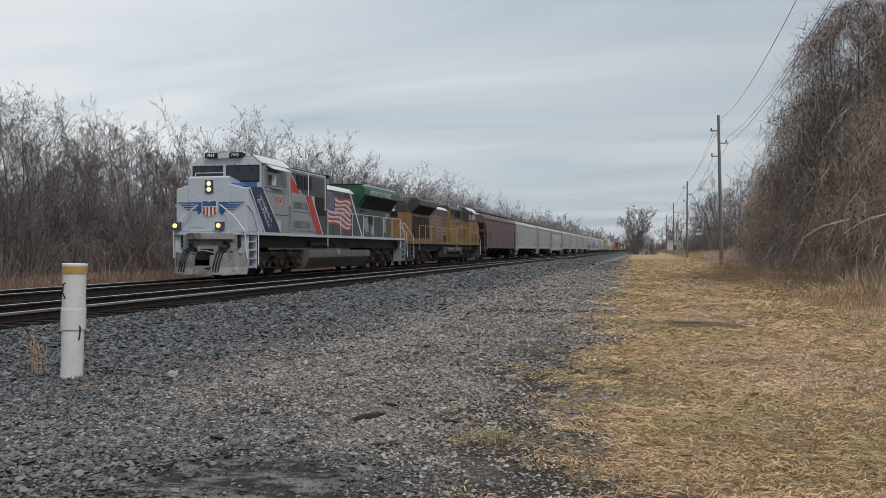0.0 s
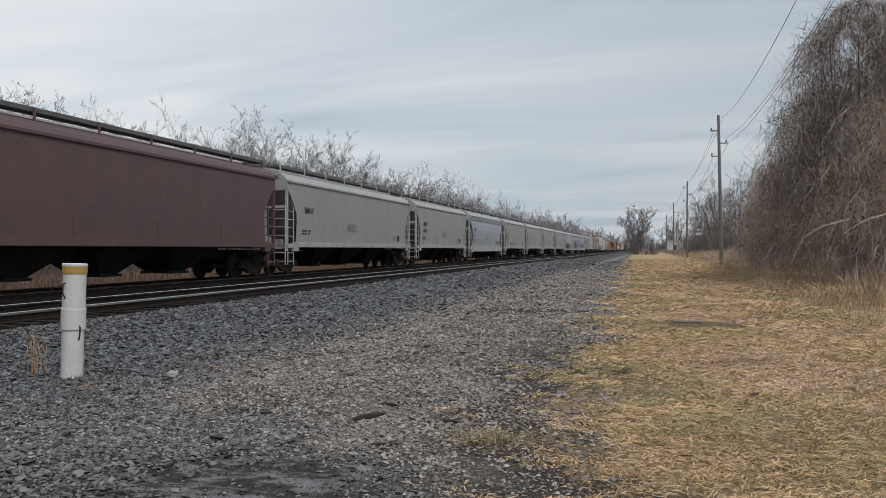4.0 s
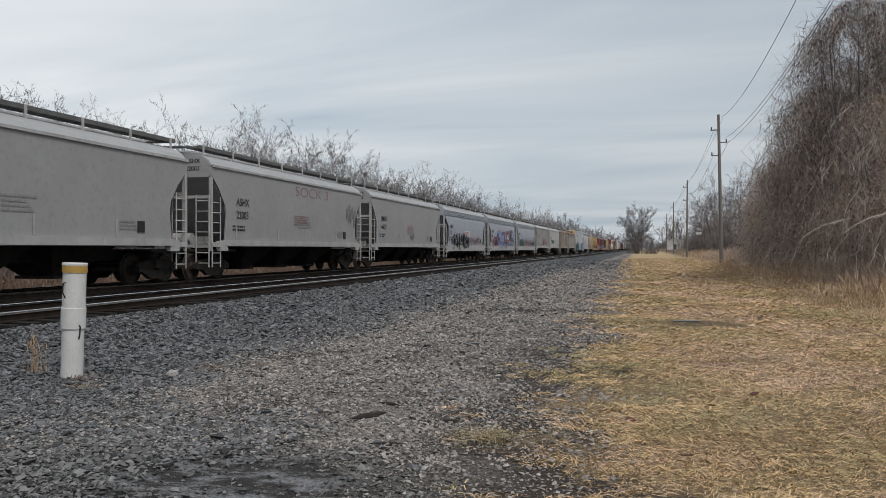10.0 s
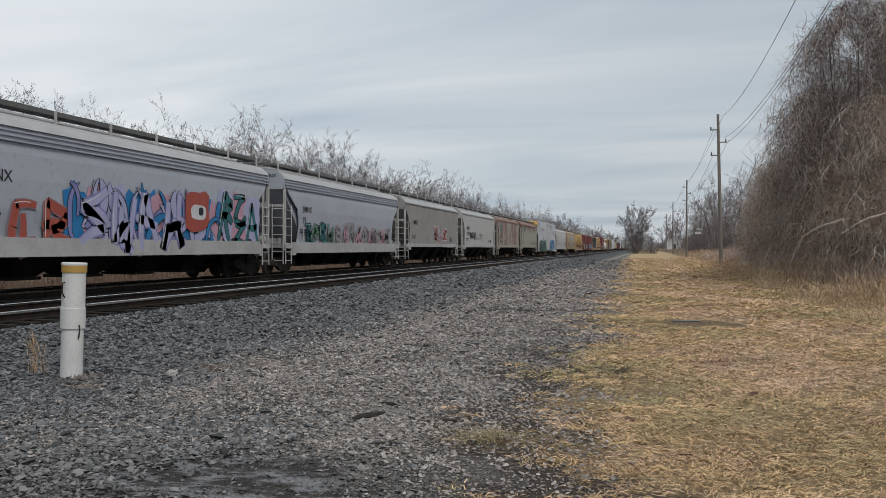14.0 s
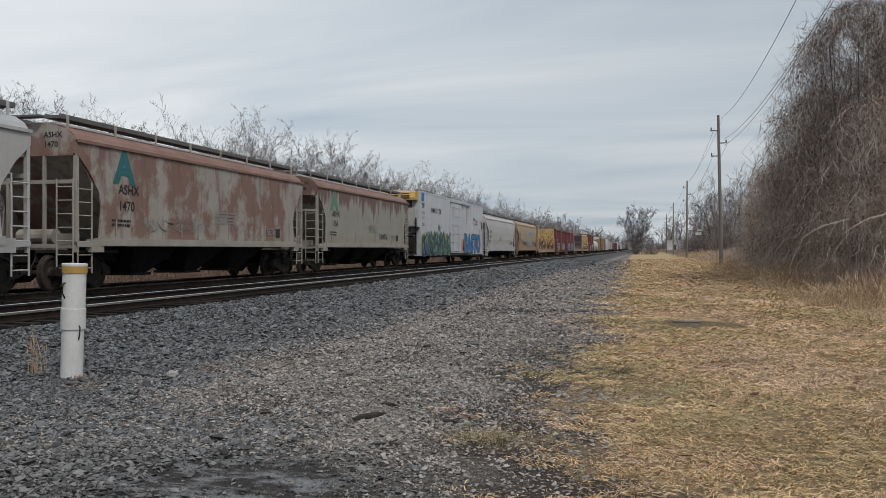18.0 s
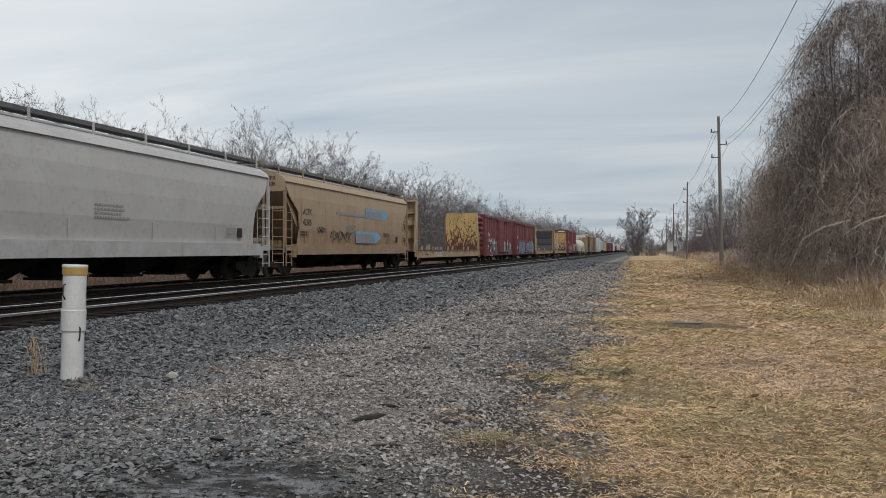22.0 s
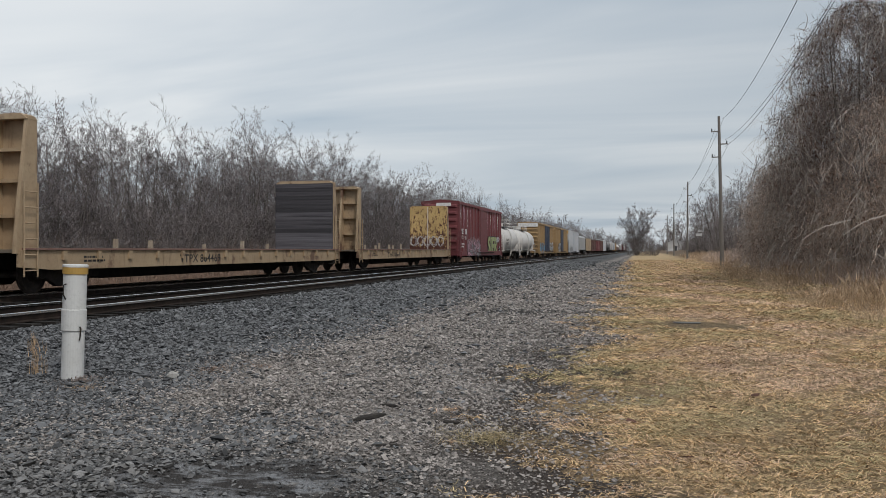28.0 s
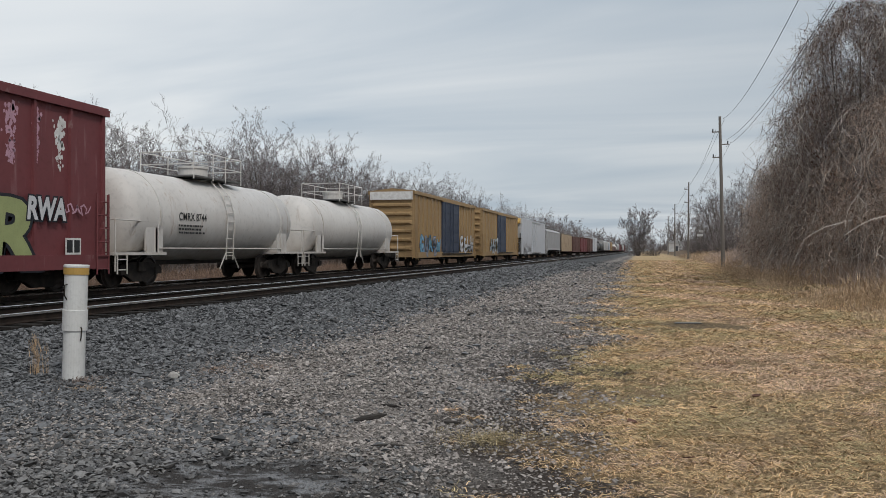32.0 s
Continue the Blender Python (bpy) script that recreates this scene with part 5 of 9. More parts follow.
def handrail(car, y0, y1, z0, z1, x, material_name, step=1.7):
    part("handrail", Build().pipe([(x, y0, z0 - 0.55), (x, y0, z1), (x, y1, z1), (x, y1, z0 - 0.55)], 0.024), material_name, car)
    n = max(2, int((y1 - y0) / step))
    for k in range(1, n):
        y = y0 + (y1 - y0) * k / n
        part("stanchion", Build().tube((x, y, z0), (x, y, z1), 0.02, n=6), material_name, car)


def steps(car, y, sx, z_top, material_name):
    well = part("step_well", Build().box(*sorted((sx * 0.95, sx * 1.0)), y - 0.36, y + 0.36, 0.35, z_top), "loco_dark", car)
    for k in range(4):
        z = 0.42 + k * (z_top - 0.55) / 3.4
        part("step", Build().box(*sorted((sx * 1.0, sx * 1.5)), y - 0.33, y + 0.33, z - 0.025, z + 0.025), material_name, well)
    for dy in (-0.37, 0.33):
        part("step_cheek", Build().box(*sorted((sx * 0.95, sx * 1.5)), y + dy, y + dy + 0.04, 0.35, z_top), material_name, well)


def wavy_flag(car, x, y0, y1, z0, z1, red, white, navy, star, rows=13, droop=0.25):
    """A painted flag that seems to blow: wavy stripes and a starred corner."""
    def edge(q, k):
        z = z1 - (z1 - z0 - droop) * k / rows
        return z - droop * q + 0.10 * math.sin(q * 9 + k * 0.35) * (0.3 + q)
    for k in range(rows):
        qs = np.linspace(0 if k > 6 else 0.30, 1 - 0.03 * (k % 3), 14)
        up_e = [(y0 + (y1 - y0) * q, edge(q, k)) for q in qs]
        lo_e = [(y0 + (y1 - y0) * q, edge(q, k + 1)) for q in qs]
        n = len(qs)
        b = Build().add([(x, *p) for p in up_e] + [(x, *p) for p in lo_e], [(i, n + i, n + i + 1, i + 1) for i in range(n - 1)])
        part("flag_stripe", b, red if k % 2 == 0 else white, car)
    qs = np.linspace(0, 0.34, 8)
    up_e = [(y0 + (y1 - y0) * q, edge(q, 0) + 0.03) for q in qs]
    lo_e = [(y0 + (y1 - y0) * q, edge(q, 7)) for q in reversed(qs)]
    fill(car, up_e + lo_e, x + 0.003, navy, "flag_field")
    b = Build()
    for i in range(6):
        for j in range(7):
            q = 0.02 + 0.052 * i + 0.02 * (j % 2)
            cy, cz = y0 + (y1 - y0) * q, edge(q, 0.5 + j * 0.93)
            b.add([(x + 0.008, cy + 0.04 * math.cos(a), cz + 0.04 * math.sin(a)) for a in (0.3, 1.55, 2.8, 4.1, 5.3)], [(0, 1, 2, 3, 4)])
    tagged(part("flag_stars", b, star, car), kind="stuff")


def shield(car, x, y, z, w, hgt, face=SIDE):
    """A plain striped shield."""
    out = [(0, 0.85), (0.1, 1.0), (0.5, 0.93), (0.9, 1.0), (1, 0.85), (1, 0.3), (0.8, 0.08), (0.5, 0), (0.2, 0.08), (0, 0.3)]
    m = Matrix.Translation((x, y, z)) @ face
    def plate(pts, lift, material_name, name):
        b = Build().add([(p[0] * w, p[1] * hgt, lift) for p in pts], [tuple(range(len(pts)))])
        me = b.mesh(name)
        me.transform(m)
        part(name, me, material_name, car)
    plate(out, 0.003, "loco_white", "shield")
    plate([(0.04, 0.62), (0.04, 0.86), (0.13, 0.96), (0.5, 0.89), (0.87, 0.96), (0.96, 0.86), (0.96, 0.62)], 0.006, "loco_blue", "shield_band")
    for k in range(4):
        u = 0.08 + k * 0.24
        plate([(u, 0.16 if k in (0, 3) else 0.06), (u + 0.12, 0.12 if k in (0, 3) else 0.05), (u + 0.12, 0.58), (u, 0.58)], 0.006, "loco_red", "shield_stripe")


def grey_locomotive(y0, y1):
    car, h = vehicle("locomotive", "grey diesel locomotive with a painted flag and winged white nose", "locomotive", y0, y1)

    def F(a):
        return -h + a
    dz = 1.74
    part("frame", Build().box(-1.2, 1.2, F(0.05), F(21.25), 1.15, dz - 0.1), "loco_black", car)
    part("deck", Build().box(-1.52, 1.52, F(0), F(21.3), dz - 0.12, dz), "loco_nose", car, "pale grey walkway edge")
    # nose: a wide lower shell with a taller middle, its top sloping back to the cab
    shell = Build().loft([[(-1.45, F(0.12), dz), (1.45, F(0.12), dz), (1.45, F(0.12), 3.34), (0.78, F(0.12), 3.50), (-0.95, F(0.12), 3.50), (-1.45, F(0.12), 3.34)],
                          [(-1.5, F(1.4), dz), (1.5, F(1.4), dz), (1.5, F(1.4), 3.44), (0.78, F(1.4), 3.58), (-0.95, F(1.4), 3.58), (-1.5, F(1.4), 3.44)]])
    part("nose", shell, "loco_nose", car, bevel=0.04)
    part("nose_hood", Build().prism([(F(0.10), dz), (F(0.10), 3.76), (F(0.2), 3.82), (F(1.35), 3.62), (F(1.35), dz)], "x", -0.95, 0.72), "loco_nose", car, bevel=0.03)
    part("nose_top", Build().prism([(F(0.25), 3.42), (F(0.35), 3.56), (F(1.4), 3.66), (F(1.4), 3.42)], "x", 0.73, 1.3), "loco_blue", car)
    part("nose_door", Build().box(-0.82, -0.28, F(0.075), F(0.10), dz + 0.15, 3.0), "loco_nose", car)
    # cab
    cab_prof = [(-1.5, dz), (-1.5, 4.36), (-1.12, 4.66), (-0.6, 4.74), (0.6, 4.74), (1.12, 4.66), (1.5, 4.36), (1.5, dz)]
    part("cab", Build().loft([[(x, F(1.30) - (0.0 if z < 4 else -0.12), z) for x, z in cab_prof], [(x, F(3.85), z) for x, z in cab_prof]]), "loco_grey", car, bevel=0.03)
    part("cab_front", Build().prism([(-1.48, 3.4), (-1.48, 4.36), (-1.1, 4.64), (1.1, 4.64), (1.48, 4.36), (1.48, 3.4)], "y", F(1.26), F(1.31)), "loco_nose", car)
    for xa, xb in ((-1.36, -0.16), (0.06, 1.36)):
        part("windscreen_rim", Build().box(xa - 0.05, xb + 0.05, F(1.235), F(1.262), 3.66, 4.32), "loco_black", car, bevel=0.01)
        part("windscreen", Build().box(xa, xb, F(1.222), F(1.24), 3.71, 4.27), "glass", car)
        for k in (0.25, 0.7):
            part("wiper", Build().pipe([(xa + (xb - xa) * k, F(1.2), 4.36), (xa + (xb - xa) * k + 0.22, F(1.19), 4.05)], 0.014), "loco_black", car)
    part("roof_edge", Build().prism([(1.51, 4.36), (1.13, 4.67), (1.15, 4.72), (1.55, 4.40)], "y", F(1.25), F(3.9)), "loco_white", car)
    part("roof_box", Build().box(-0.27, 0.21, F(1.12), F(1.6), 4.58, 4.80), "loco_nose", car)
    for xa in (-0.80, 0.22):
        nb = part("number_board", Build().box(xa, xa + 0.52, F(1.10), F(1.45), 4.60, 4.80), "loco_black", car, bevel=0.02)
        letters("1943", nb, "lettering_white", xa + 0.05, F(1.09), 4.64, 0.13, FRONT, stretch=0.98)
    part("horn_grab", Build().pipe([(-0.75, F(0.3), 3.84), (-0.75, F(0.3), 3.95), (0.45, F(0.3), 3.95), (0.45, F(0.3), 3.84)], 0.016), "loco_nose", car)
    # side windows
    wf = part("window_frame", Build().box(1.495, 1.53, F(1.50), F(3.55), 3.50, 4.20), "loco_grey", car)
    for a0, a1 in ((1.56, 2.06), (2.24, 2.96), (3.06, 3.48)):
        part("pane", Build().box(1.525, 1.537, F(a0), F(a1), 3.56, 4.14), "glass", wf)
    part("mirror", Build().box(1.54, 1.70, F(2.09), F(2.13), 3.58, 4.0), "loco_white", car)
    part("armrest", Build().box(1.50, 1.60, F(2.0), F(3.1), 3.46, 3.52), "loco_grey", car)
    part("sunshade", Build().prism([(1.50, 4.34), (1.84, 4.16), (1.85, 4.19), (1.50, 4.38)], "y", F(1.65), F(3.35)), "loco_white", car, "white metal awning")
    part("belt_rail", Build().box(1.49, 1.525, F(1.35), F(3.85), 3.36, 3.42), "loco_grey", car)
    part("side_line", Build().box(1.50, 1.51, F(2.2), F(3.8), 2.44, 2.47), "loco_dark", car)
    # long hood: electrical cabinet, engine room, flared radiators
    part("upper_hood", Build().prism([(-1.18, dz), (-1.18, 4.36), (-1.0, 4.50), (1.0, 4.50), (1.18, 4.36), (1.18, dz)], "y", F(3.85), F(8.95)), "loco_dark", car)
    part("roof_walk", Build().box(-0.9, 0.9, F(3.9), F(8.9), 4.50, 4.60), "loco_black", car)
    cab_box = part("electrical_cabinet", Build().box(1.1, 1.48, F(4.05), F(6.72), dz, 3.42), "loco_grey", car, bevel=0.02)
    part("electrical_cabinet", Build().box(-1.48, -1.1, F(4.05), F(6.72), dz, 3.42), "loco_grey", car)
    for za in (1.86, 2.66):
        dr = part("cabinet_door", Build().box(1.478, 1.50, F(4.12), F(6.66), za, za + 0.70), "loco_grey", cab_box, bevel=0.01)
        part("filter", Build().box(1.499, 1.506, F(4.3), F(6.1), za + 0.12, za + 0.42), "loco_roofgrey", dr)
        for k in range(18):
            part("louvre", Build().box(1.506, 1.512, F(4.32) + k * 0.1, F(4.36) + k * 0.1, za + 0.12, za + 0.42), "loco_grey", dr)
    part("dark_cabinet", Build().box(1.1, 1.44, F(6.78), F(8.12), 2.62, 3.42), "loco_black", car)
    part("dark_cabinet", Build().box(1.1, 1.42, F(6.78), F(8.4), dz, 2.60), "loco_dark", car)
    for a0, a1 in ((5.35, 6.05), (6.2, 7.0)):
        part("inverter_grille", Build().box(1.175, 1.21, F(a0), F(a1), 3.70, 4.28), "loco_black", car)
    handrail(car, F(4.0), F(8.0), 3.42, 4.40, 1.46, "loco_white", 1.35)
    part("engine_hood", Build().prism([(-1.02, dz), (-1.02, 3.92), (-0.75, 4.16), (0.75, 4.16), (1.02, 3.92), (1.02, dz)], "y", F(8.95), F(13.5)), "loco_dark", car)
    # white strip paints in the light that falls on the hood's roof chamfer
    part("hood_edge", Build().prism([(1.03, 3.94), (0.76, 4.18), (0.72, 4.20), (1.0, 3.98)], "y", F(8.96), F(13.3)), "loco_white", car)
    part("exhaust", Build().box(-0.35, 0.35, F(9.6), F(10.5), 4.15, 4.42), "loco_black", car)
    horn = Build()
    for k in range(3):
        horn.tube((0.9, F(8.9 + k * 0.14), 4.52), (0.9 + 0.08 * (k - 1), F(9.3 + k * 0.14), 4.56), 0.03, 0.09, 10)
    part("horn", horn, "loco_black", car)
    part("rear_hood", Build().box(-1.02, 1.02, F(13.5), F(19.75), dz, 4.2), "loco_dark", car)
    wing = [(-1.02, 3.25), (-1.5, 3.95), (-1.5, 4.28), (-1.3, 4.46), (1.3, 4.46), (1.5, 4.28), (1.5, 3.95), (1.02, 3.25)]
    part("radiator", Build().prism(wing, "y", F(13.55), F(19.78)), "loco_green", car, "dark green flared radiator housing")
    for sx in (-1, 1):
        part("radiator_intake", Build().prism([(sx * 1.03, 3.30), (sx * 1.48, 3.92), (sx * 1.50, 3.90), (sx * 1.05, 3.27)], "y", F(14.2), F(19.6)), "loco_black", car)
        part("radiator_lip", Build().box(*sorted((sx * 1.28, sx * 1.36)), F(14.0), F(19.7), 4.44, 4.50), "loco_white", car)
    part("fan_deck", Build().box(-1.15, 1.15, F(14.2), F(19.3), 4.46, 4.56), "loco_black", car)
    letters("SUPPORT OUR TROOPS", car, "lettering_white", 1.506, F(14.5), 3.99, 0.25, stretch=1.0)
    for a0, a1, za, zb, m in ((14.8, 15.7, 1.9, 2.9, "camo_pale"), (16.0, 16.7, 1.85, 2.5, "camo_pale"), (17.2, 18.2, 1.85, 3.0, "loco_green"), (18.3, 18.9, 1.8, 3.05, "camo_pale"), (15.5, 16.4, 2.4, 3.1, "loco_black"), (13.9, 15.0, 3.05, 3.2, "loco_black")):
        fill(car, blob_outline(random.Random(int(a0 * 10)), F(a0), F(a1), za, zb, rough=0.45), 1.024, m, "camouflage_patch")
    part("rear_door", Build().box(1.02, 1.035, F(17.5), F(18.15), dz + 0.1, 3.1), "loco_dark", car)
    for k in range(5):
        part("hood_door_seam", Build().box(1.02, 1.028, F(9.4 + k * 0.85), F(9.42 + k * 0.85), dz + 0.05, 3.85), "loco_black", car)
    letters("BUILDING", car, "lettering_white", 1.03, F(18.75), 3.05, 0.12)
    letters("AMERICA", car, "lettering_white", 1.03, F(18.75), 2.88, 0.12)
    # paint
    side_panel(car, [(F(0.28), 3.40), (F(1.28), 3.46), (F(3.02), dz + 0.01), (F(1.56), dz + 0.01)], 1.503, "loco_navy", "blue_band")
    side_panel(car, [(F(0.20), 3.40), (F(0.28), 3.40), (F(1.56), dz + 0.01), (F(1.48), dz + 0.01)], 1.505, "loco_white", "band_edge")
    side_panel(car, [(F(1.28), 3.46), (F(1.36), 3.46), (F(3.10), dz + 0.01), (F(3.02), dz + 0.01)], 1.505, "loco_white", "band_edge")
    rnd = random.Random(3)
    for k in range(16):
        q = rnd.random()
        cy, cz = F(0.55 + 1.5 * q + rnd.uniform(-0.1, 0.5)), 3.32 - 1.45 * q
        s = rnd.choice((0.03, 0.055))
        pts = [(cy + s * (1 if i % 2 == 0 else 0.42) * math.sin(i * math.pi / 5), cz + s * (1 if i % 2 == 0 else 0.42) * math.cos(i * math.pi / 5)) for i in range(10)]
        side_panel(car, pts, 1.510, "loco_white", "star", 0.003)
    # handwriting along the band, drawn as swashes
    for off, ln in ((0.16, 0.72), (-0.10, 0.95)):
        pts = []
        for i in range(44):
            q = i / 43
            a, z = 0.95 + off + ln * 1.15 * q, 3.12 + off * 0.3 - ln * 1.25 * q
            w = 0.10 * math.sin(i * 1.45) * (1.5 if i % 9 == 0 else 0.8)
            pts.append((F(a) + w * 0.75, z + w * 0.62))
        ribbon_part(car, [pts], 1.514, 0.016, "loco_white", "handwriting")
    for k in range(5):
        side_panel(car, [(F(2.62 + k * 0.05), 2.22 - k * 0.09), (F(3.0), 2.22 - k * 0.09), (F(3.0), 2.17 - k * 0.09), (F(2.65 + k * 0.05), 2.17 - k * 0.09)], 1.508, "loco_white", "speed_line")
    for xx, m, fat in ((1.506, "loco_white", 0.05), (1.510, "loco_red", 0.015)):
        letters("1943", car, m, xx, F(2.38), 2.84, 0.36, fat=fat, stretch=0.9)
    shield(car, 1.456, F(0.42), 1.98, 0.42, 0.5)
    for m, sh, w in (("loco_white", 0.0, 0.86), ("loco_red", 0.05, 0.70)):
        side_panel(car, [(F(3.9 + sh), 4.34), (F(3.9 + sh + w * 0.9), 4.34), (F(5.2 + sh + w * 0.9), 3.45), (F(4.9 + sh), 3.45)], 1.185 + sh * 0.1, m, "red_stripe")
        side_panel(car, [(F(5.45 + sh), 3.40), (F(5.45 + sh + w), 3.40), (F(6.75 + sh + w), dz + 0.02), (F(6.75 + sh), dz + 0.02)], 1.513 + sh * 0.1, m, "red_stripe")
    side_panel(car, [(F(3.86), 4.30), (F(4.15), 4.30), (F(4.15), 3.44), (F(3.86), 3.44)], 1.20, "loco_red", "red_stripe")
    wavy_flag(car, 1.027, F(9.1), F(12.9), 2.0, 3.86, "flag_red", "flag_white", "loco_navy", "loco_white", droop=0.35)
    side_panel(car, [(F(12.55), 3.95), (F(12.72), 3.95), (F(14.62), dz + 0.02), (F(14.45), dz + 0.02)], 1.026, "loco_white", "white_stripe")
    # wings and shield on the nose
    shield(car, -0.36, F(0.068), 2.30, 0.62, 0.62, FRONT)
    for sx in (-1, 1):
        for k in range(4):
            xa, xb = sx * 0.34, sx * (1.38 - 0.13 * k)
            z = 2.84 - 0.085 * k
            b = Build().add([(xa, F(0.07 if abs(xa) < 0.8 else 0.1), z), (xb, F(0.07), z), (xb - sx * 0.06, F(0.07), z - 0.05), (xa, F(0.07), z - 0.06)], [(0, 1, 2, 3)])
            part("wing_stripe", b, "loco_blue", car)
        b = Build().add([(sx * 0.34, F(0.072), 2.84), (sx * 0.62, F(0.072), 2.84), (sx * 0.52, F(0.072), 2.36), (sx * 0.36, F(0.072), 2.46)], [(0, 1, 2, 3)])
        part("wing_root", b, "loco_blue", car)
    # lights
    hl = part("headlight_housing", Build().box(-0.22, 0.10, F(0.055), F(0.11), 3.18, 3.66), "loco_dark", car)
    for z in (3.31, 3.53):
        part("headlight", Build().tube((-0.06, F(0.035), z), (-0.06, F(0.06), z), 0.080, n=16), "headlight", hl)
    for x in (-1.36, 0.42):
        dl = part("ditch_light_box", Build().box(x - 0.14, x + 0.14, F(-0.12), F(0.1), dz + 0.06, dz + 0.36), "loco_dark", car)
        part("ditch_light", Build().tube((x, F(-0.15), dz + 0.22), (x, F(-0.11), dz + 0.22), 0.085, n=16), "ditch_light", dl)
    # pilot, plough, steps and rails at the head
    part("pilot", Build().box(-1.1, 1.1, F(0.02), F(0.12), 0.75, dz - 0.1), "loco_grimy", car)
    part("anticlimber", Build().prism([(-1.0, F(0.05)), (-0.85, F(-0.22)), (-0.4, F(-0.32)), (0.4, F(-0.32)), (0.85, F(-0.22)), (1.0, F(0.05))], "z", 1.44, dz - 0.06), "loco_grimy", car, bevel=0.02)
    part("draft_box", Build().box(-0.42, 0.42, F(-0.18), F(0.04), 0.70, 1.22), "loco_grimy", car, bevel=0.03)
    # black plate painted for the shade inside the coupler recess; no hole is cut
    part("draft_opening", Build().box(-0.26, 0.26, F(-0.2), F(-0.17), 0.76, 1.10), "loco_black", car)
    for xx, zz in ((-0.75, 1.25), (-0.55, 1.05), (0.55, 1.05), (0.78, 1.25), (0.65, 1.33), (-0.9, 0.95), (0.92, 0.95)):
        part("jumper_socket", Build().tube((xx, F(-0.08), zz), (xx, F(0.03), zz - 0.04), 0.075, 0.06, 10), "loco_black", car)
    part("lift_lever", Build().pipe([(-1.4, F(-0.1), 0.95), (-0.5, F(-0.3), 0.92), (0.0, F(-0.45), 1.05), (0.5, F(-0.3), 0.92), (1.4, F(-0.1), 0.95)], 0.02), "loco_grimy", car)
    for sx in (-1, 1):
        ring = []
        for u, yy in ((0.30, -0.62), (0.62, -0.60), (0.95, -0.45), (1.25, -0.2), (1.5, 0.1)):
            ring.append([(sx * u, F(yy - 0.10), 0.16), (sx * u, F(yy + 0.05), 0.42), (sx * u, F(yy + 0.08), 0.86 + 0.12 * (u - 0.3)), (sx * u, F(yy + 0.13), 0.86 + 0.12 * (u - 0.3)), (sx * u, F(yy + 0.10), 0.42), (sx * u, F(yy - 0.05), 0.16)])
        part("plough", Build().loft(ring), "loco_grimy", car, "grimy pale snow plough blade")
        part("plough_brace", Build().box(*sorted((sx * 0.5, sx * 0.62)), F(-0.5), F(0.1), 0.4, 0.75), "loco_black", car)
    part("plough_centre", Build().box(-0.30, 0.30, F(-0.66), F(-0.58), 0.16, 0.48), "loco_grimy", car)
    coupler(car, F(-0.75), -1)
    coupler(car, F(22.0), 1)
    for x in (-0.82, -0.72, -0.62, 0.55, 0.66, 0.77):
        part("air_hose", Build().pipe([(x, F(-0.02), 1.15), (x + 0.04, F(-0.5), 1.0), (x + 0.02, F(-0.72), 0.6), (x - 0.05, F(-0.70), 0.26)], 0.026), "loco_black", car)
    for sx in (-1, 1):
        steps(car, F(0.5), sx, dz - 0.12, "loco_nose")
        steps(car, F(20.9), sx, dz - 0.12, "loco_grey")
        part("front_rail", Build().pipe([(sx * 0.45, F(-0.05), dz + 1.0), (sx * 1.05, F(-0.1), dz + 0.55), (sx * 1.45, F(-0.08), dz + 0.05), (sx * 1.5, F(0.05), 0.75)], 0.024), "loco_white", car)
        part("step_rail", Build().pipe([(sx * 1.52, F(0.95), 0.5), (sx * 1.52, F(0.95), dz + 0.05), (sx * 1.50, F(0.5), dz + 0.75), (sx * 1.46, F(0.1), dz + 1.0)], 0.022), "loco_white", car)
        part("rear_rail", Build().pipe([(sx * 1.5, F(20.3), dz + 1.05), (sx * 1.52, F(20.75), dz + 0.6), (sx * 1.52, F(21.15), dz + 0.05), (sx * 1.52, F(21.2), 0.7)], 0.022), "loco_white", car)
        handrail(car, F(8.3), F(20.3), dz, dz + 1.12, sx * 1.48, "loco_nose", 1.6)
    # fuel tank and underside
    tank = [(-1.45, 1.05), (-1.45, 0.72), (-1.15, 0.22), (1.15, 0.22), (1.45, 0.72), (1.45, 1.05)]
    part("fuel_tank", Build().prism(tank, "y", F(6.2), F(14.6)), "loco_tank", car, bevel=0.03)
    part("tank_filler", Build().box(1.44, 1.5, F(9.6), F(9.9), 0.85, 1.1), "loco_grey", car)
    for a in (9.2, 11.0, 13.2):
        part("air_pipe", Build().pipe([(1.3, F(a), 1.4), (1.42, F(a + 0.3), 1.2), (1.42, F(a + 1.0), 1.25)], 0.03), "loco_black", car)
    part("air_reservoir", Build().tube((1.2, F(6.6), 1.3), (1.2, F(9.0), 1.3), 0.14, n=12), "loco_black", car)
    loco_truck(car, F(3.6))
    loco_truck(car, F(17.3))


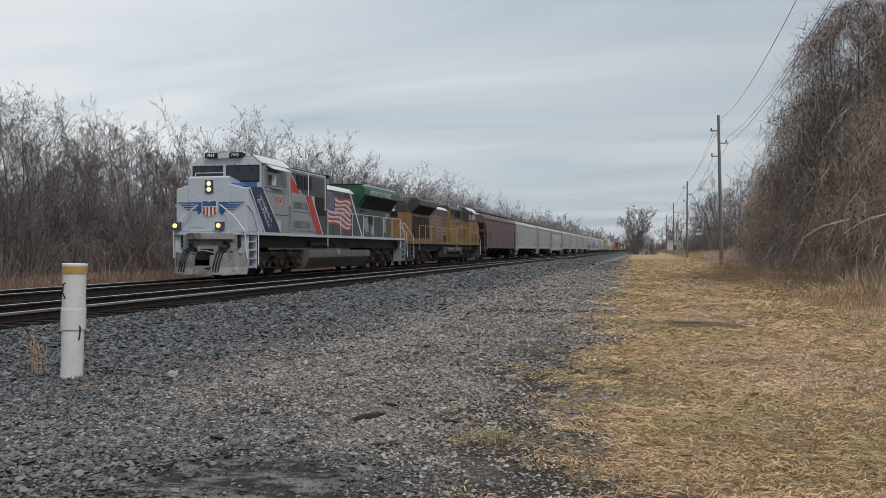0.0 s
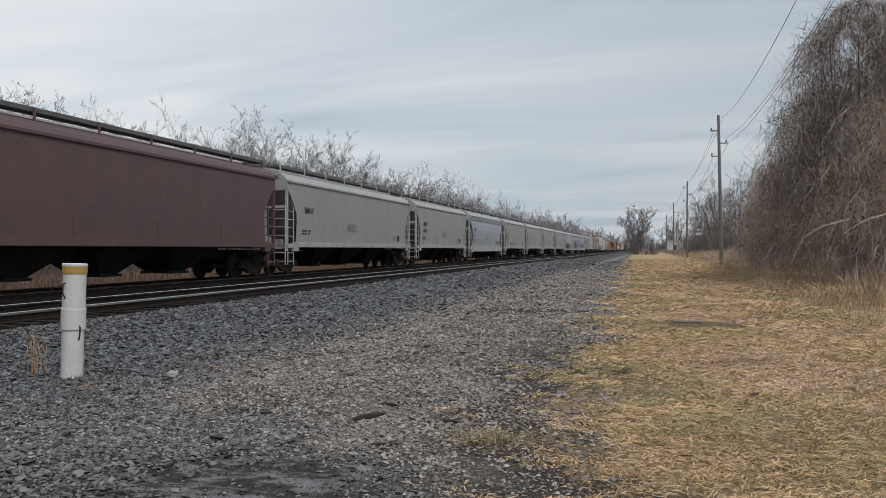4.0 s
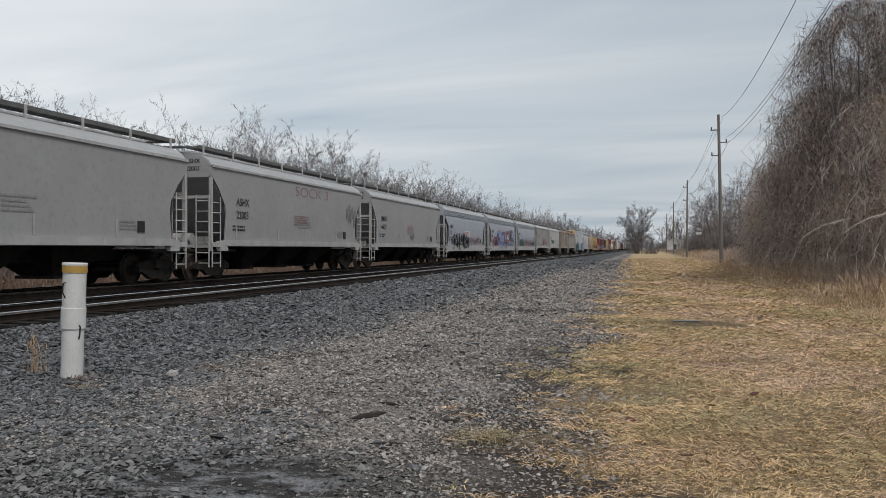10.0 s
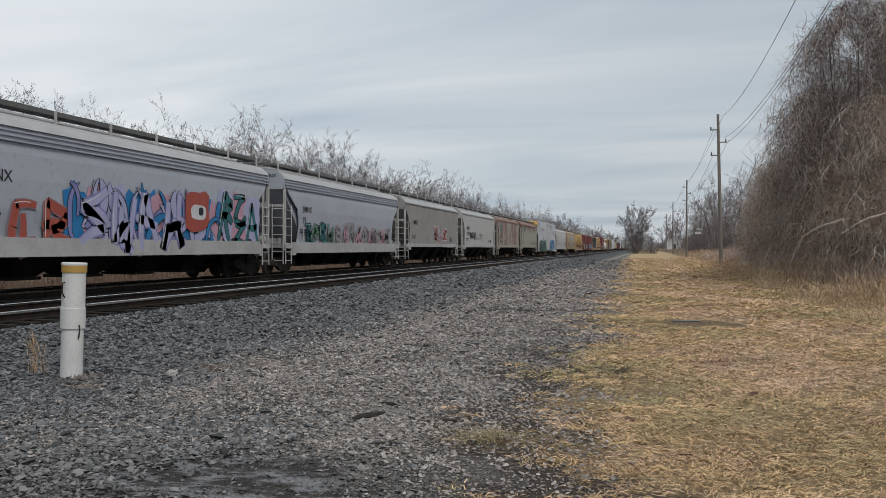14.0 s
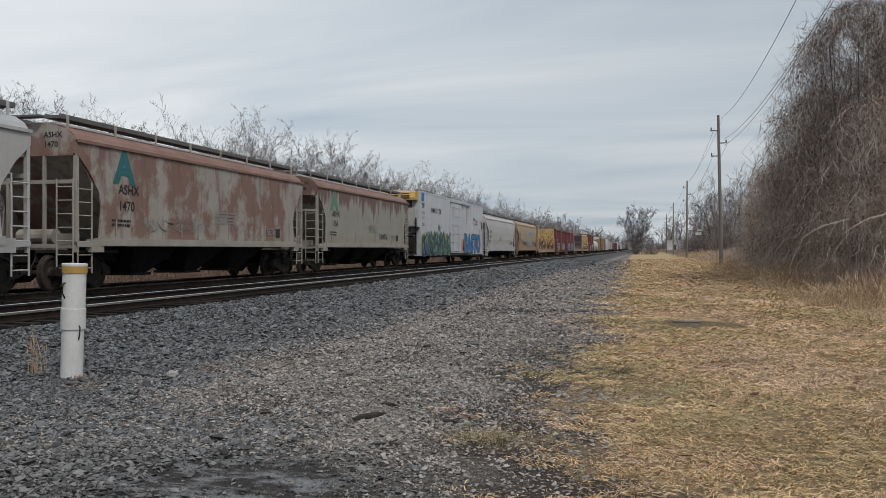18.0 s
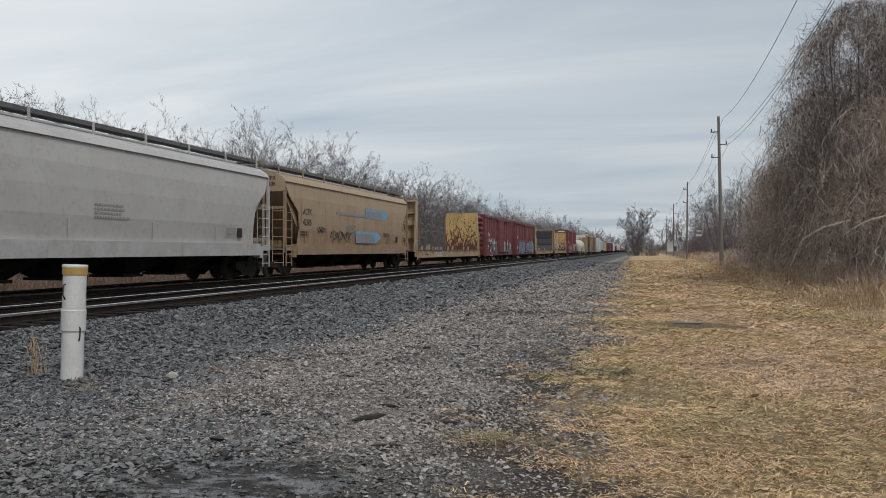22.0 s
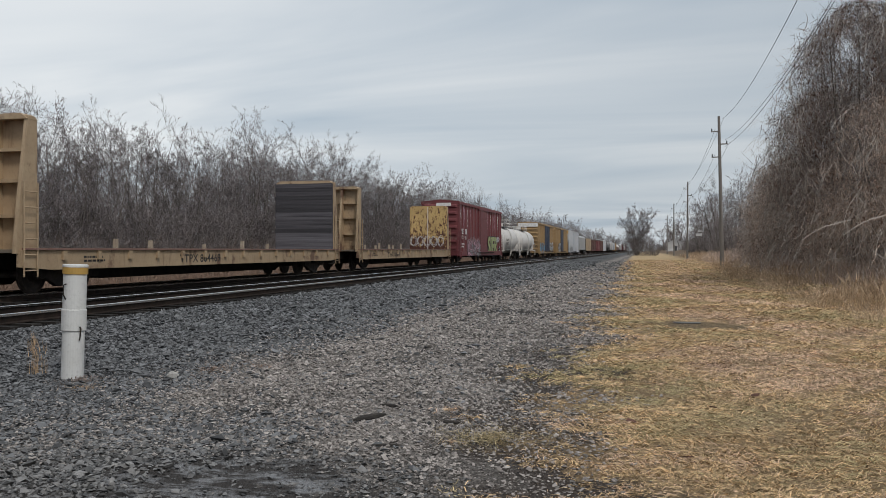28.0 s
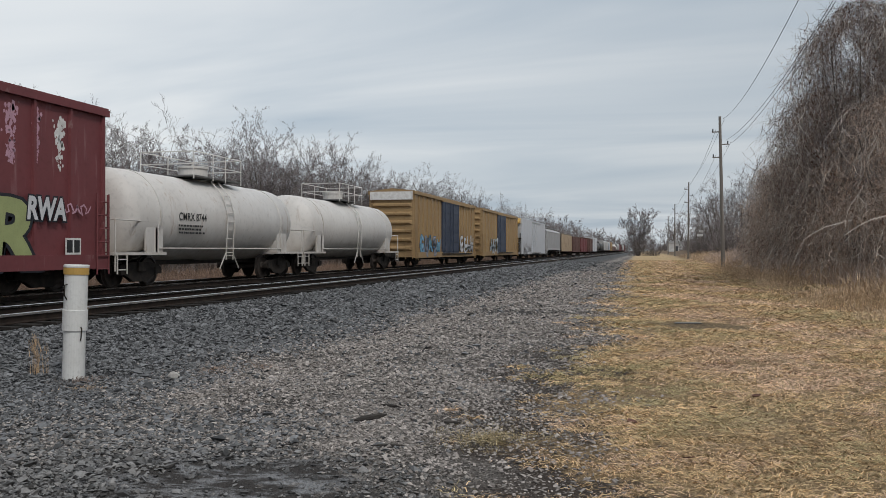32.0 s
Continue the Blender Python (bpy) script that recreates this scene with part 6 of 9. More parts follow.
def yellow_locomotive(y0, y1):
    car, h = vehicle("locomotive", "weathered yellow diesel locomotive with a dark grey roof running backwards", "locomotive", y0, y1)

    def F(a):
        return -h + a
    dz = 1.58
    part("frame", Build().box(-1.2, 1.2, F(0.05), F(23.3), 1.0, dz - 0.1), "loco_black", car)
    part("deck", Build().box(-1.5, 1.5, F(0), F(23.4), dz - 0.16, dz), "loco_yellow", car)
    hood = [(-0.9, dz), (-0.9, 3.55), (0.9, 3.55), (0.9, dz)]
    part("rear_hood", Build().prism(hood, "y", F(1.5), F(12.9)), "loco_yellow", car)
    part("hood_top", Build().prism([(-0.9, 3.55), (-0.9, 4.0), (-0.7, 4.2), (0.7, 4.2), (0.9, 4.0), (0.9, 3.55)], "y", F(1.5), F(12.9)), "loco_roofgrey", car)
    part("end_taper", Build().prism([(F(1.47), 3.5), (F(1.47), 3.95), (F(1.9), 4.3), (F(2.5), 4.36), (F(2.5), 3.5)], "x", -0.92, 0.92), "loco_roofgrey", car)
    wing = [(-0.9, 3.45), (-1.46, 3.98), (-1.46, 4.30), (-1.3, 4.40), (1.3, 4.40), (1.46, 4.30), (1.46, 3.98), (0.9, 3.45)]
    part("radiator", Build().prism(wing, "y", F(2.4), F(7.3)), "loco_roofgrey", car, "overhanging dark grey radiator housing")
    for sx in (-1, 1):
        part("radiator_intake", Build().prism([(sx * 0.91, 3.48), (sx * 1.42, 3.96), (sx * 1.44, 3.93), (sx * 0.93, 3.44)], "y", F(2.6), F(7.0)), "loco_black", car)
        for k in range(9):
            part("hood_screen", Build().box(*sorted((sx * 0.89, sx * 0.925)), F(2.7 + k * 0.52), F(3.05 + k * 0.52), dz + 0.25, 3.25), "loco_black", car)
    # the bright chamfer of the hood roof, its light painted as a white strip
    part("hood_edge", Build().prism([(0.91, 4.02), (0.72, 4.22), (0.68, 4.24), (0.88, 4.06)], "y", F(7.3), F(12.9)), "loco_white", car)
    for z in (3.62, 3.85):
        part("rear_lamp", Build().tube((0.0, F(1.40), z), (0.0, F(1.48), z), 0.09, n=14), "loco_white", car)
    part("number_board", Build().box(-0.25, 0.25, F(1.43), F(1.51), 3.2, 3.5), "loco_black", car)
    # alternator and blower section up to the cab
    part("mid_hood", Build().prism([(-1.05, dz), (-1.05, 3.42), (1.05, 3.42), (1.05, dz)], "y", F(12.9), F(18.3)), "loco_yellow", car)
    part("mid_hood_top", Build().prism([(-1.05, 3.42), (-1.05, 4.25), (-0.85, 4.46), (0.85, 4.46), (1.05, 4.25), (1.05, 3.42)], "y", F(13.1), F(18.3)), "loco_roofgrey", car)
    part("mid_hood_low", Build().prism([(-1.05, 3.42), (-1.05, 3.95), (-0.85, 4.15), (0.85, 4.15), (1.05, 3.95), (1.05, 3.42)], "y", F(12.9), F(13.1)), "loco_yellow", car)
    part("grille", Build().box(1.04, 1.07, F(13.7), F(14.6), 3.75, 4.2), "loco_black", car)
    for k in range(9):
        part("grille_bar", Build().box(1.05, 1.09, F(14.9 + k * 0.22), F(15.0 + k * 0.22), 3.6, 4.15), "loco_black", car)
    for k in range(7):
        part("hood_door_seam", Build().box(1.048, 1.056, F(13.1 + k * 0.72), F(13.12 + k * 0.72), dz + 0.05, 3.4), "loco_dark", car)
    letters("BUILDING AMERICA", car, "lettering", 1.058, F(14.8), 3.05, 0.15)
    shield(car, 1.056, F(17.3), 2.72, 0.36, 0.42)
    wavy_flag(car, 0.93, F(12.3), F(8.5), 1.85, 3.75, "flag_faded", "flag_pale", "loco_roofgrey", "flag_pale", droop=0.2)
    # cab and nose
    cab_prof = [(-1.48, dz), (-1.48, 4.25), (-1.1, 4.52), (1.1, 4.52), (1.48, 4.25), (1.48, dz)]
    part("cab", Build().prism([(x, z) for x, z in cab_prof if z > 3.3] + [(1.48, 3.35), (-1.48, 3.35)], "y", F(18.3), F(21.4)), "loco_roofgrey", car)
    part("cab_side", Build().box(-1.48, 1.48, F(18.3), F(21.4), dz, 3.35), "loco_yellow", car)
    part("roof_edge", Build().prism([(1.49, 4.26), (1.12, 4.53), (1.14, 4.57), (1.52, 4.30)], "y", F(18.5), F(21.4)), "loco_white", car)
    for a0, a1, x in ((18.45, 19.05, 1.0), (19.5, 20.5, 1.48), (20.6, 21.05, 1.48)):
        part("window", Build().box(1.47, 1.495, F(a0), F(a1), 3.55, 4.10), "glass", car)
    part("sunshade", Build().prism([(1.48, 4.22), (1.80, 4.05), (1.81, 4.08), (1.48, 4.26)], "y", F(19.4), F(21.1)), "loco_white", car)
    part("nose", Build().prism([(F(21.4), dz), (F(21.4), 3.65), (F(22.0), 3.55), (F(23.2), 3.15), (F(23.3), dz)], "x", -1.4, 1.4), "loco_yellow", car, bevel=0.04)
    letters("6820", car, "loco_number", 1.49, F(19.7), 2.72, 0.44, fat=0.02)
    for a0 in (19.6, 21.2):
        vent = part("side_vent", Build().box(1.475, 1.495, F(a0), F(a0 + 1.2), 1.75, 2.35), "loco_dark", car)
        for k in range(9):
            part("louvre", Build().box(1.49, 1.51, F(a0 + 0.03), F(a0 + 1.17), 1.78 + k * 0.063, 1.81 + k * 0.063), "loco_yellow", vent)
    for a0 in (15.9, 17.6):
        vent = part("side_vent", Build().box(1.05, 1.06, F(a0), F(a0 + 0.5), 2.1, 2.35), "loco_dark", car)
    part("equipment_box", Build().box(1.0, 1.45, F(11.9), F(13.4), dz, 2.15), "loco_yellow", car)
    for sx in (-1, 1):
        handrail(car, F(2.4), F(13.6), dz, dz + 1.05, sx * 1.46, "hopper_cream", 1.5)
        handrail(car, F(14.2), F(19.0), dz, dz + 1.25, sx * 1.46, "hopper_cream", 1.6)
        steps(car, F(0.5), sx, dz - 0.12, "loco_dark")
        steps(car, F(22.9), sx, dz - 0.12, "loco_dark")
        part("rear_rail", Build().pipe([(sx * 0.7, F(0.4), dz + 1.1), (sx * 1.1, F(0.3), dz + 1.1), (sx * 1.48, F(0.9), dz + 0.25), (sx * 1.5, F(0.95), 0.5)], 0.022), "loco_white", car)
        part("rear_rail", Build().pipe([(sx * 0.75, F(0.1), dz + 1.0), (sx * 1.3, F(-0.05), dz + 0.5), (sx * 1.35, F(-0.05), 0.6)], 0.022), "loco_white", car)
        part("front_rail", Build().pipe([(sx * 1.4, F(23.2), dz + 0.7), (sx * 1.5, F(23.45), dz + 0.3), (sx * 1.5, F(23.5), 0.6)], 0.022), "loco_white", car)
    tank = [(-1.4, 0.95), (-1.4, 0.5), (-1.15, 0.2), (1.15, 0.2), (1.4, 0.5), (1.4, 0.95)]
    part("fuel_tank", Build().prism(tank, "y", F(8.2), F(15.6)), "loco_black", car)
    for a0, a1 in ((10.2, 12.4), (12.8, 14.6)):
        part("air_reservoir", Build().tube((1.38, F(a0), 0.98), (1.38, F(a1), 0.98), 0.24, n=16), "loco_roofgrey", car)
    for a0 in (9.2, 14.8):
        part("equipment_box", Build().box(1.1, 1.5, F(a0), F(a0 + 0.85), 0.7, 1.25), "loco_roofgrey", car)
    coupler(car, F(-0.5), -1)
    coupler(car, F(24.0), 1)
    loco_truck(car, F(4.4))
    loco_truck(car, F(18.9))


def far_car(label, y0, y1, body, kind, top):
    """Cars that stay far down the line: body, roof, ends, sill and trucks."""
    car, h = vehicle({"hopper": "hopper_car", "box": "boxcar", "tank": "tank_car", "gondola": "gondola_car"}[kind], label, "freight car", y0, y1)
    if kind == "tank":
        n = 20
        rings = [[(1.4 * k * math.cos(2 * math.pi * i / n), y, 2.2 + 1.4 * k * math.sin(2 * math.pi * i / n)) for i in range(n)] for y, k in ((-h + 0.6, 0.3), (-h + 0.7, 0.8), (-h + 1.0, 1), (h - 1.0, 1), (h - 0.7, 0.8), (h - 0.6, 0.3))]
        part("tank", Build().loft(rings), body, car, smooth=True)
        part("dome", Build().tube((0, 0, 3.5), (0, 0, 4.0), 0.6, n=14), body, car)
    elif kind == "gondola":
        for sx in (-1, 1):
            part("side_wall", Build().box(*sorted((sx * 1.42, sx * 1.5)), -h, h, 0.9, top), body, car)
        part("load", Build().box(-1.4, 1.4, -h + 0.5, h - 0.5, 1.0, top + 0.25), "deck_wood", car)
    elif kind == "hopper":
        tub = [(-h + 0.05, top - 0.4), (-h + 0.05, 3.4), (-h + 2.2, 1.1), (h - 2.2, 1.1), (h - 0.05, 3.4), (h - 0.05, top - 0.4)]
        part("tub", Build().prism(tub, "x", -1.5, 1.5), body, car)
        part("roof", Build().prism([(-1.52, top - 0.4), (-0.8, top), (0.8, top), (1.52, top - 0.4)], "y", -h, h), "roof_steel", car)
    else:
        part("body", Build().box(-1.5, 1.5, -h, h, 0.75, top - 0.1), body, car)
        part("roof", Build().prism([(-1.55, top - 0.1), (0, top + 0.05), (1.55, top - 0.1)], "y", -h - 0.03, h + 0.03), body, car)
        part("door", Build().box(1.49, 1.57, -1.7, 1.7, 0.8, top - 0.25), body, car)
        for k in range(12):
            y = -h + 0.3 + k * (2 * h - 0.6) / 11
            if abs(y) > 1.8:
                part("side_post", Build().box(1.49, 1.545, y - 0.06, y + 0.06, 0.8, top - 0.2), body, car)
    part("side_sill", Build().box(-1.45, 1.45, -h, h, 0.95, 1.12), "black_iron", car)
    for e in (-1, 1):
        truck(car, e * (h - 1.4))
        coupler(car, e * (h + 0.85), e)


def build_train():
    grey_locomotive(28.8, 50.1)
    yellow_locomotive(51.2, 74.6)
    car, h = hopper("maroon covered hopper car with a rust-brown roof", 76.7, 95.2, "hopper_maroon", "hopper_maroon", "hopper_maroon", sill="hopper_maroon")
    bars(car, "lettering", 1.56, -h + 2.0, 2.0, 1.3, 0.8, 3, seed=4)
    grey = ("hopper_grey", "roof_steel", "frame_white")
    blue = ("hopper_bluegrey", "roof_steel", "frame_white")
    hopper("light grey covered hopper car with clean flat sides", 96.4, 115.0, *grey, text=("SMNX", ""))
    hopper("light grey covered hopper car with black reporting marks", 116.6, 132.2, *grey, text=("SMNX", "44591"))
    hopper("pale blue-grey covered hopper car with rounded sides", 133.7, 150.2, *blue, "round", ("SMNX", "290"))
    car, h = hopper("light grey hopper car with small black scrawls", 152.0, 167.5, *grey, text=("ASHX", "22004"))
    scrawl(car, 1.556, -h + 1.0, -h + 1.35, 1.9, 2.95, "spray_black", 5, 8)
    scrawl(car, 1.556, -h + 3.6, -h + 5.2, 1.52, 1.85, "spray_black", 6, 7)
    scrawl(car, 1.556, -h + 6.6, -h + 7.8, 1.5, 1.8, "spray_black", 7, 5)
    hopper("light grey covered hopper car with a faint rust stain", 169.25, 184.9, *grey, text=("SMNX", "44383"))
    car, h = hopper("light grey hopper car with thin scrawled graffiti", 186.5, 202.05, *grey, text=("ASHX", "22003"))
    letters("SOCK 3", car, "spray_mauve", 1.556, -h + 7.0, 3.28, 0.42, stretch=1.9, name="scrawl", fat=-0.01)
    bars(car, "spray_mauve", 1.556, -h + 6.9, 2.05, 1.7, 0.45, 5, seed=9)
    scrawl(car, 1.556, h - 2.3, h - 0.9, 2.0, 3.3, "spray_black", 8, 6)
    car, h = hopper("light grey hopper car with a faded red notice", 203.7, 219.3, *grey, text=("SMNX", "44673"))
    bars(car, "spray_pink", 1.556, -h + 7.0, 2.1, 1.8, 0.5, 5, seed=10)
    scrawl(car, 1.556, -h + 7.7, -h + 8.6, 1.5, 2.05, "spray_black", 11, 5)
    car, h = hopper("blue-grey rounded hopper car with bold black graffiti", 220.9, 237.25, *blue, "round", ("SMNX", "225"))
    graffiti(car, 1.632, -h + 2.4, -h + 8.4, 1.08, 2.3, 7, "spray_white", ["spray_black", "lettering"], 31, width=0.03, bulk=1.35)
    side_panel(car, [(-h + 7.0, 2.05), (-h + 9.0, 2.05), (-h + 9.0, 2.5), (-h + 7.0, 2.5)], 1.566, "spray_white", "notice")
    bars(car, "spray_red", 1.575, -h + 7.1, 2.1, 1.7, 0.36, 4, seed=3)
    graffiti(car, 1.572, -h + 9.0, -h + 13.4, 1.3, 2.1, 6, "spray_red", ["hopper_bluegrey"], 33, width=0.03)
    car, h = hopper("blue-grey rounded hopper car with large colourful graffiti", 238.85, 255.55, *blue, "round", ("SMNX", "604"))
    graffiti(car, 1.572, -h + 2.5, -h + 4.8, 0.95, 2.3, 2, "spray_mauve", ["spray_red"], 35, width=0.04)
    wild_letters(car, 1.575, -h + 4.7, -h + 12.6, 0.95, 2.9, 50, ["spray_violet", "spray_lilac", "spray_lilac", "spray_blue"], 36, ["spray_blue", "spray_pink", "spray_lilac", "spray_blue"])
    graffiti(car, 1.622, -h + 5.0, -h + 10.2, 1.0, 2.75, 4, "spray_violet", ["spray_lilac"], 37, width=0.06)
    fill(car, blob_outline(random.Random(2), -h + 10.2, -h + 11.9, 1.55, 3.0), 1.632, "spray_red", "painted_face")
    fill(car, blob_outline(random.Random(3), -h + 10.6, -h + 11.6, 2.0, 2.5, rough=0.1), 1.636, "spray_white", "painted_eye")
    fill(car, blob_outline(random.Random(4), -h + 11.1, -h + 11.4, 2.15, 2.42, rough=0.05), 1.640, "spray_black", "painted_pupil")
    graffiti(car, 1.575, -h + 12.6, -h + 15.6, 1.2, 3.1, 3, "spray_black", ["spray_teal"], 38, cloud=["spray_lilac", "spray_pink"], width=0.05)
    car, h = hopper("blue-grey rounded hopper car with teal and red graffiti", 257.05, 273.5, *blue, "round", ("SMNX", "19"))
    graffiti(car, 1.572, -h + 1.9, -h + 5.4, 1.35, 2.2, 4, "spray_black", ["spray_teal", "spray_green"], 41)
    graffiti(car, 1.572, -h + 5.6, -h + 14.5, 1.3, 2.2, 9, "spray_mauve", ["spray_grey", "spray_pink"], 42, width=0.03)
    car, h = hopper("drab grey hopper car with a pale orange patch", 275.0, 290.0, "hopper_drab", "roof_steel", "frame_white", text=("SMNX", ""))
    graffiti(car, 1.556, -h + 7.0, -h + 11.0, 1.6, 2.6, 3, "spray_white", ["spray_red", "spray_pink"], 43)
    car, h = hopper("white covered hopper car with a black scrawled tag", 291.7, 306.9, "hopper_white", "roof_steel", "frame_white", text=("SMNX", "044270"))
    graffiti(car, 1.556, -h + 3.1, -h + 5.4, 1.9, 2.45, 6, "spray_black", ["spray_black"], 44, width=0.02)
    scrawl(car, 1.556, -h + 5.4, -h + 6.9, 1.75, 2.1, "spray_grey", 45, 7)
    bars(car, "lettering_faint", -0.8, -h - 0.012, 3.55, 0.9, 0.4, 4, FRONT, 8)
    for k, (yy0, yy1, bodym, num, seed) in enumerate(((308.6, 323.45, "hopper_rusted", "1470", 51), (325.2, 340.2, "hopper_cream", "1156", 52))):
        car, h = hopper("rust-streaked cream hopper car with a faded green letter", yy0, yy1, bodym, "roof_rust", "frame_dull", text=("ASHX", num))
        letters("A", car, "spray_green" if k else "spray_teal", 1.556, -h + 1.6, 2.95, 0.85, stretch=1.1, fat=0.05, name="painted_letter")
        scrawl(car, 1.556, -h + 3.0 + 6 * k, -h + 6.6 + 4 * k, 1.55, 2.0, "spray_black" if k else "spray_grey", seed, 10)
    # refrigerator car
    car, h = reefer("white refrigerator car with green and blue graffiti", 343.2, 365.0, "")
    letters("ARMN 111238", car, "lettering", 1.572, -h + 2.55, 3.55, 0.36, stretch=0.95)
    part("blue_panel", Build().box(1.562, 1.570, -h + 0.06, -h + 0.75, 4.22, 4.80), "spray_blue", car)
    letters("ARMN", car, "lettering", 1.565, -h + 0.1, 3.98, 0.13)
    letters("111238", car, "lettering", 1.565, -h + 0.1, 3.78, 0.13)
    wild_letters(car, 1.568, -h + 0.15, -h + 8.6, 0.66, 2.3, 125, ["mural_blue", "mural_blue", "mural_green", "mural_leaf", "mural_leaf"], 55, ["mural_lime", "mural_leaf", "mural_lime", "mural_blue"], band="post_orange")
    for k, (za, zb) in enumerate(((3.75, 4.2), (3.35, 3.6), (2.95, 3.3), (2.55, 2.9))):
        scrawl(car, 1.566, -h + 0.2, -h + 1.0, za, zb, "spray_black", 56 + 10 * k, 4, 0.012)
    scrawl(car, 1.566, -h + 4.7, -h + 5.4, 2.25, 2.9, "spray_black", 57, 5, 0.022)
    for m, xx, fat in (("spray_black", 1.570, 0.085), ("spray_blue", 1.574, 0.045)):
        letters("BASTO", car, m, xx, -h + 13.75, 0.86, 1.36, stretch=1.12, fat=fat, name="painted_letters")
    for a0, m in ((12.9, "spray_pink"), (13.7, "spray_yellow"), (15.6, "spray_lime"), (18.9, "spray_pink"), (19.7, "spray_pink")):
        fill(car, blob_outline(random.Random(int(a0 * 9)), -h + a0 - 0.6, -h + a0 + 0.7, 0.75, 2.0, rough=0.35), 1.5665, m, "paint_cloud")
    for k, (a0, w, lo) in enumerate(((12.95, 0.05, 4.05), (13.3, 0.04, 4.1), (14.5, 0.10, 2.95), (14.72, 0.07, 3.2), (15.0, 0.09, 2.9), (15.28, 0.06, 3.5), (16.2, 0.06, 3.7), (16.45, 0.05, 3.9))):
        fill(car, [(-h + a0, 4.52), (-h + a0 + w, 4.52), (-h + a0 + w * 0.7, (lo + 4.5) / 2), (-h + a0 + w * 0.45, lo), (-h + a0 + w * 0.2, (lo + 4.5) / 2)], 1.5662, "rust_run", "rust_run")
    shield(car, 1.566, -h + 17.4, 2.98, 0.7, 0.8)
    letters("BUILDING", car, "lettering", 1.566, -h + 18.3, 3.38, 0.17)
    letters("AMERICA", car, "lettering", 1.566, -h + 18.3, 3.12, 0.17)
    scrawl(car, 1.566, -h + 20.8, -h + 21.5, 2.5, 3.8, "spray_black", 58, 4, 0.04)
    bars(car, "lettering_faint", 1.566, -h + 19.9, 1.9, 0.7, 0.9, 8, seed=12)
    # two cars with barrel sides
    hopper("white barrel-sided hopper car with a deep side sill", 366.9, 385.0, "hopper_white", "hopper_white", "frame_white", "centre", ("SHPX", "43241"))
    car, h = hopper("tan rust-streaked hopper car with faded blue paint", 386.5, 404.9, "hopper_tan", "hopper_tan", "frame_tan", "centre", ("ACFX", "42505"))
    side_panel(car, [(-h + 5.8, 2.78), (-h + 10.0, 2.78), (-h + 10.0, 2.92), (-h + 5.8, 2.92)], 1.562, "spray_grey", "painted_bar")
    for za, zb, a0, a1 in ((2.75, 3.25, 10.1, 14.2), (1.45, 2.05, 8.6, 12.8)):
        fill(car, [(-h + a0, za), (-h + a1 - 0.9, za), (-h + a1, (za + zb) / 2), (-h + a1 - 0.6, zb), (-h + a0, zb)], 1.562, "spray_sky", "painted_patch")
        fill(car, [(-h + a0 + 0.2, za + 0.06), (-h + a1 - 1.1, za + 0.06), (-h + a1 - 1.4, zb - 0.12), (-h + a0 + 0.2, zb - 0.12)], 1.567, "spray_grey", "painted_patch")
    scrawl(car, 1.562, -h + 5.0, -h + 7.9, 1.45, 2.05, "spray_black", 60, 7, 0.03)
    scrawl(car, 1.562, -h + 3.4, -h + 4.4, 1.8, 2.2, "spray_black", 61, 5, 0.03)
    scrawl(car, 1.562, -h + 13.2, -h + 14.4, 1.8, 2.1, "spray_black", 62, 5, 0.025)
    # flatcars and boxcars
    flat_deck_car("empty tan flatcar with a peeling yellow end wall", 407.1, 428.3, "flat_tan", "flat_yellow", 0, "TTPX 8204")
    car, h = boxcar("dark red boxcar with white graffiti and ribbed sides", 430.9, 447.8, "box_red", ribs=13, door=(0.42, 0.615), text=("ATW", "91 58"))
    graffiti(car, 1.55, -h + 2.4, -h + 6.4, 0.72, 2.15, 4, "box_brown", ["spray_white", "spray_grey"], 63)
    graffiti(car, 1.55, -h + 10.6, -h + 15.3, 0.78, 2.1, 5, "box_brown", ["spray_white", "spray_grey"], 64)
    letters("ATW 9158", car, "lettering_white", 0.2, -h - 0.02, 4.12, 0.14, FRONT)
    car, h = boxcar("dark red boxcar with pale blue graffiti", 449.5, 466.25, "box_red", ribs=13, door=(0.47, 0.60), text=("ATW", ""))
    wild_letters(car, 1.55, -h + 3.2, -h + 16.4, 0.72, 2.3, 95, ["spray_sky", "spray_grey", "spray_sky", "spray_lilac"], 65, ["spray_teal", "spray_grey"])
    flat_deck_car("tan flatcar with a dark plank end wall", 469.1, 490.2, "flat_tan", "plank_dark", 0, "TTPX 804469", planks=True)
    car, h = flat_deck_car("empty tan flatcar with a graffitied yellow end wall", 493.3, 514.0, "flat_tan", "flat_yellow", 0, "TTPX 80663", strip=True)
    rnd = random.Random(6)
    b = Build()
    for k in range(5):
        c = -1.1 + k * 0.52
        n = 12
        for rr in (0.27, 0.20):
            pts = [Vector((c + rr * math.cos(2 * math.pi * i / n) * rnd.uniform(0.85, 1.1), h - 0.66, 1.75 + 1.5 * rr * math.sin(2 * math.pi * i / n) * rnd.uniform(0.8, 1.1))) for i in range(n)]
            b.pipe(pts + [pts[0]], 0.016, 4)
    part("scrawl", b, "spray_white", car)
    car, h = boxcar("tall faded red boxcar with purple and lime graffiti", 517.2, 537.55, "box_red", top=5.0, ribs=15, door=(0.40, 0.59), text=None)
    for xx, (s, a, z) in enumerate((("CR", 0.95, 2.42), ("LE", 2.35, 2.42))):
        side_panel(car, [(-h + a, z - 0.06), (-h + a + 0.62, z - 0.06), (-h + a + 0.62, z + 0.36), (-h + a, z + 0.36)], 1.538, "lettering_white", "letter_panel")
